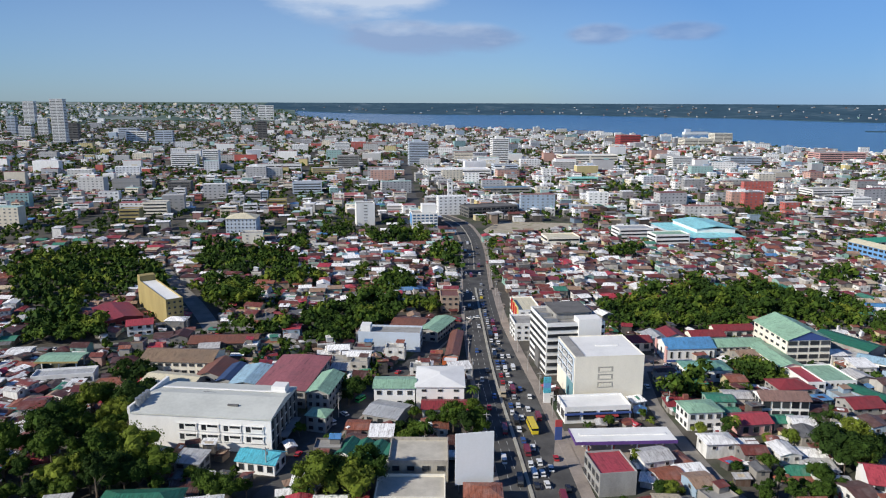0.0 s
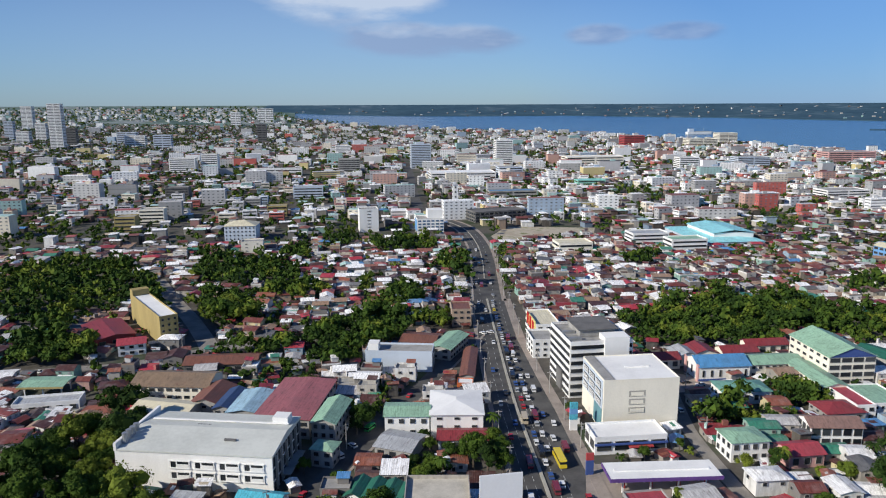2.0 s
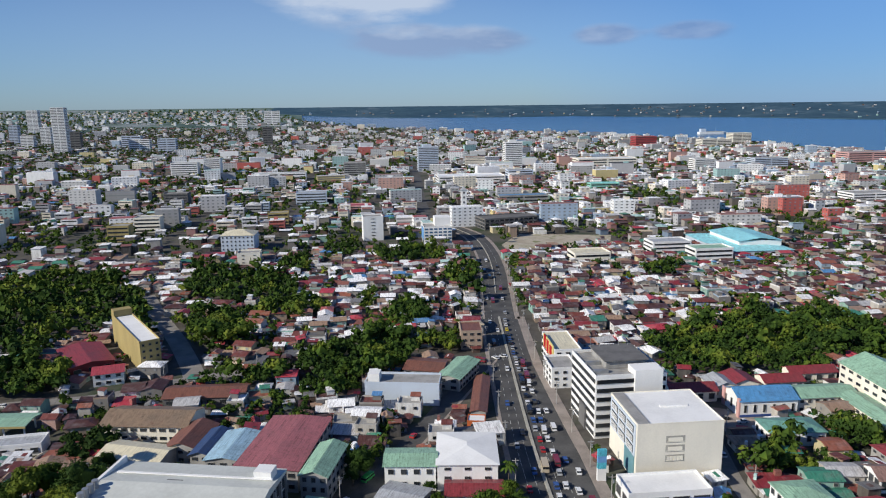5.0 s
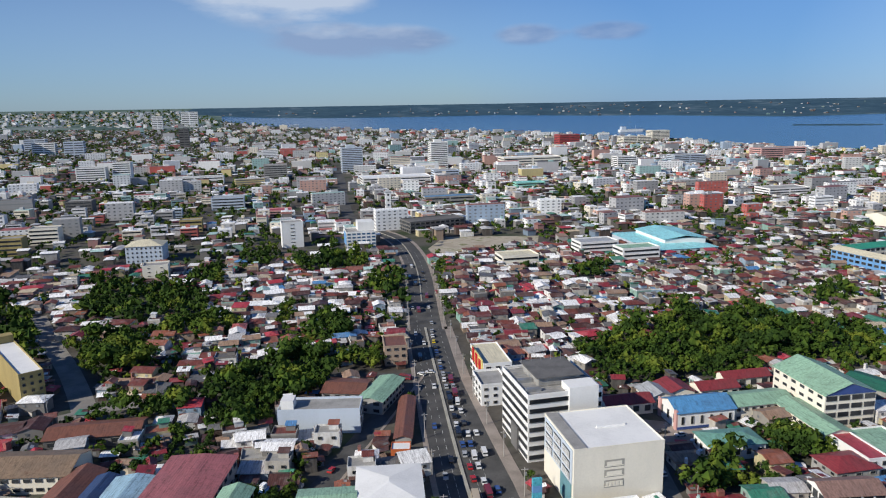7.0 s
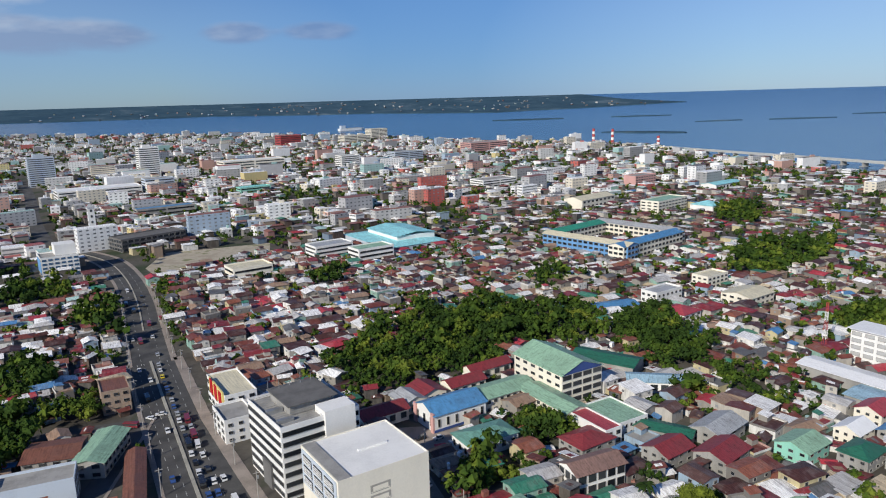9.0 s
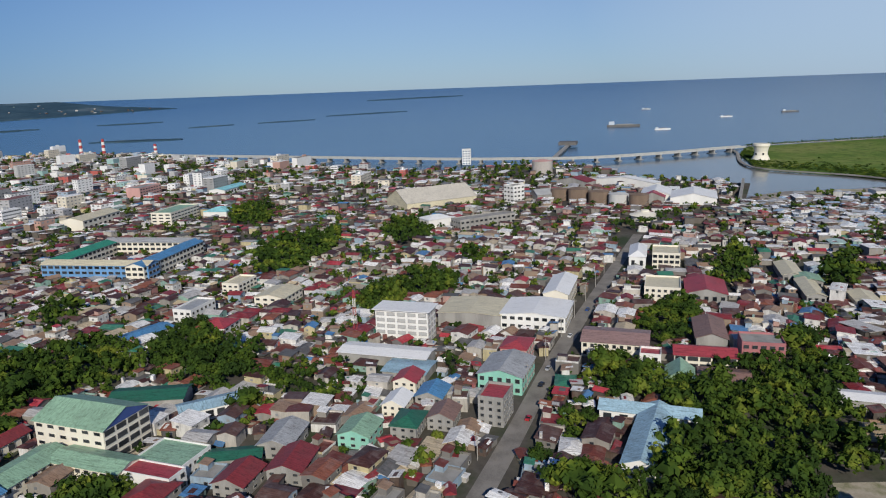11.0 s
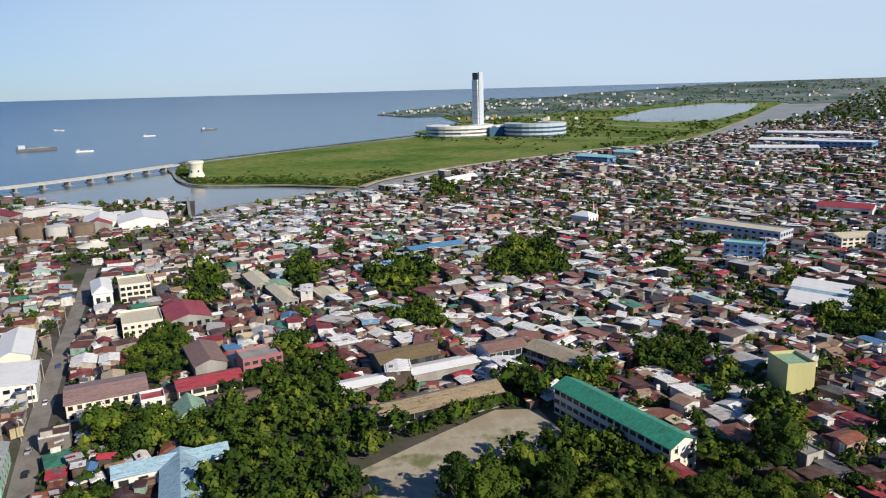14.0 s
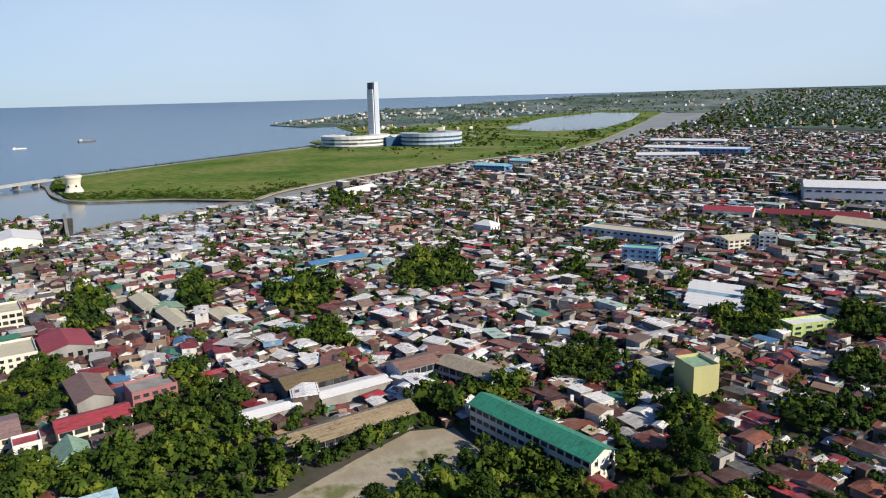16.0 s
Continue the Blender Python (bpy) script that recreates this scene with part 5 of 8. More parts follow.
add_box(ob, "blue_side", -13.3, -13.02, -11, 10, 3, 14, M_BLUE, "blue glazed side")
block("apartment_building", "cream painted flat-roofed block", "apartment building", -169, 620, 18, 14, 11.6, 10, 4, M_CREAM, {"s": (2, 0.2, 0.2), "w": (3, 0.4, 0.4)}, "flat", M_CONC)
block("apartment_building", "pale blue-white block with a rounded cream roof", "apartment building", -198, 693, 29, 24, 14, 5, 4, M_PALE, {"s": (8, 0.3, 0.4), "w": (6, 0.4, 0.4)}, "hip", S_TAN, 4)
ob = block("aqua_hall", "broad market hall with an aqua blue roof", "market hall", 247, 684, 58, 84, 4.5, 6, 1, M_PALE, {"s": (8, 0.5, 0.4)}, "hip", S_AQUA, 3.0)
add_box(ob, "clerestory", -11, 27, -26, 28, 5.0, 10.0, M_WHITE)
part("upper_roof", fix(gable_roof(38, 54, 2.4, 1.2, 0.2, "y").mesh("upper_roof", S_AQUA)), ob, "", pose(8, 1, 10.02))
for lab, x, y, w, d, mt, wall in (("blue and cream school wing", 361, 552, 14, 84, S_TAN, M_BLUE), ("blue school wing with a red roof", 400, 527, 84, 14, S_BLUE, M_CREAM), ("school wing with a blue roof", 434, 574, 14, 82, S_GREY, M_CREAM), ("school wing with a dark green roof", 385, 600, 66, 16, S_GREEN, M_CREAM)):
    block("school_building", lab + " round a court", "school", x, y, w, d, 11.5, 14, 3, wall, {"s": (max(3, int(w / 5)), 0.7, 0.5), "w": (max(3, int(d / 5)), 0.7, 0.5)}, "gable" if w > d else "gable_y", mt, 2.2)
block("unfinished_building", "dark unfinished concrete frame building", "building", 52, 800, 60, 26, 11, 20, 3, M_DARKC, {"s": (11, 0.8, 0.65), "w": (5, 0.8, 0.65)}, "flat", M_DARKC)
ob = block("tower", "slim white church tower", "tower", 8, 853, 6, 6, 33, 6, 6, M_WHITE, {"s": (1, 0.3, 0.4), "w": (1, 0.3, 0.4)}, "hip", S_GREY, 4)
for lab, x, y, w, d, h, fl, wall, top in (
        ("white tall block with a green glass strip", 115, 1470, 34, 26, 54, 15, M_WHITE, M_CONC), ("pale striped tower block", -52, 1462, 40, 26, 47, 14, M_PALE, M_CONC),
        ("low white mall with arched roofs", 25, 1235, 110, 44, 13, 3, M_WHITE, S_WHITE), ("light blue glazed office", 107, 1245, 42, 24, 20, 5, M_PALE, M_CONC),
        ("long cream school-like block", 300, 1490, 120, 40, 20, 4, M_CREAM, M_WHITE), ("salmon red office block", 545, 2120, 62, 40, 34, 7, M_RED, M_CONC),
        ("aqua-roofed shop block", 219, 1114, 44, 18, 11, 3, M_MINT, S_AQUA), ("white twin block", -500, 1380, 48, 28, 27, 7, M_WHITE, M_CONC), ("white block with window bands", -455, 1400, 30, 26, 33, 9, M_WHITE, M_CONC),
        ("long white low block", -310, 1315, 94, 24, 12, 3, M_WHITE, S_GREY), ("blue and grey office", -182, 1360, 40, 30, 26, 7, M_CONC, M_CONC), ("dark glass office", -362, 975, 30, 20, 18, 5, M_DARKC, M_CONC),
        ("bright yellow block", -328, 738, 20, 16, 15, 4, M_YELLOW, M_CONC), ("cream block", -322, 790, 26, 16, 15, 4, M_CREAM, M_CONC), ("yellow small block", -197, 836, 22, 14, 12, 3, M_YELLOW, M_CONC),
        ("blue-grey blank block", -192, 1000, 40, 22, 15, 4, M_PALE, S_GREY), ("bright pink block", -123, 912, 40, 22, 9, 3, M_PINK, S_RED), ("white low office", 180, 664, 34, 20, 10, 3, M_WHITE, S_GREY),
        ("white blank-sided block", 203, 628, 32, 18, 11, 3, M_WHITE, S_SAGE), ("cream-roofed hall block", 106, 630, 30, 20, 8, 2, M_CREAM, S_TAN), ("blue-roofed long shop", 88, 998, 66, 20, 9, 2, M_CONC, S_BLUE),
        ("white stepped block", 520, 960, 60, 30, 13, 4, M_WHITE, M_CONC), ("pink long block", 860, 1560, 110, 40, 22, 5, M_PINK, M_CONC), ("cream port building", 880, 2280, 60, 40, 34, 8, M_CREAM, M_CONC),
        ("cream broad building", 760, 2160, 90, 40, 22, 5, M_CREAM, M_CONC), ("white mid-rise", 470, 1420, 40, 26, 22, 6, M_WHITE, M_CONC), ("pale office", 620, 1480, 70, 30, 18, 5, M_PALE, M_CONC)):
    b = block("town_building", lab + " in the town", "office building", x, y, w, d, h, 8, fl, wall, {"s": (1 if w < 60 else 2, 0.93, 0.4), "w": (1, 0.9, 0.4)}, "flat", top, mullions=0)
    if h > 40:
        add_box(b, "roof_room", -w / 4, w / 6, -d / 4, d / 4, h - 0.05, h + 5, wall)
for lab, x, y, w, d, top, fl in (("tall white residential tower in the town", -1143, 2143, 36, 30, 132, 30), ("white tower on the skyline", -1815, 3168, 44, 34, 100, 18), ("blue-grey tower on the skyline", -1591, 2654, 30, 26, 66, 12),
                                 ("white slab tower on the skyline", -1442, 2596, 34, 26, 62, 12), ("pale slab on the skyline", -1425, 2453, 40, 28, 40, 8), ("cream slab tower on the skyline", -926, 3766, 78, 40, 72, 8),
                                 ("dark slab tower on the skyline", -621, 2465, 30, 26, 62, 8), ("pale tower on the skyline", -1019, 3550, 46, 34, 66, 8), ("dark navy tower on the skyline", -1200, 2330, 34, 26, 55, 7), ("white hotel slab on the skyline", -960, 2250, 60, 30, 34, 6),
                                 ("grey hotel slab on the skyline", -840, 2160, 50, 30, 40, 6), ("blue office slab on the skyline", -1060, 2420, 60, 34, 38, 6)):
    block("tower_block", lab, "tower block", x, y, w, d, top, 10, fl, M_DARKC if "dark" in lab else (M_PALE if "blue" in lab or "grey" in lab else M_WHITE), {"s": (2, 0.88, 0.36), "e": (1, 0.85, 0.36)}, "flat", M_CONC, mullions=0)

# -- more halls and blocks seen from the turn --
for lab, x, y, w, d, h, rot, fl, wall, kind, top in (
        ("long industrial hall with a white roof", 1100, -1010, 150, 60, 10, 30, 2, M_PALE, "gable", S_WHITE), ("blue and white industrial hall", 1010, -1010, 110, 60, 12, 30, 2, M_BLUE, "flat", S_WHITE),
        ("long pale industrial roof", 1250, -1190, 170, 50, 9, 32, 1, M_PALE, "gable", S_WHITE), ("white factory hall near the channel", 1000, -860, 110, 50, 10, 50, 2, M_PALE, "gable", S_WHITE), ("white warehouse by the channel", 1090, -600, 44, 24, 9, 24, 2, M_WHITE, "gable", S_AQUA),
        ("waterside hall with an aqua roof", 1046, -506, 62, 26, 10, 24, 2, M_BLUE, "gable", S_AQUA), ("long low white waterside row", 930, -215, 66, 16, 6, -58, 1, M_WHITE, "gable", S_WHITE)):
    block("warehouse", lab, "warehouse", x, y, w, d, h, rot, fl, wall, {"n": (10, 0.6, 0.4), "w": (6, 0.6, 0.4)}, kind, top, 3)

ob = thing("shelter", "green-roofed open filling shelter", "shelter", -182, 322, 2)
take(-182, 322, 20, 14, 2)
part("roof", fix(gable_roof(19, 12, 0.8, 0.5, 0.3).mesh("roof", S_SAGE)), ob, "", pose(0, 0, 5))
add_box(ob, "edge", -10.2, 10.2, -6.8, -6.5, 4.5, 5.3, M_YELLOW, "yellow roof edge")
for px in (-8, 0, 8):
    for py in (-4, 4):
        part("column", Build().box(px - 0.25, px + 0.25, py - 0.25, py + 0.25, 0, 5).mesh("column", M_WHITE), ob)
block("house", "white flat-roofed low shop row", "shop", -172, 305, 26, 9, 4, 12, 1, M_WHITE, {"s": (5, 0.5, 0.5)}, "flat", S_GREY)
block("school_hall", "broad cream hall with a pale roof", "hall", 520, 748, 60, 26, 10, 14, 2, M_CREAM, {"s": (8, 0.5, 0.4)}, "gable", S_TAN, 3)
block("school_hall", "pale green flat school block", "school", 560, 672, 56, 22, 13, 14, 4, M_CREAM, {"s": (9, 0.7, 0.4), "w": (3, 0.6, 0.4)}, "flat", S_SAGE)
block("hall", "hall with an aqua green roof", "hall", 596, 645, 26, 26, 7, 14, 1, M_WHITE, {"s": (4, 0.5, 0.4)}, "hip", S_AQUA, 4)
block("hall", "long hall with an aqua roof", "hall", 752, 765, 60, 22, 7, 10, 1, M_WHITE, {"s": (8, 0.5, 0.4)}, "gable", S_AQUA, 2)
block("apartment_building", "pink three-storey block with balconies", "apartment building", 692, 853, 44, 20, 14, 10, 4, M_PINK, {"s": (8, 0.6, 0.4)}, "flat", M_CONC)
block("warehouse", "low building with a tan roof", "warehouse", 352, 390, 24, 20, 6, 8, 2, M_CREAM, {"s": (5, 0.5, 0.4), "w": (4, 0.5, 0.4)}, "gable", S_TAN, 2)
block("house", "white house with a grey flat roof", "house", 312, 420, 24, 12, 7, 8, 2, M_WHITE, {"s": (6, 0.4, 0.4), "w": (3, 0.5, 0.4)}, "flat", S_GREY)
block("house", "cream house with balconies", "house", 362, 428, 22, 12, 8, 8, 3, M_CREAM, {"s": (5, 0.6, 0.5), "w": (3, 0.5, 0.4)}, "flat", S_TAN)
block("house", "low sheds with bright blue roofs", "shed", 272, 417, 26, 12, 4.5, -10, 1, M_CONC, {"s": (5, 0.5, 0.4)}, "gable", S_BLUE, 1)
block("house", "house with a bright red roof", "house", 293, 386, 16, 16, 5.5, 10, 2, M_WHITE, {"s": (3, 0.5, 0.4)}, "hip", S_RED, 3)
for x, y, w, d, rot, mt, lab in ((172, 273, 14, 11, 8, S_MAROON, "house with a wide dark maroon roof"), (152, 292, 16, 12, 6, S_MAROON, "large dark brown hipped roof house"), (186, 262, 16, 12, 14, S_MAROON, "dark maroon gabled house"), (200, 276, 18, 12, 14, S_GREY, "house with grey and rust roof sheets"), (214, 252, 14, 12, 8, S_SAGE, "mint house with a green roof"), (226, 238, 14, 10, 8, S_DKGREEN, "house with a dark green hipped roof"), (240, 250, 12, 9, 8, S_WHITE, "house with a white flat roof"), (236, 228, 12, 10, 8, S_BROWN, "house with a brown roof"), (252, 240, 13, 11, 8, S_BLUE, "house with a deep blue roof"), (262, 256, 12, 10, 8, S_RED, "white house with a crimson roof")):
    block("house", lab, "house", x, y, w, d, 5.2, rot, 2, M_MINT if "mint" in lab else (M_CREAM if "white" in lab else M_CONC), {"s": (3, 0.4, 0.4), "w": (3, 0.4, 0.4)}, "hip" if "hipped" in lab else "gable", mt, 2.2)

# ---- waterside ----
ob = thing("mall", "white curved shopping mall by the sea", "shopping mall", 1800, -630, 0)
take(1800, -660, 300, 320, 0, 10)


def arc_block(name, cx, cy, r0, r1, a0, a1, h, mats, label):
    """Part of a ring: a curved building with glass bands between white ones."""
    b = Build()
    n = 22
    levels = [(0, 0.14, 1), (0.14, 0.3, 0), (0.3, 0.46, 1), (0.46, 0.62, 0), (0.62, 0.76, 1), (0.76, 1.0, 0)]
    for i in range(n):
        p, q = radians(a0 + (a1 - a0) * i / n), radians(a0 + (a1 - a0) * (i + 1) / n)
        for lo, hi, k in levels:
            s = 0 if k == 0 else 1.2
            vs = []
            for z in (lo * h, hi * h):
                vs += [(cx + (r0 + s) * math.cos(p), cy + (r0 + s) * math.sin(p), z), (cx + (r1 - s) * math.cos(p), cy + (r1 - s) * math.sin(p), z), (cx + (r1 - s) * math.cos(q), cy + (r1 - s) * math.sin(q), z), (cx + (r0 + s) * math.cos(q), cy + (r0 + s) * math.sin(q), z)]
            b.add(vs, [(0, 1, 2, 3), (4, 5, 6, 7), (0, 1, 5, 4), (1, 2, 6, 5), (2, 3, 7, 6), (3, 0, 4, 7)], k)
    return part(name, fix(b.mesh(name, mats)), ob, label)


arc_block("west_wing", -78, -118, 40, 82, 40, 320, 33, [M_PALE, M_BGLASS], "pale banded oval wing with blue glass")
arc_block("east_wing", 40, 50, 40, 92, 20, 300, 29, [M_WHITE, M_BAND], "white wing with grey window bands")
add_box(ob, "link", -50, 20, -60, 0, 0, 24, M_BGLASS, "blue glass link")
add_box(ob, "canopy", -45, 15, -66, -20, 24.1, 27, M_WHITE)
ob = thing("observation_tower", "slender white tower with a dark glazed top", "tower", 1850, -640, 20)
take(1850, -640, 30, 30, 0)
part("shaft", Build().box(-11, 11, -11, 11, 0, 148).mesh("shaft", M_WHITE), ob)
part("glazed_top", Build().box(-11.4, 9.6, -11.4, 10, 148, 166).mesh("glazed_top", plain("dark_cladding", (0.10, 0.11, 0.13), 0.4)), ob, "dark glazed top storey")
part("fin", Build().box(-14.5, -11.2, -8, 8, 0, 168).mesh("fin", M_PALE), ob, "pale side fin")
for i in range(9):
    part("joint", Build().box(-11.06, 11.06, -11.06, 11.06, 14 + i * 15, 14.5 + i * 15).mesh("joint", M_CONC), ob)

BRIDGE = [(1180, 1420), (1154, 1233), (1139, 901), (1125, 627), (1140, 480), (1165, 374), (1239, 276), (1316, 203), (1372, 148)]
ob = thing("bridge", "low concrete causeway bridge over the water", "bridge", 0, 0, 0, 0)
_, fine = ribbon("scrap", BRIDGE, 0, 1, 0, M_CONC, "scrap", "scrap")
bpy.data.objects.remove(_)
for z0, h, off0, off1, nm in ((5.0, 2.2, -7, 7, "deck"), (7.2, 1.0, -7, -6.6, "rail"), (7.2, 1.0, 6.6, 7, "rail")):
    o, _ = ribbon(nm, BRIDGE, off0, off1, z0, plain("bridge_" + nm, (0.46, 0.46, 0.44), 0.9), "", "", h)
    o.parent = ob
    for key in ("kind",):
        if key in o:
            del o[key]
pier_mesh = fix(Build().box(-1.6, 1.6, -6, 6, -4, 4.2).box(-2, 2, -7, 7, 4.2, 5.0).box(-4, 4, -8, 8, -3, -0.6).mesh("pier", M_CONC))
s = 0.0
for p, q in zip(fine, fine[1:]):
    step = (q - p).length
    while s < step:
        c = p + (q - p).normalized() * s
        part("pier", pier_mesh, ob, "", pose(c.x, c.y, 0, 0, 0, math.degrees(math.atan2((q - p).y, (q - p).x))))
        s += 38
    s -= step

ob = thing("concrete_drum", "squat cream waisted drum tower on the shore", "tower", 1212, 119)
take(1212, 119, 34, 34, 0)
d = Build()
for (r0, z0), (r1, z1) in zip(((13.5, 0), (10.4, 7), (9.6, 13), (11, 19)), ((10.4, 7), (9.6, 13), (11, 19), (12.5, 22))):
    d.tube(0, 0, z0, z1, r0, r1, 20, 0, False)
d.tube(0, 0, 22, 25, 12.5, 12, 20)
part("drum", fix(d.mesh("drum", M_CREAM)), ob)
for i in range(6):
    part("window", Build().box(-1.3, 1.3, -0.3, 0.3, 0, 3).mesh("window", M_GLASS), ob, "", pose(10.2 * math.cos(i * 1.05 + 2.4), 10.2 * math.sin(i * 1.05 + 2.4), 8, 0, 0, math.degrees(i * 1.05 + 2.4) + 90))


def tank(x, y, r, h, mat, label, lid=None):
    ob = thing("storage_tank", label, "storage tank", x, y)
    take(x, y, 2 * r, 2 * r, 0)
    part("shell", fix(Build().tube(0, 0, 0, h, r, r, 24).mesh("shell", mat)), ob)
    part("lid", fix(Build().tube(0, 0, h, h + r * 0.16, r + 0.2, 0.6, 24).mesh("lid", lid or mat)), ob)
    st = Build()
    for i in range(int(h / 1.2)):
        st.at(0, 0, 0, 200 + i * 9).box(r, r + 0.9, -0.8, 0.8, i * 1.2 + 0.5, i * 1.2 + 0.7)
    part("stair", st.mesh("stair", M_METAL), ob)


RUSTY = plain("rusty_tank", (0.26, 0.19, 0.14), 0.85, 0.4, 0.2, streaks=True)
tank(1005, 408, 15, 18, plain("tank_grey", (0.5, 0.46, 0.43), 0.8, 0.3, 0.1, streaks=True), "pale round storage tank with a rust-pink top", M_PINK)
for x, y, r, h, mt in ((766, 300, 11, 14, RUSTY), (758, 276, 11, 13, RUSTY), (750, 254, 10, 12, plain("tank_white", (0.62, 0.62, 0.6), 0.7, 0.25, 0.2, streaks=True)), (743, 232, 10, 13, RUSTY), (774, 322, 10, 12, RUSTY)):
    tank(x, y, r, h, mt, "rust-streaked round tank in the works yard")
ob = thing("round_hall", "round hall with a low conical cream roof", "hall", 672, 216)
take(672, 216, 26, 26, 0)
part("wall", fix(Build().tube(0, 0, 0, 5, 12, 12, 24).mesh("wall", M_CREAM)), ob)
part("roof", fix(Build().tube(0, 0, 5, 8, 14, 4, 24).tube(0, 0, 8, 9.5, 4, 3.6, 24).mesh("roof", M_CREAM)), ob)
block("godown", "great pale corrugated storage shed with a steep roof", "storage shed", 716, 452, 86, 50, 8, -37, 1, S_TAN, {}, "gable", sheet("pale_shed_sheet", (0.60, 0.56, 0.48), 0.2, 0.6), 12)
block("factory", "grey works building with rows of openings", "factory", 612, 352, 60, 16, 9, -36, 2, M_CONC, {"s": (12, 0.6, 0.4), "w": (4, 0.6, 0.4)}, "flat", M_CONC)
block("factory", "white works tower building", "factory", 752, 368, 16, 16, 18, -30, 4, M_WHITE, {"s": (3, 0.5, 0.4), "w": (3, 0.5, 0.4)}, "flat", M_CONC)
block("factory", "white round-roofed works hall", "factory", 600, 395, 26, 20, 8, -36, 1, M_WHITE, {}, "hip", S_WHITE, 3)
for x, y, w, d, rot, mt, lab in ((790, 183, 52, 45, 4, S_WHITE, "white tent-like roofed hall"), (806, 223, 46, 30, 4, S_WHITE, "white hall with a low roof"), (772, 222, 16, 24, 4, S_RED, "hall with a dark red roof"), (893, 270, 16, 84, -20, S_WHITE, "long white-roofed quay shed"), (885, 330, 22, 44, -20, S_MAROON, "dark red shed on the quay"), (780, 330, 50, 20, -50, S_GREY, "grey shed on the quay")):
    block("quay_hall", lab, "warehouse", x, y, w, d, 7, rot, 1, M_WHITE if mt is S_WHITE else M_CONC, {}, "gable", mt, 5)
for i in range(3):
    x, y, top = ((1164, 1533, 40), (1178, 1478, 40), (1187, 1332, 28))[i]
    ob = thing("chimney", "red and white banded chimney", "chimney", x, y, group="banded chimneys")
    for k in range(6):
        part("band", fix(Build().tube(0, 0, top * k / 6, top * (k + 1) / 6, 4.2 - k * 0.2, 4.0 - k * 0.2, 12).mesh("band", M_RED if k % 2 else M_WHITE)), ob)
block("quay_tower", "white and blue tall quay block", "office building", 1109, 567, 18, 14, 24, 20, 6, M_WHITE, {"w": (3, 0.6, 0.5), "s": (3, 0.6, 0.5)}, "flat", M_CONC, glass=M_BGLASS)
ob = thing("jetty", "narrow concrete jetty into the sea", "jetty", 1150, 435, math.degrees(math.atan2(48, 320)), 0)
part("deck", Build().box(0, 330, -4, 4, 1.5, 3).mesh("deck", M_CONC), ob)
for i in range(14):
    part("pile", Build().box(i * 25, i * 25 + 2, -3, 3, -3, 1.5).mesh("pile", M_CONC), ob)
add_box(ob, "loader", 290, 330, -18, 18, 2.9, 9, M_DARKC, "dark loading platform")


def ship(x, y, length, rot, hull, label):
    ob = thing("ship", label, "ship", x, y, rot, bowl(x, y) - 1.6)
    b = Build()
    w = length * 0.16
    deck = [(-length / 2, -w / 2), (length * 0.35, -w / 2), (length / 2, 0), (length * 0.35, w / 2), (-length / 2, w / 2)]
    n = len(deck)
    b.add([(p, q, -1) for p, q in deck] + [(p * 1.02, q * 1.05, length * 0.07) for p, q in deck], [(i, (i + 1) % n, n + (i + 1) % n, n + i) for i in range(n)] + [tuple(range(n, 2 * n))])
    part("hull", fix(b.mesh("hull", hull)), ob)
    h = length * 0.07
    part("bridge_house", Build().box(-length * 0.45, -length * 0.28, -w * 0.4, w * 0.4, h, h + length * 0.1).mesh("bridge_house", M_PALE), ob)
    part("mast", Build().tube(length * 0.1, 0, h, h + length * 0.13, 0.5, 0.3, 6).mesh("mast", M_METAL), ob)
    part("hatch", Build().box(-length * 0.22, length * 0.3, -w * 0.3, w * 0.3, h, h + 1.5).mesh("hatch", M_CONC), ob)


ship(2109, 481, 92, -75, M_DARKC, "dark-hulled freighter at anchor")
ship(1973, 356, 40, -75, M_WHITE, "small white vessel at anchor")
ship(2593, 225, 40, -70, M_WHITE, "white sailing craft far out")
ship(2830, 26, 60, -70, M_DARKC, "dark vessel far out")
ship(3142, 563, 40, -110, M_WHITE, "fast ferry with a white wake")
w = Build().at(3142, 563, bowl(3142, 563) - 1.5, -110)
w.add([(-20, -4, 0), (-20, 4, 0), (-420, 22, 4), (-420, -22, 4)], [(0, 1, 2, 3)])
tagged(new("wake", w.mesh("wake", M_FOAM)), "long white wake behind the ferry", "wake", kind="structure")
ship(1039, 2941, 120, 10, M_WHITE, "large white ferry in port")
block("retaining_wall", "long grey concrete sea wall", "wall", 860, 138, 156, 3, 6, 0, 1, M_CONC, {}, "flat", M_CONC, parapet=0)

DYKE = [(950, -80), (1020, -142), (1120, -304), (1203, -522), (1264, -682), (1265, -795), (1402, -1010), (1582, -1238), (2030, -1768), (2390, -2215)]
ribbon("dyke", DYKE, -1, 7, 0.2, plain("dyke_stone", (0.40, 0.36, 0.28), 0.9, 0.4, 0.1, world_place=True), "pale stone dyke along the channel", "dyke", 1.4)
ribbon("dyke", [(946, -74), (1027, 12), (1103, 127), (1302, 153), (1436, 145), (1600, -65), (1852, -430)], -4, 1, 0.2, plain("sea_wall_stone", (0.34, 0.32, 0.28), 0.9, 0.4, 0.1, world_place=True), "grey stone sea wall round the reclaimed land", "sea wall", 1.2)

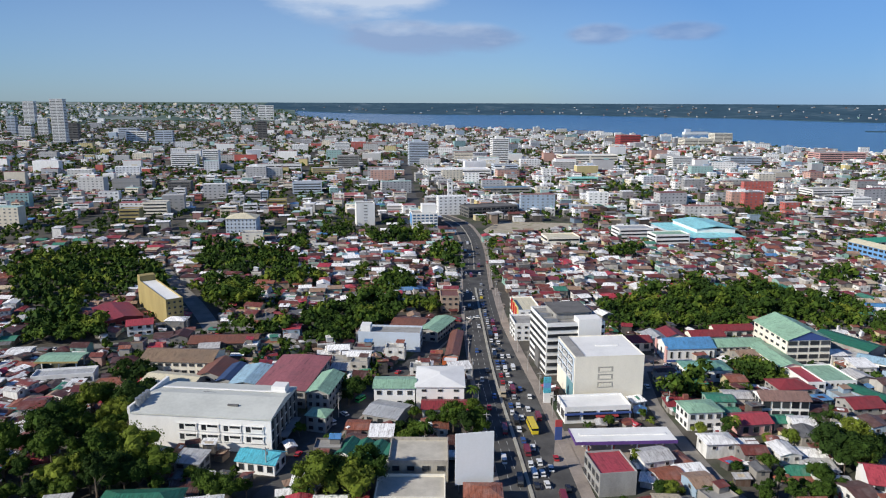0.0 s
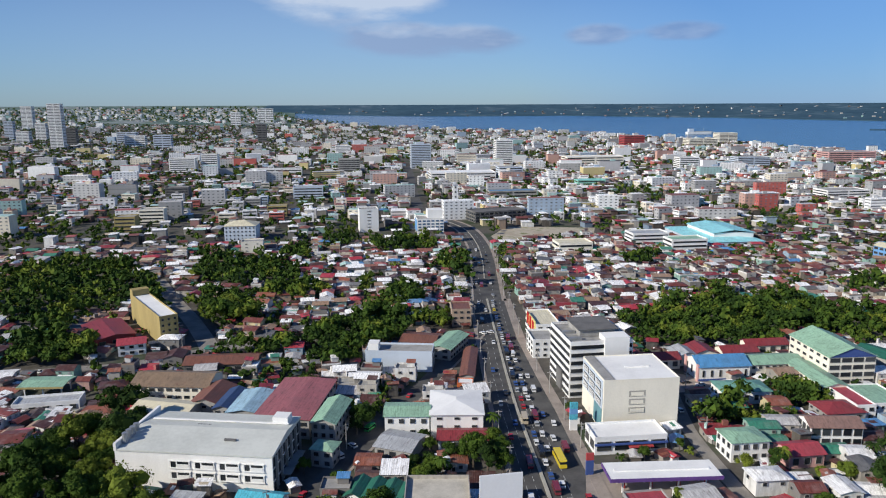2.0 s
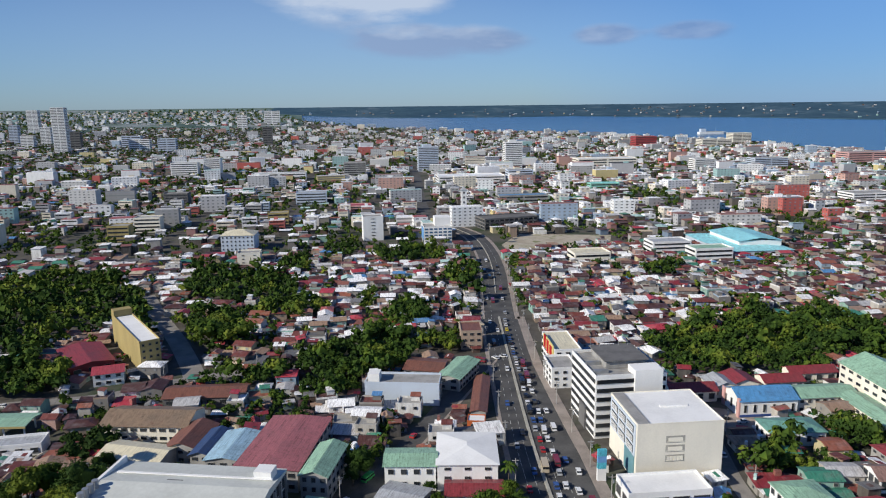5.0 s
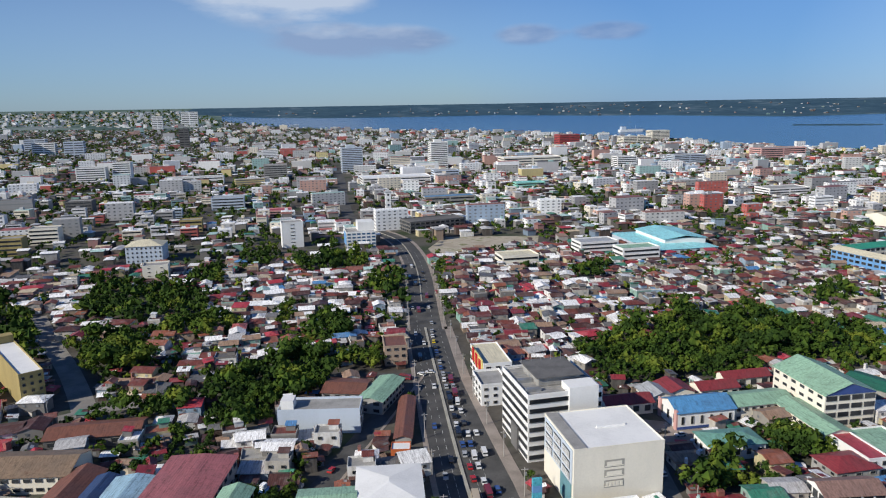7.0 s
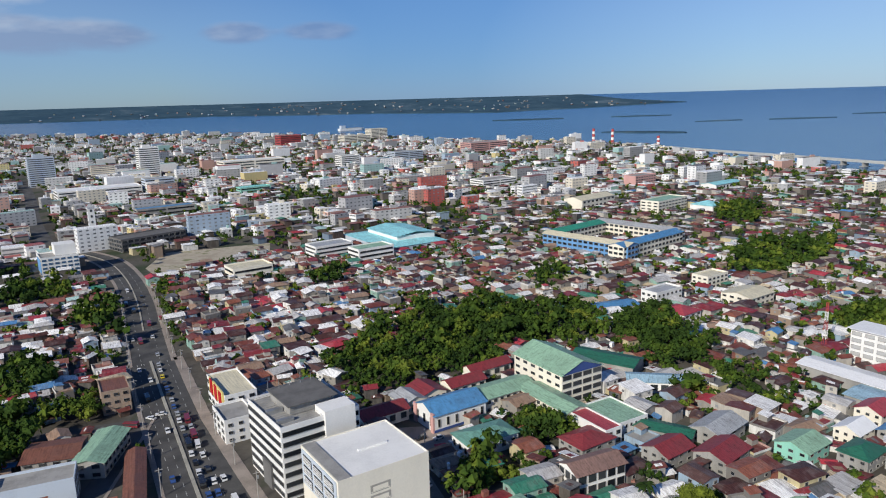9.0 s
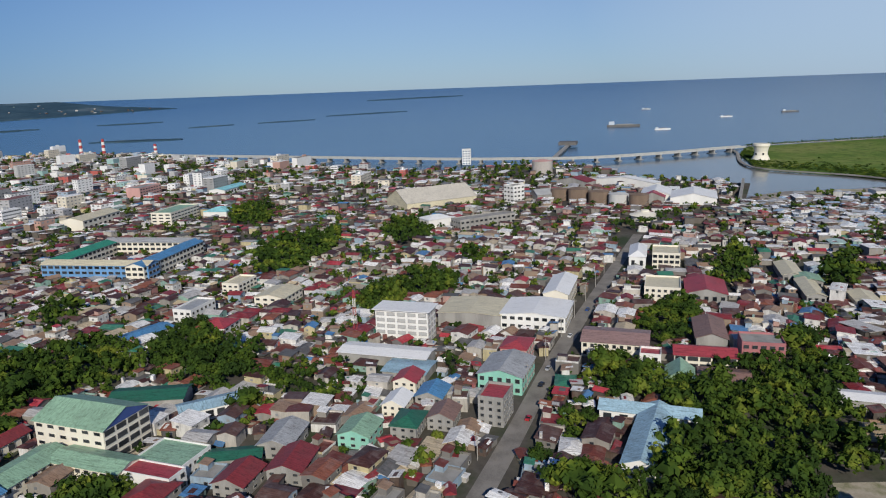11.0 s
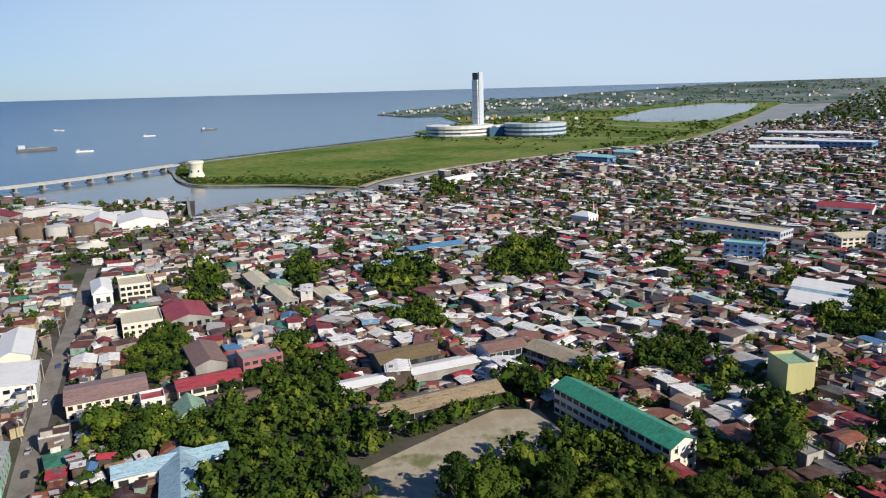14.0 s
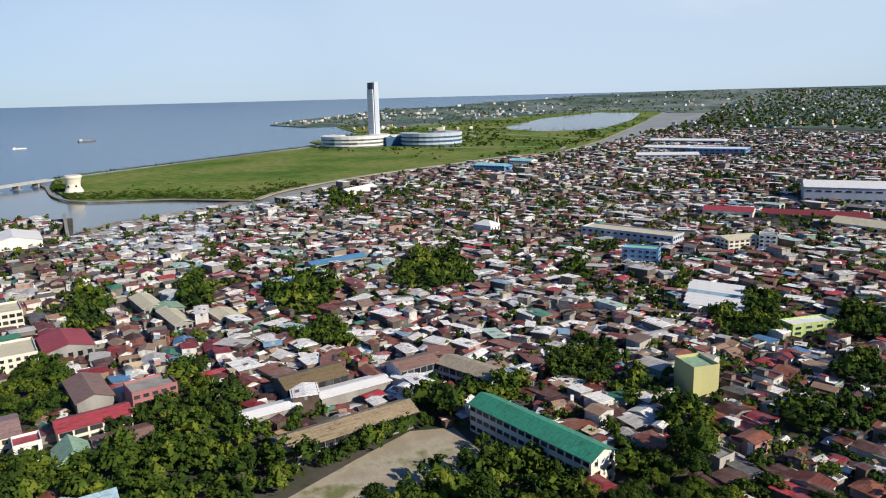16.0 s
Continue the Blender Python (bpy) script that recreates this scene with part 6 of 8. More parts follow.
M_TRACK = plain("pale_track", (0.42, 0.40, 0.35), 0.9, 0.3, 0.05, world_place=True)
for line in ([(1790, -880), (1900, -1000), (2300, -1150), (2900, -1300)], [(1600, -690), (1480, -860), (1400, -930), (1330, -870)], [(1960, -700), (2300, -900), (3000, -1000)], [(1560, -1180), (1850, -1150), (2300, -1180)]):
    ribbon("road_reclaimed", line, -5, 5, 0.5, M_TRACK, "pale road across the reclaimed land", "road")

# ---- scattered houses ----
rnd = random.Random(7)
ROADS = [([(x + 3.6, y) for x, y in AVENUE], 15.4), (UPPER_AVENUE, 11.5), (FAR_AVENUE, 9), (DIAGONAL, 4.6), (STREET, 4.2), (WEST_ROAD, 5), (YELLOW_LANE, 6), (BANK_LANE, 4), (CROSS, 6)]
YARDS = [[(-150, 366), (-134, 370), (-130, 402), (-132, 428), (-140, 420)], [(200, 84), (206, 100), (243, 100), (256, 64), (265, 36), (258, 20), (226, 22), (226, 48), (218, 72)],
         [(39, 228), (88, 230), (86, 258), (44, 256)], [(45, 662), (140, 705), (150, 745), (60, 755), (40, 700)], [(88, 318), (118, 322), (122, 334), (96, 345)]]
GROVES = []
CLEARINGS = [[(-225, 340), (-185, 327), (-160, 305), (-158, 285), (-170, 268), (-150, 238), (-150, 215), (-215, 240)], [(884, 92), (905, 36), (960, -48), (868, 40), (812, 130)]]


def grove(x, y, a, b, rot):
    GROVES.append((x, y, a, b, math.cos(radians(rot)), math.sin(radians(rot))))


grove(-401, 665, 32, 87, 1)
grove(262, 1036, 23, 53, -5)
grove(857, -237, 16, 44, -121)
grove(723, -676, 27, 54, -123)
grove(785, -119, 10, 35, -120)
grove(670, 202, 12, 64, -117)
grove(680, -341, 12, 26, -120)
grove(697, -499, 11, 42, -121)
grove(538, -278, 12, 23, -118)
grove(449, -448, 25, 38, -127)
grove(663, -347, 12, 34, -128)


PATCHES = []


def patch(*outline, tall=1.0):
    """A wood or a clump of trees by its outline, with the size of its trees."""
    xs, ys = [p[0] for p in outline], [p[1] for p in outline]
    PATCHES.append((min(xs), max(xs), min(ys), max(ys), outline, tall))


# avenue side
patch((-201, 569), (-206, 601), (-167, 595), (-120, 572), (-108, 508), (-132, 518), (-142, 491), (-162, 511), (-180, 513))
patch((-186, 472), (-162, 468), (-141, 485), (-127, 454), (-115, 412), (-131, 422), (-131, 394), (-151, 424), (-175, 448))
patch((-130, 479), (-121, 516), (-108, 491), (-114, 466))
patch((-115, 504), (-97, 513), (-84, 482), (-100, 469))
patch((-123, 372), (-119, 386), (-110, 388), (-96, 389), (-79, 400), (-75, 387), (-85, 374), (-93, 363), (-102, 357), (-114, 360))
patch((-76, 378), (-75, 405), (-62, 420), (-41, 434), (-23, 415), (-25, 392), (-36, 380), (-48, 376), (-49, 354), (-63, 348), (-71, 358))
patch((-69, 515), (-60, 533), (-54, 495), (-62, 483))
patch((-44, 466), (-28, 497), (-17, 473), (-25, 449), (-40, 453))
patch((-24, 419), (-10, 434), (-1, 421), (-7, 401), (-17, 403))
patch((-118, 674), (-97, 706), (-86, 647), (-108, 630))
patch((-147, 627), (-128, 643), (-115, 595), (-132, 581))
patch((-72, 655), (-42, 684), (-13, 667), (-10, 628), (-38, 619), (-64, 623))
patch((-12, 579), (11, 602), (22, 565), (20, 508), (8, 516), (-8, 546))
patch((-86, 356), (-81, 358), (-73, 329), (-78, 328))
patch((-19, 338), (-11, 340), (-10, 324), (-18, 324))
patch((-40, 305), (-28, 310), (-27, 293), (-40, 294))
patch((40, 616), (51, 645), (38, 532), (45, 492), (34, 482), (35, 580))
patch((94, 415), (109, 426), (139, 450), (132, 416), (152, 459), (177, 478), (188, 457), (213, 473), (227, 448), (252, 437), (266, 425), (227, 373), (215, 382), (206, 395), (176, 388), (166, 373), (131, 378), (104, 378), (97, 395))
patch((267, 497), (298, 522), (303, 506), (279, 476), (252, 467))
patch((139, 590), (164, 616), (173, 594), (152, 561), (136, 564))
patch((137, 316), (151, 322), (161, 313), (159, 300), (150, 294), (139, 303), (130, 304), tall=0.8)
patch((102, 296), (116, 302), (111, 287), (97, 282))
patch((114, 294), (128, 298), (123, 286), (112, 287))
# beside the white office
patch((-320, 511), (-331, 561), (-302, 584), (-254, 574), (-217, 522), (-176, 442), (-210, 479), (-205, 448), (-223, 448), (-213, 392), (-248, 415), (-269, 427))
patch((-235, 392), (-213, 392), (-186, 376), (-178, 352), (-199, 348), (-216, 352))
patch((-147, 243), (-148, 266), (-137, 277), (-126, 289), (-120, 280), (-124, 260), (-111, 231), (-91, 216), (-87, 201), (-120, 200))
patch((-135, 286), (-127, 292), (-123, 285), (-129, 277))
patch((-98, 229), (-83, 233), (-82, 217), (-85, 212))
patch((-80, 212), (-67, 217), (-61, 205), (-75, 202))
patch((-156, 230), (-146, 234), (-130, 211), (-127, 200), (-138, 200))
patch((-151, 323), (-143, 331), (-131, 302), (-140, 300))
patch((-48, 293), (-32, 310), (-29, 287), (-36, 267), (-44, 272))
patch((-20, 262), (-12, 281), (-3, 272), (-4, 247), (-11, 236), (-18, 244))
patch((0, 262), (11, 281), (21, 273), (19, 249), (12, 245), (3, 245))
patch((-47, 207), (-39, 219), (-23, 218), (-21, 209), (-32, 202), (-44, 201))
patch((37, 212), (47, 217), (45, 204), (36, 202))
patch((64, 232), (74, 238), (71, 226), (63, 224))
patch((143, 241), (158, 246), (152, 231), (138, 221), (136, 228))
patch((84, 206), (104, 213), (124, 217), (131, 210), (124, 202), (83, 202))
# street quarter
patch((414, 461), (467, 495), (516, 490), (551, 469), (491, 430), (448, 425), (412, 414), (396, 437))
patch((592, 629), (646, 653), (638, 609), (570, 562), (555, 592))
patch((543, 422), (604, 436), (611, 406), (536, 372), (510, 390))
patch((350, 336), (393, 346), (421, 329), (426, 304), (388, 290), (375, 308), (343, 316))
patch((491, 325), (511, 314), (468, 299), (459, 311))
patch((266, 406), (284, 404), (300, 402), (274, 373), (271, 349), (245, 323), (232, 334), (225, 336), (243, 366), (227, 367))
patch((264, 353), (275, 346), (255, 330), (248, 339))
patch((239, 310), (248, 302), (253, 287), (236, 279), (236, 296))
patch((216, 316), (228, 312), (215, 296), (208, 302))
patch((361, 178), (426, 169), (410, 151), (356, 149), (341, 166), tall=0.7)
patch((454, 144), (575, 138), (536, 125), (471, 125))
patch((489, 85), (541, 69), (524, 60), (476, 67))
# school wood
patch((299, 184), (314, 173), (305, 162), (292, 150), (320, 133), (353, 110), (372, 99), (340, 89), (295, 89), (270, 85), (240, 90), (228, 95), (212, 92), (197, 174), (207, 178), (219, 167), (215, 159), (225, 144), (265, 145), (279, 155), (276, 173))
patch((248, 188), (265, 178), (263, 172), (251, 173), (238, 183))
patch((212, 92), (223, 85), (239, 71), (242, 53), (229, 52), (218, 59))
# school yard and shore quarter
patch((217, 75), (225, 49), (224, 36), (219, 28), (204, 22), (193, 14), (184, 1), (191, -35), (178, -26), (169, -13), (208, 79))
patch((245, 94), (258, 87), (257, 75), (246, 71), (235, 78), (236, 91))
patch((287, -166), (308, -203), (308, -231), (257, -167), (264, -152))
patch((264, 73), (277, 60), (275, 36), (272, 25), (255, 33), (249, 49), (249, 66), (254, 74), tall=0.62)
patch((376, 169), (420, 164), (402, 150), (371, 150), (349, 157), (348, 164), tall=0.7)
patch((284, 22), (290, 11), (281, 7), (262, 18), (266, 29))
patch((281, 7), (287, -13), (270, -22), (259, -13), (269, -2))
patch((214, 90), (207, 74), (207, 52), (201, 35), (188, 22), (176, 0), (178, -19), (166, -23), (154, -10), (198, 94))
patch((253, 325), (259, 317), (254, 299), (241, 287), (235, 305), tall=0.8)
patch((222, 320), (230, 315), (218, 302), (212, 308), tall=0.8)
patch((226, 75), (234, 58), (221, 50), (235, 22), (221, 15), (202, 11), (195, 3), (187, 10))
patch((185, 7), (199, -15), (198, -35), (181, -30), (171, -16))
patch((291, -51), (302, -79), (280, -82), (259, -62), (255, -46), (274, -40))
patch((246, -49), (259, -69), (250, -70), (236, -54))
patch((222, -46), (228, -67), (214, -69), (198, -50), (203, -38))
patch((292, -161), (299, -188), (280, -187), (269, -195), (254, -176), (261, -157), (273, -146))
patch((252, -204), (259, -239), (242, -236), (224, -205), (237, -185))
patch((197, -87), (201, -110), (191, -110), (180, -92), (184, -77))
patch((186, -113), (185, -136), (168, -107), (174, -97))
patch((494, 146), (537, 135), (507, 124), (463, 127), (468, 143))
patch((526, 81), (551, 64), (511, 60), (471, 70), (474, 86))
patch((479, 36), (526, 0), (494, -19), (439, 0), (418, 20), (434, 35))
patch((486, -58), (534, -105), (527, -132), (459, -112), (427, -90), (430, -60), (449, -45))
patch((574, 37), (605, 22), (563, 22), (534, 34))
patch((416, -159), (446, -194), (420, -183), (394, -158))
patch((390, 42), (400, 22), (387, 11), (362, 23), (374, 41))
patch((936, -174), (894, -182), (855, -189), (797, -151), (834, -141))
patch((356, -194), (361, -217), (339, -195), (340, -182))
patch((216, -156), (213, -173), (202, -165), (191, -147), (203, -140))
patch((171, -30), (170, -45), (162, -45), (158, -38), (165, -26))
patch((295, 80), (298, 66), (286, 65), (284, 79))
patch((341, 102), (337, 84), (320, 80), (305, 87), (320, 101))


def in_grove(x, y, k=1.0):
    if any(inside(x, y, p) for p in CLEARINGS):
        return False
    for x0, x1, y0, y1, outline, tall in PATCHES:
        if x0 < x < x1 and y0 < y < y1 and inside(x, y, outline):
            return True
    for a, b, r, q, c, s in GROVES:
        u, v = x - a, y - b
        if ((c * u + s * v) / r) ** 2 + ((c * v - s * u) / q) ** 2 < k:
            return True
    return False


def clear(x, y, r):
    if not inside(x, y, MAINLAND):
        return False
    for line, w in ROADS:
        if off_line(x, y, line) < w + r:
            return False
    return not taken(x, y, r) and not any(inside(x, y, p) for p in YARDS)


def in_view(x, y):
    """Is the spot ever before the lens of a camera that turns from the avenue to the shore?"""
    return math.degrees(math.atan2(x, y)) > -36 and math.degrees(math.atan2(x - 38, y - 142)) < 154 and math.hypot(x - 10, y - 60) > 120


def variant(i):
    """One house: walls, roofs and windows, as meshes to be shared."""
    r = random.Random(100 + i)
    kind = ("gable", "gable", "shed", "hip", "double", "gable_y", "flat", "shed")[i % 8]
    w, d = r.uniform(7.5, 11.5), r.uniform(6.5, 10)
    h = r.choice((2.6, 2.9, 3.2, 5.2, 3.0, 5.6))
    out = []
    b = Build()
    rise = r.uniform(0.7, 1.5)
    if kind in ("gable", "double"):
        b.extrude([(-d / 2, 0), (d / 2, 0), (d / 2, h), (0, h + rise), (-d / 2, h)], -w / 2, w / 2)
        out.append((fix(gable_roof(w, d, rise, 0.5, 0.12).mesh("roof", M_ROOF)), (0, 0, h + 0.02)))
    elif kind == "gable_y":
        b.extrude([(-w / 2, 0), (w / 2, 0), (w / 2, h), (0, h + rise), (-w / 2, h)], -d / 2, d / 2)
        b.v = [(y, x, z) for x, y, z in b.v]
        out.append((fix(gable_roof(w, d, rise, 0.5, 0.12, "y").mesh("roof", M_ROOF)), (0, 0, h + 0.02)))
    elif kind == "shed":
        k = rise * 0.6
        b.extrude([(-d / 2, 0), (d / 2, 0), (d / 2, h + k), (-d / 2, h)], -w / 2, w / 2)
        o = Build().extrude([(-d / 2 - 0.5, -0.5 * k / d), (d / 2 + 0.5, k + 0.5 * k / d), (d / 2 + 0.5, k + 0.13 + 0.5 * k / d), (-d / 2 - 0.5, 0.13 - 0.5 * k / d)], -w / 2 - 0.5, w / 2 + 0.5)
        out.append((fix(o.mesh("roof", M_ROOF)), (0, 0, h + 0.02)))
    elif kind == "hip":
        b.box(-w / 2, w / 2, -d / 2, d / 2, 0, h)
        out.append((fix(hip_roof(w, d, rise, 0.6).mesh("roof", M_ROOF)), (0, 0, h + 0.21)))
    else:
        b.box(-w / 2, w / 2, -d / 2, d / 2, 0, h)
        b.box(-w / 2, w / 2, -d / 2, -d / 2 + 0.2, h, h + 0.8).box(-w / 2, -w / 2 + 0.2, -d / 2 + 0.2, d / 2, h, h + 0.8)
        b.box(w / 2 - 0.2, w / 2, -d / 2 + 0.2, d / 2, h, h + 0.8).box(-w / 2 + 0.2, w / 2 - 0.2, d / 2 - 0.2, d / 2, h, h + 0.8)
        out.append((Build().box(-w / 2 + 0.2, w / 2 - 0.2, -d / 2 + 0.2, d / 2 - 0.2, h - 0.2, h + 0.06).mesh("roof", M_CONC), (0, 0, 0)))
        o = Build().extrude([(-1.8, 2.2), (1.8, 2.7), (1.8, 2.82), (-1.8, 2.32)], -2.2, 2.2)
        out.append((fix(o.mesh("roof", M_ROOF)), (w / 2 - 2.6, d / 2 - 2.2, h)))
        b.box(w / 2 - 4.4, w / 2 - 0.8, d / 2 - 3.6, d / 2 - 0.6, h, h + 2.3)
    if kind in ("double", "shed", "gable"):
        lw, ld, lh = w * r.uniform(0.5, 0.9), r.uniform(2.2, 3.6), min(h, 3.2) - 0.5
        x = r.uniform(-1, 1) * (w - lw) / 2
        b.box(x - lw / 2, x + lw / 2, -d / 2 - ld, -d / 2, 0, lh - 0.5)
        o = Build().extrude([(-ld - 0.5, -0.6), (0.0, 0.25), (0.0, 0.37), (-ld - 0.5, -0.48)], -lw / 2 - 0.3, lw / 2 + 0.3)
        out.append((fix(o.mesh("roof", M_ROOF)), (x, -d / 2 - 0.52, lh)))
    wins = []
    top = h - 1.9
    wm = window_mesh(1.4, 1.2)
    for x in (-w * 0.26, w * 0.26):
        if h > 4 or kind in ("hip", "flat", "gable_y"):
            wins.append(pose(x, -d / 2 - 0.09, top))
    wins.append(pose(-w / 2 - 0.09, r.uniform(-0.2, 0.2) * d, max(1.0, top), 0, 0, -90))
    return fix(b.mesh("house", M_WALL)), out, wins, wm, max(w, d) / 2


KINDS = [variant(i) for i in range(32)]
LABELS = ("small house with a sheet-metal roof and rendered walls", "modest house with weathered corrugated roofing", "low town house with rusting roof sheets")


def house(x, y, rot):
    me, roofs, wins, wm, _ = KINDS[rnd.randrange(len(KINDS))]
    ob = thing("house", LABELS[rnd.randrange(3)], "house", x, y, rot, 0, me, "houses of the quarter")
    for m, p in roofs:
        part("roof", m, ob, "", pose(*p))
    for m in wins:
        part("window", wm, ob, "", m)


def lists(me):
    return [tuple(v.co) for v in me.vertices], [tuple(p.vertices) for p in me.polygons]


FLAT = [(lists(me), [(*lists(m), p) for m, p in roofs], [lists(wm) + (m,) for m in wins]) for me, roofs, wins, wm, _ in KINDS]


def mid_house(x, y, rot, roofs, z=0.0):
    """The same kinds of house further off, laid into the joined quarter."""
    walls_of, tops, wins = FLAT[rnd.randrange(len(FLAT))]
    k = rnd.uniform(0.8, 1.15)
    mid_wall.at(x, y, z, rot).add([(a * k, b * k, c) for a, b, c in walls_of[0]], walls_of[1])
    for v, f, p in tops:
        roofs.at(x, y, z, rot).add([((a + p[0]) * k, (b + p[1]) * k, c + p[2]) for a, b, c in v], f)
    for v, f, m in wins:
        bands.at(x, y, z, rot).add([((m @ Vector(c)).x * k, (m @ Vector(c)).y * k, (m @ Vector(c)).z) for c in v[16:]], [tuple(i - 16 for i in q) for q in f[12:]])


far_wall, mid_wall, far_roof, slum_roof, shore_roof, town_wall, town_roof, bands = (Build() for _ in range(8))


def far_house(x, y, rot, w, d, h, roofs, patches=0):
    z = bowl(x, y)
    if w > 3.4 and rnd.random() < 0.16:
        h += rnd.choice((1.6, 2.6, 3.4))
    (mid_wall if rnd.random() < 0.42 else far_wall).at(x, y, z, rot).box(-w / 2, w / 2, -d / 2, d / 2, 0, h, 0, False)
    if patches and h > 2.5:
        bands.at(x, y, z, rot)
        for a in (-0.25, 0.22):
            bands.pane(a * w - 0.6, a * w + 0.6, -d / 2 - 0.05, h - 1.8, h - 0.7)
        bands.pane_x(-0.6, 0.6, -w / 2 - 0.05, h - 1.9, h - 0.6)
    rise = rnd.uniform(0.35, 1.3)
    o = 0.55
    if rnd.random() < 0.55:
        turn = rot + (90 if d > w else 0)
        if d > w:
            w, d = d, w
        roofs.at(x, y, z + h, turn)
        roofs.add([(-w / 2 - o, -d / 2 - o, -0.1), (w / 2 + o, -d / 2 - o, -0.1), (w / 2 + o, d / 2 + o, -0.1), (-w / 2 - o, d / 2 + o, -0.1), (-w / 2 - o, 0, rise), (w / 2 + o, 0, rise)],
                  [(0, 1, 5, 4), (2, 3, 4, 5), (1, 2, 5), (3, 0, 4), (3, 2, 1, 0)])
        for q in range(patches):
            side = rnd.choice((-1, 1))
            a, b = rnd.uniform(-0.4, 0.2) * w, rnd.uniform(0.1, 0.5)
            e, f = a + rnd.uniform(1.0, 3.2), b + rnd.uniform(0.25, 0.5)
            za, zb = rise * (1 - b) + 0.06 - 0.1 * b, rise * (1 - f) + 0.06 - 0.1 * f
            ya, yb = side * b * (d / 2 + o), side * f * (d / 2 + o)
            roofs.add([(a, ya, za - 0.05), (e, ya, za - 0.05), (e, yb, zb - 0.05), (a, yb, zb - 0.05), (a, ya, za), (e, ya, za), (e, yb, zb), (a, yb, zb)], [(4, 5, 6, 7), (0, 1, 5, 4), (1, 2, 6, 5), (2, 3, 7, 6), (3, 0, 4, 7)])
    else:
        roofs.at(x, y, z + h, rot)
        k = rise * 0.7
        roofs.add([(-w / 2 - o, -d / 2 - o, 0), (w / 2 + o, -d / 2 - o, 0), (w / 2 + o, d / 2 + o, k), (-w / 2 - o, d / 2 + o, k),
                   (-w / 2 - o, -d / 2 - o, 0.15), (w / 2 + o, -d / 2 - o, 0.15), (w / 2 + o, d / 2 + o, k + 0.15), (-w / 2 - o, d / 2 + o, k + 0.15)],
                  [(4, 5, 6, 7), (0, 1, 5, 4), (1, 2, 6, 5), (2, 3, 7, 6), (3, 0, 4, 7)])
        for q in range(patches):
            a, b = rnd.uniform(-0.45, 0.1) * w, rnd.uniform(-0.45, 0.0) * d
            e, f = a + rnd.uniform(1.0, 3.0), b + rnd.uniform(1.5, 3.5)
            za, zb = 0.2 + k * (b + d / 2) / d, 0.2 + k * (f + d / 2) / d
            roofs.add([(a, b, za - 0.06), (e, b, za - 0.06), (e, f, zb - 0.06), (a, f, zb - 0.06), (a, b, za), (e, b, za), (e, f, zb), (a, f, zb)], [(4, 5, 6, 7), (0, 1, 5, 4), (1, 2, 6, 5), (2, 3, 7, 6), (3, 0, 4, 7)])


def mid_rise(x, y, rot, w, d, h):
    z = bowl(x, y)
    fl = max(2, int(h / 3.3))
    st = h / fl
    town_wall.at(x, y, z, rot).box(-w / 2, w / 2, -d / 2, d / 2, 0, h, 0, False)
    bands.at(x, y, z, rot)
    bays = max(2, int(w / 5))
    solid = rnd.random() < 0.1
    bare = math.hypot(x, y) > 1250 and rnd.random() < 0.45
    for k in range(0 if bare else fl):
        z0, z1 = k * st + st * 0.4, k * st + st * 0.75
        if solid:
            bands.box(-w / 2 + 0.8, w / 2 - 0.8, -d / 2 - 0.06, -d / 2 + 0.1, z0, z1, 0, False)
            bands.box(-w / 2 - 0.06, -w / 2 + 0.1, -d / 2 + 0.8, d / 2 - 0.8, z0, z1, 0, False)
        else:
            for i in range(bays):
                c = -w / 2 + w * (i + 0.5) / bays
                bands.pane(c - w / bays * 0.2, c + w / bays * 0.2, -d / 2 - 0.06, z0, z1)
            nb = max(2, int(d / 6))
            for i in range(nb):
                c = -d / 2 + d * (i + 0.5) / nb
                bands.pane_x(c - d / nb * 0.2, c + d / nb * 0.2, -w / 2 - 0.06, z0, z1)
    town_roof.at(x, y, z, rot).box(-w / 2 + 0.3, w / 2 - 0.3, -d / 2 + 0.3, d / 2 - 0.3, h, h + 0.5, 0, False)
    if rnd.random() < 0.6:
        a, b = rnd.uniform(-0.25, 0.15) * w, rnd.uniform(-0.2, 0.1) * d
        town_wall.at(x, y, z + h, rot).box(a, a + w * 0.22, b, b + d * 0.25, 0.5, 3.2, 0, False)


BAND_MESH = {}


def town_thing(x, y, rot, w, d, h):
    """A mid-rise near enough to be told apart: walls, roof, stair room and one window strip a storey and side."""
    w, d = round(w), round(d)
    fl = max(2, int(h / 3.3))
    st = h / fl
    ob = thing("town_building", TOWN_LABELS[rnd.randrange(4)], "building", x, y, rot, None, None, "mid-rise buildings of the town")
    take(x, y, w, d, rot, 0.5)
    part("wall", Build().box(-w / 2, w / 2, -d / 2, d / 2, 0, h).mesh("wall", M_TOWN_ONE), ob)
    part("roof", Build().box(-w / 2 + 0.3, w / 2 - 0.3, -d / 2 + 0.3, d / 2 - 0.3, h, h + 0.5).mesh("roof", M_ROOF_ONE), ob)
    part("roof_room", Build().box(-w * 0.2, w * 0.05, -d * 0.2, d * 0.1, h + 0.5, h + 3.1).mesh("roof_room", M_TOWN_ONE), ob)
    for key, m in (((w, "s"), pose(0, -d / 2, 0)), ((d, "w"), pose(-w / 2, 0, 0, 0, 0, -90))):
        if key[0] not in BAND_MESH:
            BAND_MESH[key[0]] = Build().box(-key[0] / 2 + 0.9, key[0] / 2 - 0.9, -0.06, 0.1, 0, 1.25).mesh("window", M_GLASS)
        for k in range(fl):
            part("window", BAND_MESH[key[0]], ob, "", m @ pose(0, 0, k * st + st * 0.4))


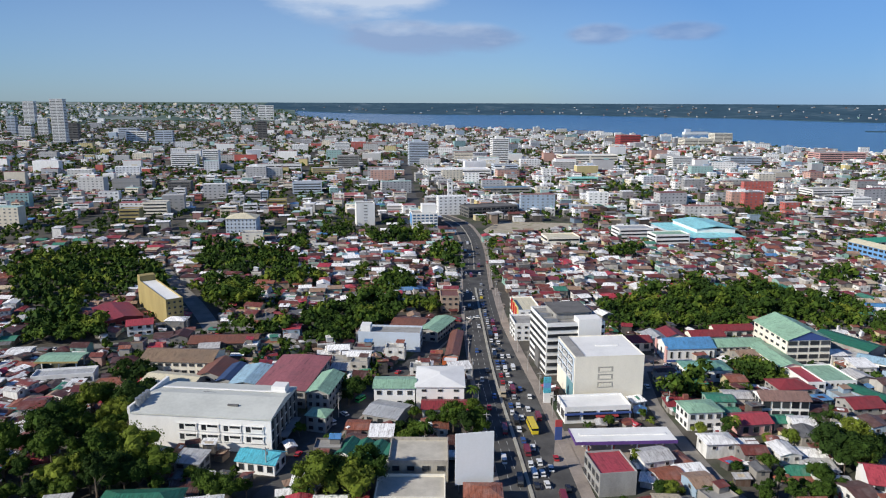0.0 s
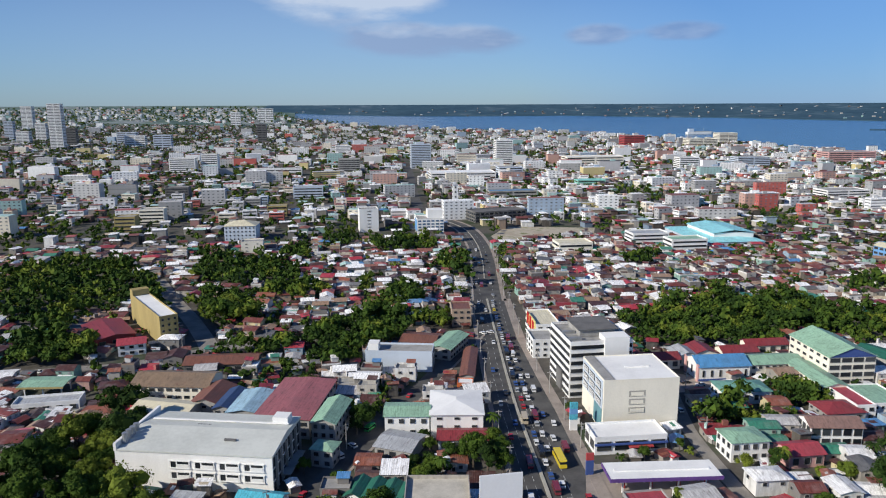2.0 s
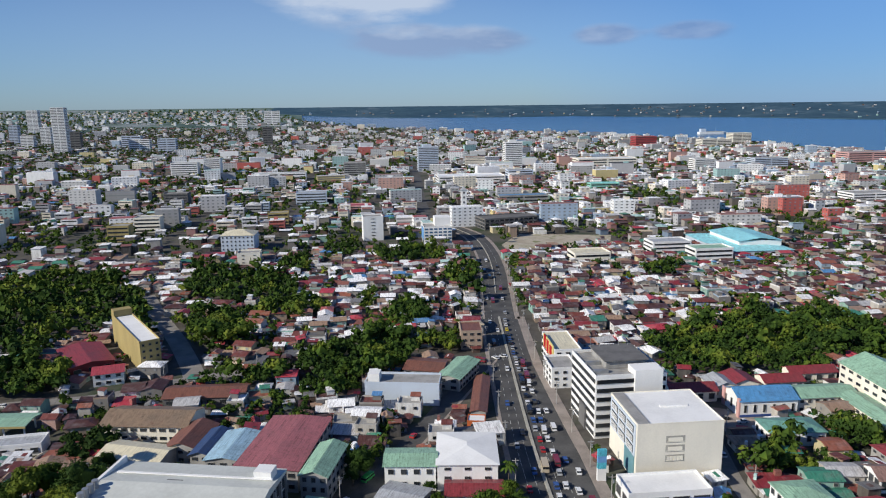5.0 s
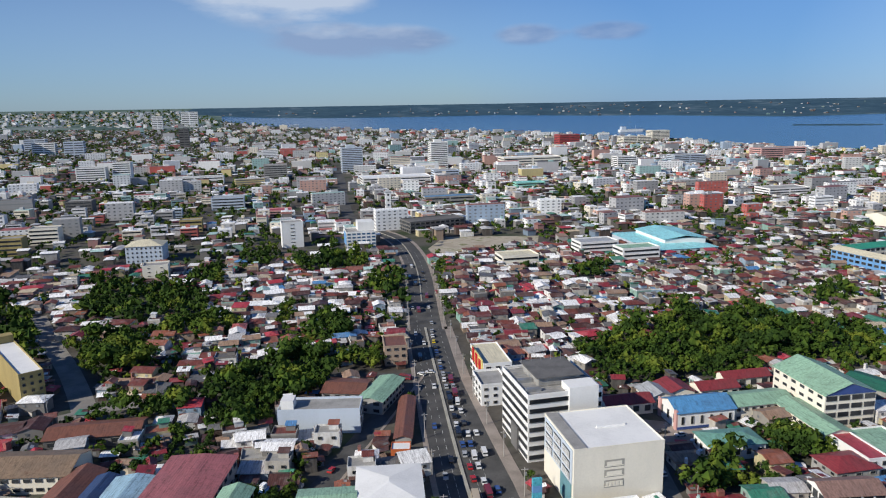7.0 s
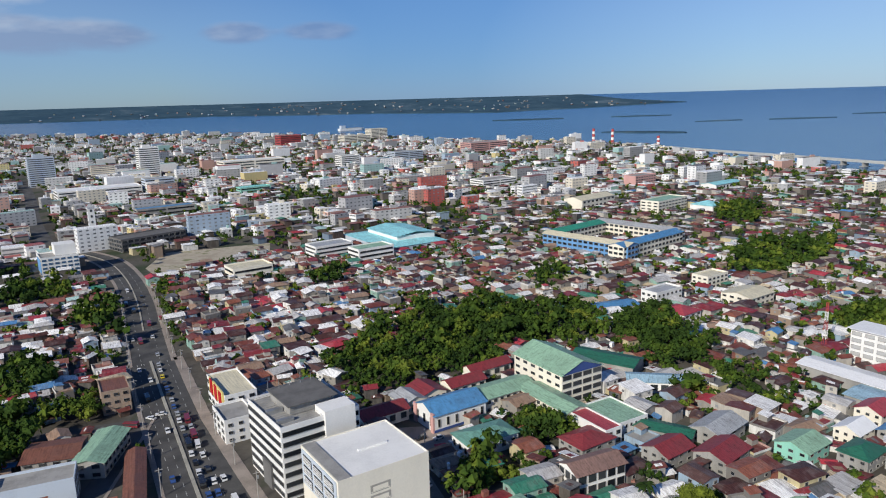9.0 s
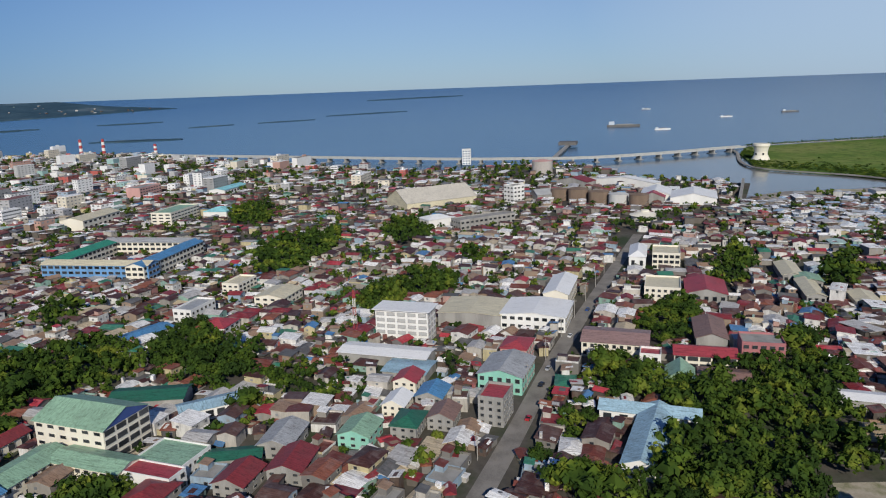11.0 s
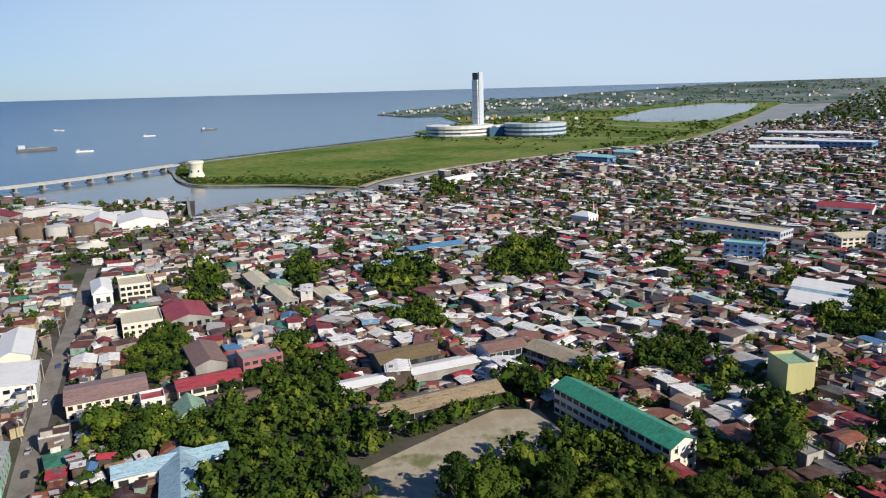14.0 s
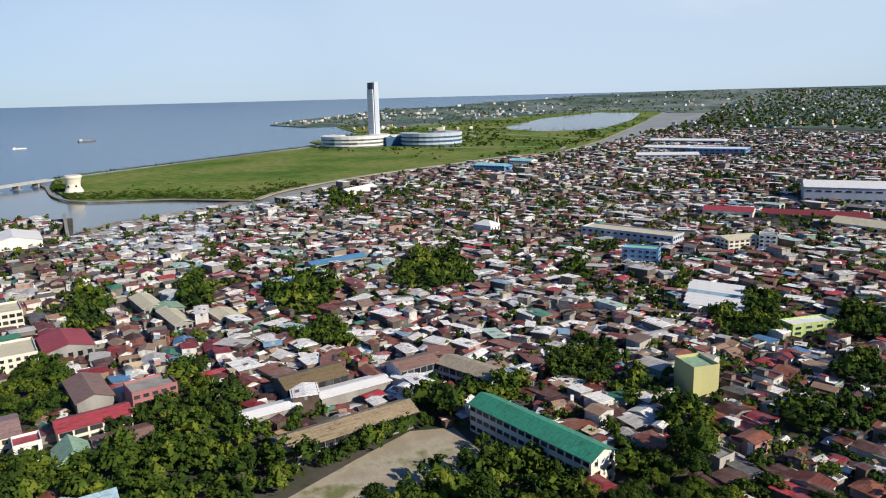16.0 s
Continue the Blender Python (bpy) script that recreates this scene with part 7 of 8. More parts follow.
TOWN_LABELS = ("pale flat-roofed mid-rise town building", "weathered concrete town block with window strips", "rendered mid-rise block with a roof room", "plain low office block in the town")
town_made = 0


def lattice(x0, x1, y0, y1, cell, rot, jitter):
    """Spots of a worn grid turned by rot."""
    c, s = math.cos(radians(rot)), math.sin(radians(rot))
    nx, ny = int((x1 - x0) / cell), int((y1 - y0) / cell)
    mx, my = (x0 + x1) / 2, (y0 + y1) / 2
    for i in range(nx):
        for j in range(ny):
            u = (i + 0.5) * cell - (x1 - x0) / 2 + rnd.uniform(-jitter, jitter) * cell
            v = (j + 0.5) * cell - (y1 - y0) / 2 + rnd.uniform(-jitter, jitter) * cell
            yield mx + c * u - s * v, my + s * u + c * v, i, j


PALE = [(-120, 470), (4, 470), (4, 790), (-190, 790)]
near, TREES = [], []
SHANTY = [(620, 62), (660, 118), (800, 140), (905, 0), (870, -40), (720, 10)]
for x, y, i, j in lattice(-560, 800, -480, 700, 9.3, 6, 0.22):
    if not in_view(x, y) or (i % 9 == 0 and rnd.random() < 0.6) or (j % 7 == 0 and rnd.random() < 0.45):
        continue
    dense = x > 262 and (y < 78 or x > 620 and y < 110) or inside(x, y, CLEARINGS[0])
    if dense or in_grove(x, y) or not clear(x, y, 3.6):
        continue
    leafy = noise.noise((x / 55, y / 55, 3.0))
    if rnd.random() < (0.26 if x < -70 else 0.38 if x > 110 and y < 0 else 0.25 if x > 100 and y > 230 else 0.16) + max(0, leafy) * 0.85:
        TREES.append((x, y, rnd.uniform(0.55, 0.95)))
        continue
    near.append((math.hypot(x - 15, y - 100), x, y))
near.sort()
for k, (dist, x, y) in enumerate(near):
    turn = 6 + 22 * noise.noise((x / 90, y / 90, 9.0)) + rnd.gauss(0, 5)
    if k < 300:
        house(x, y, turn)
    elif dist < 620:
        mid_house(x, y, turn + rnd.choice((0, 0, 0, 90)), town_roof if inside(x, y, PALE) and rnd.random() < 0.45 else far_roof)
    else:
        far_house(x, y + rnd.uniform(-1, 1), turn + rnd.choice((0, 90)), rnd.uniform(6, 10.5), rnd.uniform(5.5, 9), rnd.choice((2.6, 2.8, 3.2, 3.4, 5.2)), town_roof if inside(x, y, PALE) and rnd.random() < 0.45 else far_roof, 1)
    if dist < 560:
        for q in range(2):
            if rnd.random() < 0.6:
                a, r = rnd.uniform(0, 6.28), rnd.uniform(4.2, 6.2)
                u, v = x + r * math.cos(a), y + r * math.sin(a)
                if clear(u, v, 0.6):
                    far_house(u, v, turn + rnd.gauss(0, 12), rnd.uniform(1.8, 4.5), rnd.uniform(1.5, 3.5), rnd.uniform(1.9, 2.6), far_roof)
for x, y, i, j in lattice(230, 830, -480, 110, 6.7, 9, 0.42):
    if not (x > 262 and (y < 78 or x > 620)) or not in_view(x, y) or (i % 10 == 0 and rnd.random() < 0.4) or in_grove(x, y) or not clear(x, y, 2.6):
        continue
    if rnd.random() < (0.07 if y > -130 else 0.2) + max(0, noise.noise((x / 45, y / 45, 3.0))) * 0.5:
        TREES.append((x, y, rnd.uniform(0.6, 1.0)))
        continue
    turn = 9 + 40 * noise.noise((x / 70, y / 70, 9.0)) + rnd.gauss(0, 16)
    long = rnd.random() < 0.12
    quay = inside(x, y, SHANTY)
    far_house(x, y, turn + rnd.choice((0, 90, 180, 270)), rnd.uniform(9, 15) if long else rnd.uniform(3.6, 9.0), rnd.uniform(6, 8.5) if long else rnd.uniform(3.4, 7), rnd.choice((1.9, 2.2, 2.4, 2.6, 2.8, 3.2, 4.6)), shore_roof if quay else slum_roof, rnd.choice((0, 1, 1, 2)))
    if rnd.random() < 0.055:
        far_house(x + rnd.uniform(-2, 2), y + rnd.uniform(-2, 2), turn, rnd.uniform(9, 17), rnd.uniform(7, 11), rnd.uniform(4.2, 6.5), town_roof, 2)
    if rnd.random() < 0.3:
        far_house(x + rnd.uniform(-4, 4), y + rnd.uniform(-4, 4), rnd.uniform(0, 360), rnd.uniform(1.6, 3.6), rnd.uniform(1.4, 3), rnd.uniform(1.8, 3.6), shore_roof if quay else slum_roof)
for x, y, i, j in lattice(-230, -140, 210, 345, 5.8, -8, 0.3):
    if inside(x, y, CLEARINGS[0]) and in_view(x, y) and clear(x, y, 2.2):
        far_house(x, y, -8 + rnd.gauss(0, 10) + rnd.choice((0, 90, 180, 270)), rnd.uniform(4, 9), rnd.uniform(3.6, 6.5), rnd.uniform(2.2, 3.2), slum_roof, 2)
# lean-tos, sheds and small trees in the open spots between the houses
slot = collections.defaultdict(list)
for dist, x, y in near:
    slot[(int(x // 8), int(y // 8))].append((x, y))
for x, y, i, j in lattice(-330, 480, -300, 640, 5.4, 4, 0.35):
    if not in_view(x, y) or x > 262 and y < 78 or inside(x, y, CLEARINGS[0]) or in_grove(x, y) or not clear(x, y, 1.9):
        continue
    c = (int(x // 8), int(y // 8))
    if any(math.hypot(x - a, y - b) < 7.2 for p in (-1, 0, 1) for q in (-1, 0, 1) for a, b in slot[(c[0] + p, c[1] + q)]):
        continue
    what = rnd.random()
    if what < 0.26:
        TREES.append((x, y, rnd.uniform(0.35, 0.65)))
    elif what < 0.93:
        far_house(x, y, 6 + rnd.gauss(0, 14) + rnd.choice((0, 90, 180, 270)), rnd.uniform(3.4, 6.2), rnd.uniform(3, 5), rnd.uniform(2.1, 3.2), far_roof, 1)
for k in range(2600):
    dist, x, y = near[rnd.randrange(len(near))]
    if dist < 620:
        a = rnd.uniform(0, 6.28)
        u, v = x + 4.6 * math.cos(a), y + 4.6 * math.sin(a)
        if clear(u, v, 0.3):
            e = rnd.uniform(0.4, 1.1)
            town_roof.at(u, v, 0, rnd.uniform(0, 90)).box(-e, e, -e * 0.7, e * 0.7, 0, rnd.choice((0.8, 1.6, 2.4, 3.6, 5.4)), 0, False)
n_far = 0
for x, y, i, j in lattice(-1700, 1500, -1900, 3700, 12.5, 8, 0.3):
    d = math.hypot(x - 15, y - 100)
    a = math.degrees(math.atan2(x, y - 60))
    if not in_view(x, y) or (abs((x - 120) * 0.9945 + (y - 110) * 0.1045) < 676 and abs((y - 110) * 0.9945 - (x - 120) * 0.1045) < 588):
        continue
    keep = 1.0 if d < 1300 else (0.7 if d < 2000 else 0.45)
    if (i % 8 == 0 and rnd.random() < 0.8) or rnd.random() > keep:
        continue
    if in_grove(x, y) or not clear(x, y, 5):
        continue
    town = y > 560 and x > -800
    if rnd.random() < (0.55 if x < -0.06 * y - 30 else 0.36 if town else 0.15 if y < 100 else 0.3) + max(0, noise.noise((x / 130, y / 130, 5.0))) * 0.8:
        TREES.append((x, y, rnd.uniform(0.7, 1.15)))
        continue
    n_far += 1
    rot = 8 + rnd.gauss(0, 5)
    if town and y > 780 and rnd.random() < 0.2 or y > 560 and rnd.random() < 0.05:
        big = rnd.random()
        make = mid_rise
        if town_made < 70 and d < 1150 and big < 0.85:
            make, town_made = town_thing, town_made + 1
        make(x, y, rot, rnd.uniform(9, 19) if big < 0.85 else rnd.uniform(22, 46), rnd.uniform(8, 16), rnd.uniform(6, 13) if big < 0.88 else rnd.uniform(13, 24))
    else:
        shore = x > 700 and -160 < y < 130 and off_line(x, y, [(816, 133), (885, -9), (870, -61)]) < 150
        size = 1.0 if town else 0.8
        if not town and rnd.random() < 0.09:
            far_house(x, y, rot, rnd.uniform(12, 26), rnd.uniform(8, 14), rnd.uniform(4.5, 7.5), town_roof)
        for q in range(1 if town else 2):
            far_house(x + (q * 7 - 3.5 if not town else 0), y + rnd.uniform(-3, 3), rot + rnd.choice((0, 90, 180, 270)) + (0 if town else rnd.gauss(0, 12)), rnd.uniform(7, 13) * size, rnd.uniform(6, 11) * size, rnd.uniform(3, 7.5) if town else rnd.uniform(2.2, 4.2), shore_roof if shore else (town_roof if town and y > 640 and rnd.random() < (0.5 if x > 0 else 0.62) else far_roof if town else slum_roof))
for x, y, i, j in lattice(-3000, 2300, -4300, 4800, 34, 8, 0.4):
    d = math.hypot(x - 15, y - 100)
    a = math.degrees(math.atan2(x, y - 60))
    if d < 1700 or not (-37 < a < 155) or d > 4700 or not inside(x, y, MAINLAND) or (-1700 < x < 1500 and -1900 < y < 3700):
        continue
    if rnd.random() < (0.5 if y > 0 else 0.7):
        TREES.append((x, y, rnd.uniform(1.2, 2.2)))
    elif y > 500 or rnd.random() < 0.4:
        mid_rise(x, y, 8 + rnd.gauss(0, 8), rnd.uniform(8, 24), rnd.uniform(8, 16), rnd.choice((4, 4, 5, 6, 8, 14)) * rnd.uniform(0.8, 1.3))
for cx, cy, n, spread in ((3069, -1870, 40, 120), (3491, -1262, 30, 110), (3375, -1561, 40, 140), (3300, -900, 14, 60), (3500, -2300, 20, 200), (2900, -2900, 26, 260), (2200, -3000, 40, 300), (2700, -1000, 10, 60), (2420, -1150, 8, 60)):
    for k in range(n):
        x, y = cx + rnd.gauss(0, spread), cy + rnd.gauss(0, spread)
        if (inside(x, y, RECLAIMED) or inside(x, y, FAR_COAST)) and not inside(x, y, POND):
            mid_rise(x, y, rnd.uniform(0, 90), rnd.uniform(8, 22), rnd.uniform(8, 14), rnd.uniform(5, 12))
for k in range(420):
    x, y = rnd.uniform(-900, 3000), rnd.uniform(3100, 4700)
    if inside(x, y, ISLAND) and math.hypot(x, y) < 4800:
        far_house(x, y, rnd.uniform(0, 90), rnd.uniform(6, 16), rnd.uniform(5, 10), rnd.uniform(3, 7), shore_roof)
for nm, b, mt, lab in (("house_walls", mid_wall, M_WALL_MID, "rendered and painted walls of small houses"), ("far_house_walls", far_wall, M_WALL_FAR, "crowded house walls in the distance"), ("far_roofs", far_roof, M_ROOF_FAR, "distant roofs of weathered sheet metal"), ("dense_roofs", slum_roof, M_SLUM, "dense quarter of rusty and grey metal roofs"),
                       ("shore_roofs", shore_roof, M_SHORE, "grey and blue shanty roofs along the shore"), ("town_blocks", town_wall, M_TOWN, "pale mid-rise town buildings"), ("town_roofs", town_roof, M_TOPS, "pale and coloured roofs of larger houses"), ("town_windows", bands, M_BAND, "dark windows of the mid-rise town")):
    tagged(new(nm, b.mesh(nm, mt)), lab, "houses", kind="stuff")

# ---- trees ----


def crown(r, h, lobes, leaves, seed, size, coarse=False):
    """Clumps of leaves round several lobes with a ragged outline."""
    q = random.Random(seed)
    b = Build()
    cs = [(0, 0, 0.02 * h, 0.62 * r)]
    for i in range(lobes):
        a, up = i * 2.4 + q.uniform(-0.5, 0.5), q.uniform(-0.35, 1.0)
        k = math.sqrt(max(0.05, 1 - max(0, up) ** 2)) * q.uniform(0.5, 0.78) * r
        cs.append((k * math.cos(a), k * math.sin(a), up * 0.40 * h, q.uniform(0.20, 0.40) * r))
    ico = [Vector(v).normalized() for v in [(-1, 1.618, 0), (1, 1.618, 0), (-1, -1.618, 0), (1, -1.618, 0), (0, -1, 1.618), (0, 1, 1.618), (0, -1, -1.618), (0, 1, -1.618), (1.618, 0, -1), (1.618, 0, 1), (-1.618, 0, -1), (-1.618, 0, 1)]]
    tri = [(0, 11, 5), (0, 5, 1), (0, 1, 7), (0, 7, 10), (0, 10, 11), (1, 5, 9), (5, 11, 4), (11, 10, 2), (10, 7, 6), (7, 1, 8), (3, 9, 4), (3, 4, 2), (3, 2, 6), (3, 6, 8), (3, 8, 9), (4, 9, 5), (2, 4, 11), (6, 2, 10), (8, 6, 7), (9, 8, 1)]
    if coarse:
        ico = [Vector(v) for v in ((1, 0, 0), (0, 1, 0), (-1, 0, 0), (0, -1, 0), (0, 0, 1), (0, 0, -1))]
        tri = [(0, 1, 4), (1, 2, 4), (2, 3, 4), (3, 0, 4), (1, 0, 5), (2, 1, 5), (3, 2, 5), (0, 3, 5)]
    for x, y, z, s in cs:
        b.add([(x + v.x * s * q.uniform(0.6, 0.95), y + v.y * s * q.uniform(0.6, 0.95), z + v.z * s * q.uniform(0.55, 0.85)) for v in ico], tri)
    made = 0
    while made < leaves:
        x, y, z, s = cs[q.randrange(len(cs))]
        n = Vector((q.gauss(0, 1), q.gauss(0, 1), q.gauss(0.3, 0.9))).normalized()
        if n.x * x + n.y * y + n.z * (z + 0.3 * r) < -0.15 * r:
            continue
        made += 1
        p = Vector((x, y, z)) + Vector((n.x, n.y, n.z * 0.85)) * s * q.uniform(0.72, 1.22)
        n = (n + Vector((q.gauss(0, 0.42), q.gauss(0, 0.42), q.gauss(0.25, 0.4)))).normalized()
        u = n.orthogonal().normalized()
        u = Matrix.Rotation(q.uniform(0, 6.28), 3, n) @ u
        v = n.cross(u)
        e = size * q.choice((0.5, 0.7, 0.9, 1.1, 1.4))
        f = e * q.uniform(0.4, 0.9)
        b.add([tuple(p - u * e), tuple(p - v * f * 0.8 + n * 0.1), tuple(p + u * e), tuple(p + v * f)], [(0, 1, 2, 3)])
    return b


def trunk(h, r, seed):
    q = random.Random(seed)
    b = Build()
    b.tube(0, 0, 0, h * 0.6, r, r * 0.7, 8).tube(0, 0, h * 0.6, h, r * 0.7, r * 0.4, 8)
    for i in range(4):
        a = q.uniform(0, 6.28)
        dx, dy = math.cos(a) * h * 0.45, math.sin(a) * h * 0.45
        n = 5
        ring = [(math.cos(2 * math.pi * k / n), math.sin(2 * math.pi * k / n)) for k in range(n)]
        z0 = h * q.uniform(0.5, 0.8)
        b.add([(r * 0.4 * c, r * 0.4 * s, z0) for c, s in ring] + [(dx + r * 0.15 * c, dy + r * 0.15 * s, z0 + h * 0.45) for c, s in ring], [(k, (k + 1) % n, n + (k + 1) % n, n + k) for k in range(n)])
    return b.mesh("tree", M_BARK)


TREE_KINDS = []
for i in range(7):
    r, h = ((5.2, 7.0), (4.4, 6.5), (6.0, 7.0), (3.6, 6.5), (4.8, 8.0), (3.0, 9.5), (5.6, 6.4))[i]
    TREE_KINDS.append((trunk(h * 0.72, 0.32, i), crown(r, h, (16, 15, 19, 13, 16, 15, 18)[i], (1700, 1450, 1900, 1250, 1600, 1300, 1750)[i], 40 + i, 0.26).mesh("crown", M_LEAF), h * 0.86))


def palm(seed):
    q = random.Random(seed)
    t = Build()
    for k in range(5):
        t.tube(0.12 * k * k * 0.2, 0, k * 1.7, k * 1.7 + 1.72, 0.2 - k * 0.02, 0.18 - k * 0.02, 7)
    c = Build()
    for i in range(15):
        a = i * 2.4 + q.uniform(-0.2, 0.2)
        up = q.uniform(-0.1, 0.9)
        pts = [(0, 0), (1.2, up * 1.0), (2.5, up * 1.2 - 0.5), (3.6, up * 0.9 - 1.7)]
        c.at(0.4, 0, 8.5, math.degrees(a))
        for (x0, z0), (x1, z1), w0, w1 in zip(pts, pts[1:], (0.1, 0.55, 0.5), (0.55, 0.5, 0.05)):
            c.add([(x0, -w0, z0 - w0 * 0.4), (x0, 0, z0), (x0, w0, z0 - w0 * 0.4), (x1, -w1, z1 - w1 * 0.4), (x1, 0, z1), (x1, w1, z1 - w1 * 0.4)], [(0, 1, 4, 3), (1, 2, 5, 4)])
    return t.mesh("tree", M_BARK), c.mesh("crown", M_LEAF)


PALMS = [palm(3), palm(4)]
spots = []
cells = {}


def free_spot(x, y, gap):
    c = (int(x // 8), int(y // 8))
    for i in (-1, 0, 1):
        for j in (-1, 0, 1):
            for a, b in cells.get((c[0] + i, c[1] + j), ()):
                if math.hypot(x - a, y - b) < gap:
                    return False
    cells.setdefault(c, []).append((x, y))
    return True


for gx, gy, a, b, c, s in GROVES:
    d = math.hypot(gx - 15, gy - 100)
    gap = 5.6 if d < 520 else 9.0
    for k in range(int(a * b * 3.14 / (gap * gap) * 2.2) + 3):
        rr, t = math.sqrt(rnd.random()) if k else 0, rnd.uniform(0, 6.28)
        size = rnd.choice((0.8, 0.95, 1.1, 1.3, 1.5)) if d < 520 else rnd.uniform(0.8, 1.3)
        u, v = a * rr * math.cos(t), b * rr * math.sin(t)
        x, y = gx + c * u - s * v, gy + s * u + c * v
        if not in_view(x, y) or any(off_line(x, y, ln) < w - 2 for ln, w in ROADS) or taken(x, y, 0.2) or any(inside(x, y, p) for p in YARDS + CLEARINGS):
            continue
        if free_spot(x, y, gap * (0.75 + 0.35 * size)):
            spots.append((d, x, y, size, True))
for x0, x1, y0, y1, outline, tall in PATCHES:
    cx, cy = sum(p[0] for p in outline) / len(outline), sum(p[1] for p in outline) / len(outline)
    d = math.hypot(cx - 15, cy - 100)
    tries = int((x1 - x0) * (y1 - y0) / 5) + 6
    for k in range(tries):
        x, y = (cx, cy) if k == 0 else (rnd.uniform(x0, x1), rnd.uniform(y0, y1))
        if not inside(x, y, outline) or any(off_line(x, y, ln) < w + 1 for ln, w in ROADS) or taken(x, y, 0.6) or any(inside(x, y, p) for p in YARDS):
            continue
        size = rnd.choice((0.5, 0.62, 0.75, 0.9) if min(x1 - x0, y1 - y0) < 18 else (0.8, 1.0, 1.15, 1.3, 1.6)) * tall
        if free_spot(x, y, 2.4 + 2.9 * size):
            spots.append((d, x, y, size, True))
for k in range(9):
    TREES.append((255.5 + k * 0.8 + rnd.uniform(-0.6, 0.6), 73 - 4.7 * k, rnd.uniform(0.95, 1.2) if k > 1 else 0.6))
for x, y, k in TREES:
    spots.append((math.hypot(x - 15, y - 100), x, y, k, False))
spots.sort()
far_tree = Build()
FAR_KINDS = [crown(4.8, 7, 3, 24, 70 + i, 1.2, True) for i in range(4)]
TINY_KINDS = [crown(4.8, 7, 0, 9, 80 + i, 2.1, True) for i in range(4)]
MID_KINDS = [crown((5.0, 4.4, 5.8, 4.0)[i], 7, (9, 8, 10, 7)[i], (160, 140, 180, 125)[i], 90 + i, 0.66, True) for i in range(4)]
n_tree = 0
for d, x, y, k, big in spots:
    if n_tree < 300 and k > 0.5:
        n_tree += 1
        if rnd.random() < 0.05:
            t, c = PALMS[rnd.randrange(2)]
            ob = thing("palm_tree", "slender coconut palm with drooping fronds", "palm tree", x, y, rnd.uniform(0, 360), 0, t, "trees of the quarter")
            part("crown", c, ob)
            continue
        t, c, z = TREE_KINDS[rnd.randrange(7)]
        ob = thing("tree", "broad leafy green tree among the houses", "tree", x, y, rnd.uniform(0, 360), 0, t, "trees of the quarter")
        ob.scale = (k, k, k * rnd.uniform(0.9, 1.2))
        part("crown", c, ob, "", pose(0, 0, z))
    else:
        m = (MID_KINDS if d < 430 and (big or d < 250) else FAR_KINDS if d < 850 else TINY_KINDS)[rnd.randrange(4)]
        a, kk = rnd.uniform(0, 360), k * (1.15 if d > 900 else 1.0)
        far_tree.at(x, y, bowl(x, y) + 4.6 * kk, a)
        far_tree.add([(p * kk, q * kk, r * kk) for p, q, r in m.v], m.f)
BELTS = [((1260, -640), (1500, -1080)), ((1980, -600), (2300, -1300)), ((1500, -1000), (2000, -900)), ((2000, -900), (2900, -1100)), ((2200, -720), (3300, -1100)), ((2750, -1500), (3300, -1700)), ((1600, -1200), (1950, -1480)), ((2800, -1900), (3300, -2300))]
# scrub on the reclaimed land, thick along its edge
SHORE_EDGE = [(1304, 151), (1105, 125), (1029, 12), (940, -72), (1018, -182)]
for k in range(1300):
    t = rnd.random() * 3.999
    p, q = Vector(SHORE_EDGE[int(t)]), Vector(SHORE_EDGE[int(t) + 1])
    c = p.lerp(q, t % 1)
    depth = abs(rnd.gauss(0, 55)) + 6
    x, y = c.x + depth * 0.92 + rnd.uniform(-6, 6), c.y - depth * 0.05 + rnd.uniform(-6, 6)
    if not inside(x, y, RECLAIMED) or taken(x, y, 2):
        continue
    m = FAR_KINDS[rnd.randrange(4)]
    kk = rnd.uniform(0.35, 0.8)
    far_tree.at(x, y, 0.3 + 2.0 * kk, rnd.uniform(0, 360))
    far_tree.add([(p1 * kk, q1 * kk, r1 * kk * 0.6) for p1, q1, r1 in m.v], m.f)
for k in range(900):
    x, y = rnd.uniform(1200, 3300), rnd.uniform(-2300, 150)
    if not inside(x, y, RECLAIMED) or inside(x, y, POND) or taken(x, y, 4) or (y > -500 and x < 1750):
        continue
    m = TINY_KINDS[k % 4]
    kk = rnd.uniform(0.8, 1.6)
    far_tree.at(x, y, bowl(x, y) + 3.5 * kk, rnd.uniform(0, 360))
    far_tree.add([(p1 * kk, q1 * kk, r1 * kk * 0.7) for p1, q1, r1 in m.v], m.f)
for k in range(260):
    a, r = rnd.uniform(0, 6.28), rnd.choice((1, 1, 1.25)) * 190 + rnd.gauss(0, 14)
    x, y = 1790 + r * math.cos(a), -690 + r * 0.95 * math.sin(a)
    if inside(x, y, RECLAIMED) and not taken(x, y, 2):
        m, kk = FAR_KINDS[k % 4], rnd.uniform(0.7, 1.2)
        far_tree.at(x, y, 0.3 + 3.6 * kk, rnd.uniform(0, 360)).add([(p1 * kk, q1 * kk, r1 * kk) for p1, q1, r1 in m.v], m.f)
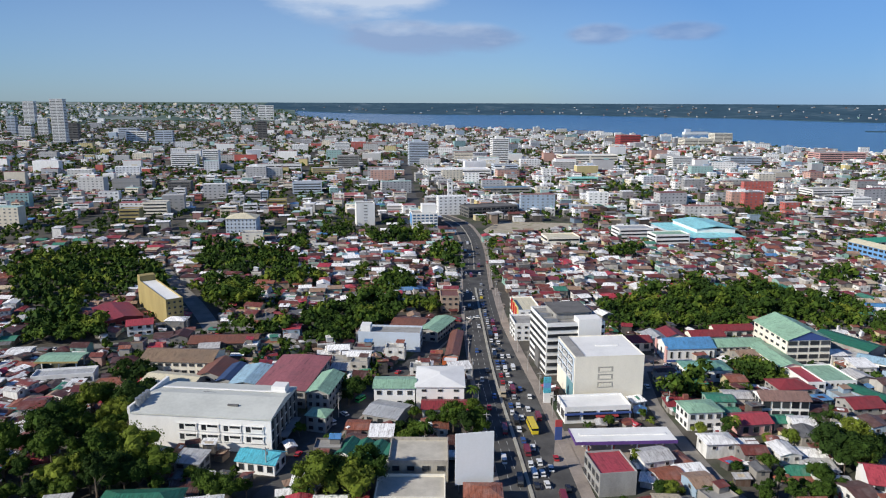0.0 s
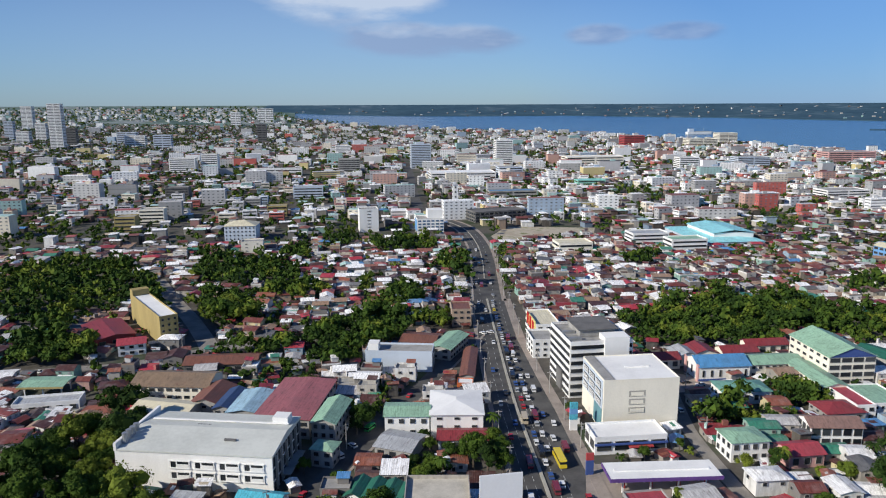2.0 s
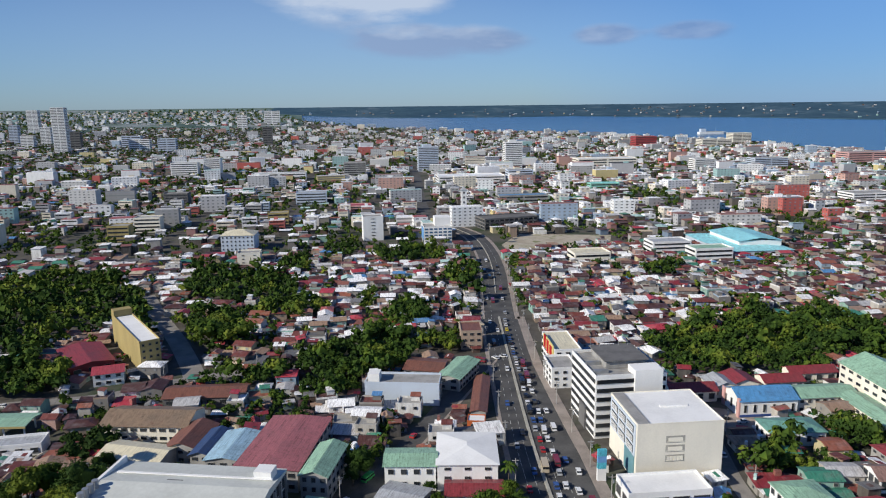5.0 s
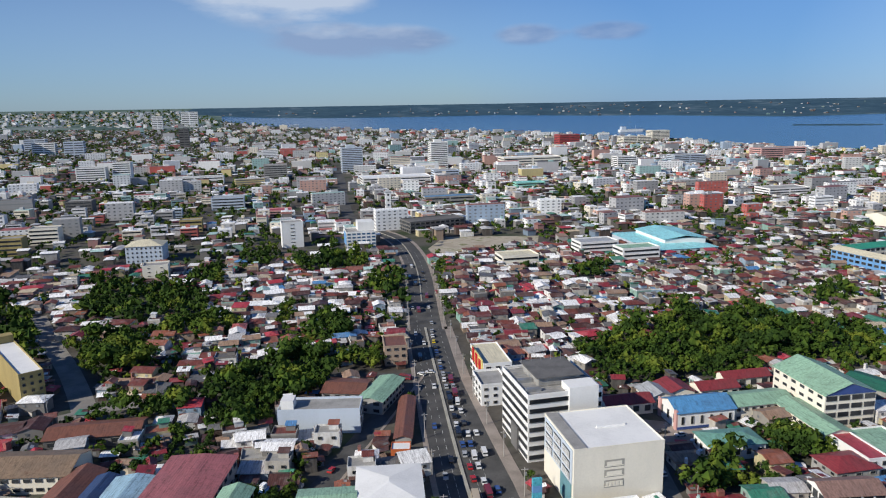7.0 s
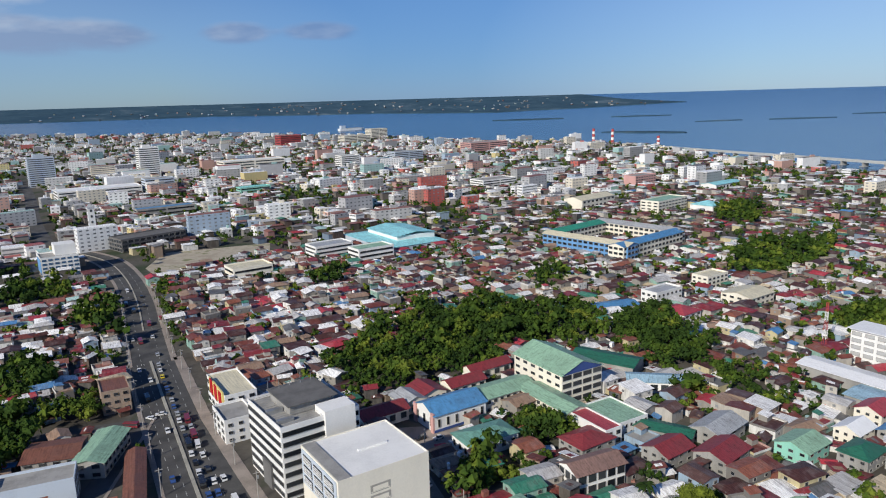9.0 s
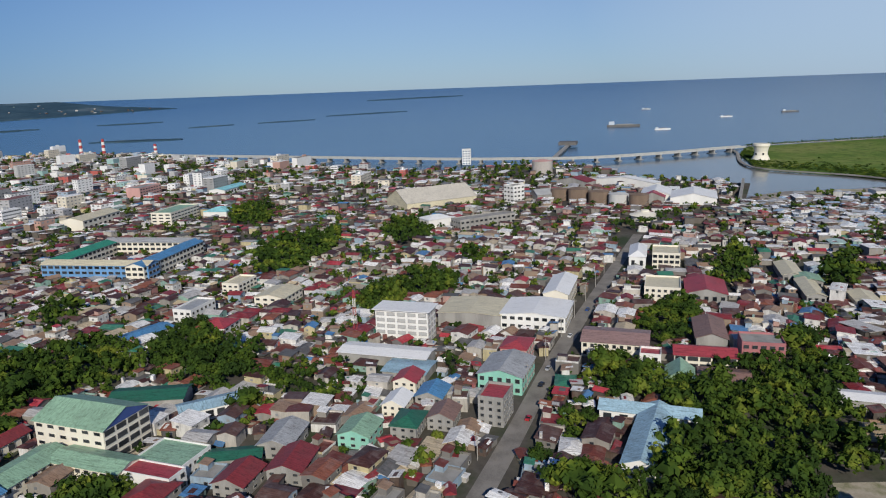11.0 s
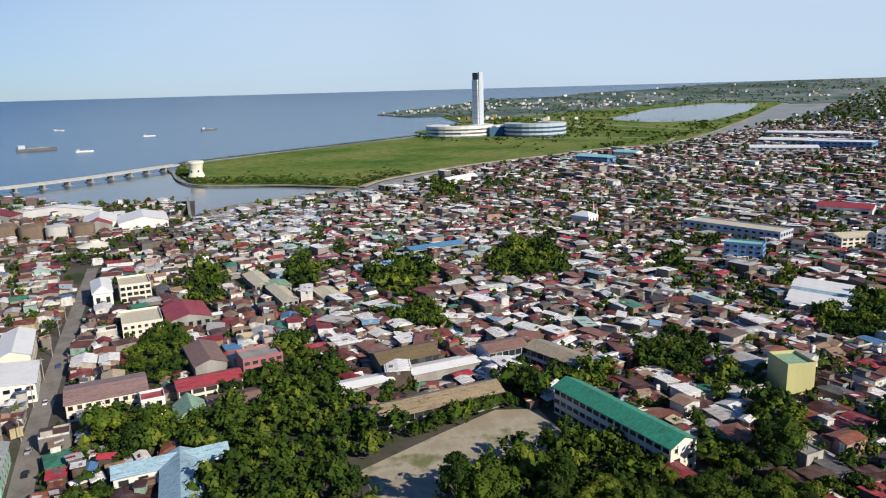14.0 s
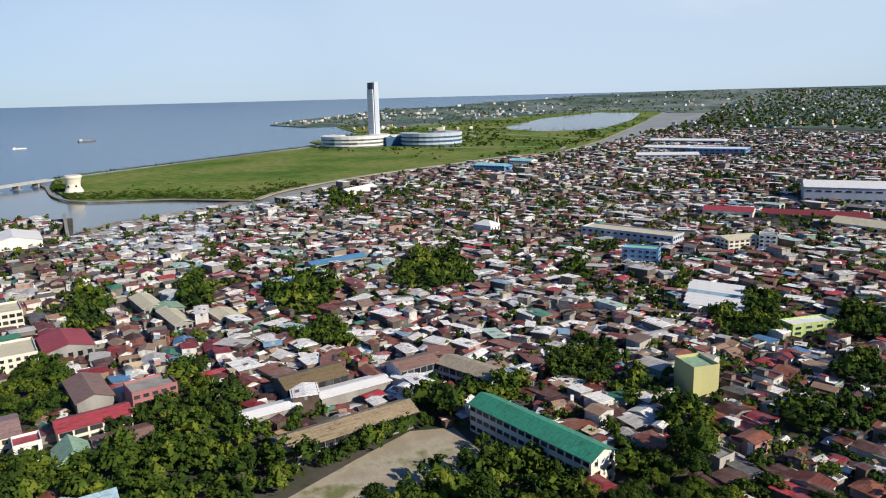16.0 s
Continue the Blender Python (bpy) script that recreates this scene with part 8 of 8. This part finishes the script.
for k in range(700):
    a, b = BELTS[k % len(BELTS)]
    t = rnd.random()
    x, y = a[0] + (b[0] - a[0]) * t + rnd.gauss(0, 12), a[1] + (b[1] - a[1]) * t + rnd.gauss(0, 12)
    if inside(x, y, RECLAIMED) and not inside(x, y, POND) and not taken(x, y, 2):
        m, kk = TINY_KINDS[k % 4], rnd.uniform(0.7, 1.5)
        far_tree.at(x, y, bowl(x, y) + 3.2 * kk, rnd.uniform(0, 360)).add([(p1 * kk, q1 * kk, r1 * kk * 0.8) for p1, q1, r1 in m.v], m.f)
for k in range(4200):
    x, y = rnd.uniform(1500, 4100), rnd.uniform(-3900, -800)
    d = math.hypot(x, y)
    if d < 4750 and (inside(x, y, RECLAIMED) or inside(x, y, FAR_COAST)) and not inside(x, y, POND) and noise.noise((x / 260, y / 260, 4.0)) > -0.12:
        m, kk = TINY_KINDS[k % 4], rnd.uniform(1.0, 2.0)
        far_tree.at(x, y, bowl(x, y) + 3.4 * kk, rnd.uniform(0, 360)).add([(p1 * kk, q1 * kk, r1 * kk * 0.8) for p1, q1, r1 in m.v], m.f)
for k in range(220):
    x, y = rnd.uniform(880, 1095), rnd.uniform(255, 380)
    if inside(x, y, [(1085, 372), (1092, 350), (965, 262), (920, 275), (915, 335), (1000, 345)]) and inside(x, y, MAINLAND) and not taken(x, y, 3):
        m, kk = FAR_KINDS[k % 4], rnd.uniform(0.6, 1.0)
        far_tree.at(x, y, 3.0 * kk, rnd.uniform(0, 360)).add([(p1 * kk, q1 * kk, r1 * kk * 0.7) for p1, q1, r1 in m.v], m.f)
for k in range(90):
    t = k / 90
    x, y = 1436 + (1922 - 1436) * t + 8, 141 + (-521 - 141) * t ** 1.02
    m = FAR_KINDS[k % 4]
    far_tree.at(x - 14, y, 4, rnd.uniform(0, 360)).add([(p1 * 0.9, q1 * 0.9, r1 * 0.9) for p1, q1, r1 in m.v], m.f)
tagged(new("distant_trees", far_tree.mesh("distant_trees", M_LEAF_FAR)), "distant green tree crowns and scrub", "trees", kind="stuff")

# ---- traffic ----


def car_master(name, label, paint, length=4.3, width=1.75, height=1.45, van=False, truck=False):
    ob = thing(name, label, "car" if not (van and length > 6) else "bus", 0, 0, 0, 0)
    L, Wd, H = length / 2, width / 2, height
    b = Build()
    hood = 0.62 * H
    prof = [(-L, 0.32), (L, 0.32), (L, hood * 0.86), (L * 0.92, hood), (-L * 0.94, hood), (-L, hood * 0.9)] if not van else [(-L, 0.34), (L, 0.34), (L, H * 0.5), (L * 0.94, H * 0.55), (-L, H * 0.55)]
    b.extrude(prof, -Wd, Wd)
    part("body", fix(b.mesh("body", paint)), ob)
    c = Build()
    if van:
        cab = [(-L * 0.99, H * 0.55), (L * 0.93, H * 0.55), (L * 0.86, H * 0.86), (-L * 0.98, H * 0.86)]
    else:
        cab = [(-L * 0.86, hood), (L * 0.42, hood), (L * 0.1, H * 0.96), (-L * 0.6, H * 0.96)]
    c.extrude(cab, -Wd * 0.9, Wd * 0.9)
    part("glazing", fix(c.mesh("glazing", M_GLASS)), ob)
    t = Build()
    if van:
        t.extrude([(-L, H * 0.86), (L * 0.88, H * 0.86), (L * 0.84, H), (-L * 0.98, H)], -Wd * 0.97, Wd * 0.97)
    else:
        t.extrude([(-L * 0.62, H * 0.94), (L * 0.13, H * 0.94), (L * 0.06, H), (-L * 0.56, H)], -Wd * 0.86, Wd * 0.86)
    part("roof", fix(t.mesh("roof", paint)), ob)
    wheel = Build().tube(0, 0, -0.12, 0.12, 0.33, 0.33, 10).mesh("wheel", M_TYRE)
    for sx in (-0.62, 0.62):
        for sy in (-1, 1):
            part("wheel", wheel, ob, "", pose(sy * (Wd - 0.08), -sx * L, 0.33, 0, 90, 0))
    return ob


P = {k: car_paint(k + "_car_paint", c) for k, c in (("white", (0.75, 0.75, 0.74)), ("silver", (0.42, 0.43, 0.44)), ("black", (0.02, 0.02, 0.022)), ("red", (0.42, 0.03, 0.03)), ("blue", (0.05, 0.10, 0.28)), ("yellow", (0.72, 0.55, 0.03)), ("green", (0.05, 0.3, 0.08)), ("maroon", (0.2, 0.03, 0.04)), ("tan", (0.5, 0.42, 0.3)))}
MASTERS = [car_master("car", "white saloon car in traffic", P["white"]), car_master("car", "white saloon car in traffic", P["white"], 4.4), car_master("car", "silver saloon car in traffic", P["silver"]), car_master("car", "black saloon car in traffic", P["black"]),
           car_master("car", "red hatchback in traffic", P["red"], 3.8), car_master("car", "dark blue car in traffic", P["blue"]), car_master("van", "white van in traffic", P["white"], 4.9, 1.8, 2.0, True),
           car_master("jeepney", "maroon jeepney with a long roof", P["maroon"], 6.4, 2.0, 2.3, True), car_master("jeepney", "dark jeepney with a long roof", P["black"], 6.4, 2.0, 2.3, True), car_master("car", "yellow taxi in traffic", P["yellow"], 4.2)]
BUS = car_master("bus", "yellow city bus on the avenue", P["yellow"], 11.0, 2.6, 3.2, True)
TRUCK = car_master("truck", "tan box truck on the avenue", P["tan"], 7.0, 2.3, 3.0, True)
GREEN = car_master("van", "green van on the side road", P["green"], 5.5, 2.0, 2.2, True)
BUS.matrix_world = pose(35.2, 258, 0.05, 0, 0, 5)
TRUCK.matrix_world = pose(26.4, 291, 0.05, 0, 0, 0)
GREEN.matrix_world = pose(-35, 284, 0.05, 0, 0, -27)
used = set()


def park(k, x, y, rot):
    if k not in used:
        used.add(k)
        MASTERS[k].matrix_world = pose(x, y, 0.05, 0, 0, rot)
    else:
        copy_thing(MASTERS[k], pose(x, y, 0.05, 0, 0, rot))


for lane, start, end, lo, hi in ((2.4, 212, 470, 6.6, 9.5), (5.6, 214, 400, 6.8, 12), (9.2, 205, 345, 8, 26), (12.2, 210, 300, 16, 40), (-3.0, 215, 640, 24, 70), (-6.6, 230, 600, 25, 80), (3.6, 480, 640, 20, 45)):
    y = start + rnd.uniform(0, 4)
    while y < end:
        xm = middle(y)
        if not (abs(xm + lane - 35.2) < 2.6 and abs(y - 258) < 9) and not (abs(xm + lane - 26.4) < 2.4 and abs(y - 291) < 7.5):
            park(rnd.choice((0, 1, 0, 1, 2, 2, 3, 3, 3, 4, 5, 6, 7, 8, 8, 4, 0, 9)), xm + lane + rnd.uniform(-0.3, 0.3), y, rnd.uniform(-3, 3) + (0 if lane > 0 else 180))
        y += rnd.uniform(lo, hi)
for x, y, r, k in ((-44, 262, 40, 6), (-47, 256, 42, 0), (-40, 270, 40, 1), (-21, 316, -22, 4), (-52, 236, -15, 4), (8, 398, 60, 7), (2, 396, 70, 8), (-6, 398, 75, 0), (16, 402, 40, 0), (20, 404, 80, 1), (28, 400, 50, 3), (98, 332, 100, 4), (104, 330, 95, 3), (110, 327, 95, 0), (114, 322, 100, 1), (92, 300, 0, 0), (250, 199, 88, 4), (282, 203, 88, 3), (300, 205, 85, 2), (345, 206, 90, 1), (390, 207, 88, 5), (-170, 350, 70, 0), (-200, 346, 80, 1), (-215, 343, 80, 9), (-185, 349, 75, 3), (72, 232, 90, 0), (60, 231, 90, 5)):
    park(k, x, y, r)

# ---- poles ----
pole = thing("utility_pole", "grey concrete utility pole with cross arms", "utility pole", 44.6, 268, 0, 0, None, "poles along the roads")
part("post", Build().tube(0, 0, 0, 10.5, 0.2, 0.13, 7).mesh("post", M_POLE), pole)
part("cross_arm", Build().box(-1.2, 1.2, -0.08, 0.08, 9.6, 9.8).mesh("cross_arm", M_POLE), pole)
part("transformer", Build().tube(0.45, 0, 7.6, 8.7, 0.3, 0.3, 8).mesh("transformer", M_METAL), pole)
for k in range(13):
    y = 292 + k * 27
    copy_thing(pole, pose(middle(y) + (kerb(y) + 1.6 if y < 470 else 11), y, 0, 0, 0, rnd.uniform(-8, 8)))
for k in range(12):
    y = 250 + k * 29
    copy_thing(pole, pose(middle(y) - (11 if y < 470 else 9.6), y, 0, 0, 0, rnd.uniform(-8, 8)))
for k in range(9):
    copy_thing(pole, pose(215 + k * 32, 206.5 + k * 0.9, 0, 0, 0, 90))
for x, y in ((97, 284), (100, 318), (-60, 222), (-42, 268), (-140, 372), (-100, 385)):
    copy_thing(pole, pose(x, y, 0, 0, 0, 30))
mast = thing("radio_mast", "red and white lattice radio mast", "mast", 306, 308, 10)
for k in range(6):
    b = Build()
    for sx in (-1, 1):
        for sy in (-1, 1):
            b.box(sx * (0.9 - k * 0.1) - 0.09, sx * (0.9 - k * 0.1) + 0.09, sy * (0.9 - k * 0.1) - 0.09, sy * (0.9 - k * 0.1) + 0.09, k * 4.5, k * 4.5 + 4.5)
    b.box(-0.9 + k * 0.1, 0.9 - k * 0.1, -0.9 + k * 0.1, -0.8 + k * 0.1, k * 4.5 + 2, k * 4.5 + 2.2)
    part("section", b.mesh("section", M_RED if k % 2 else M_WHITE), mast)
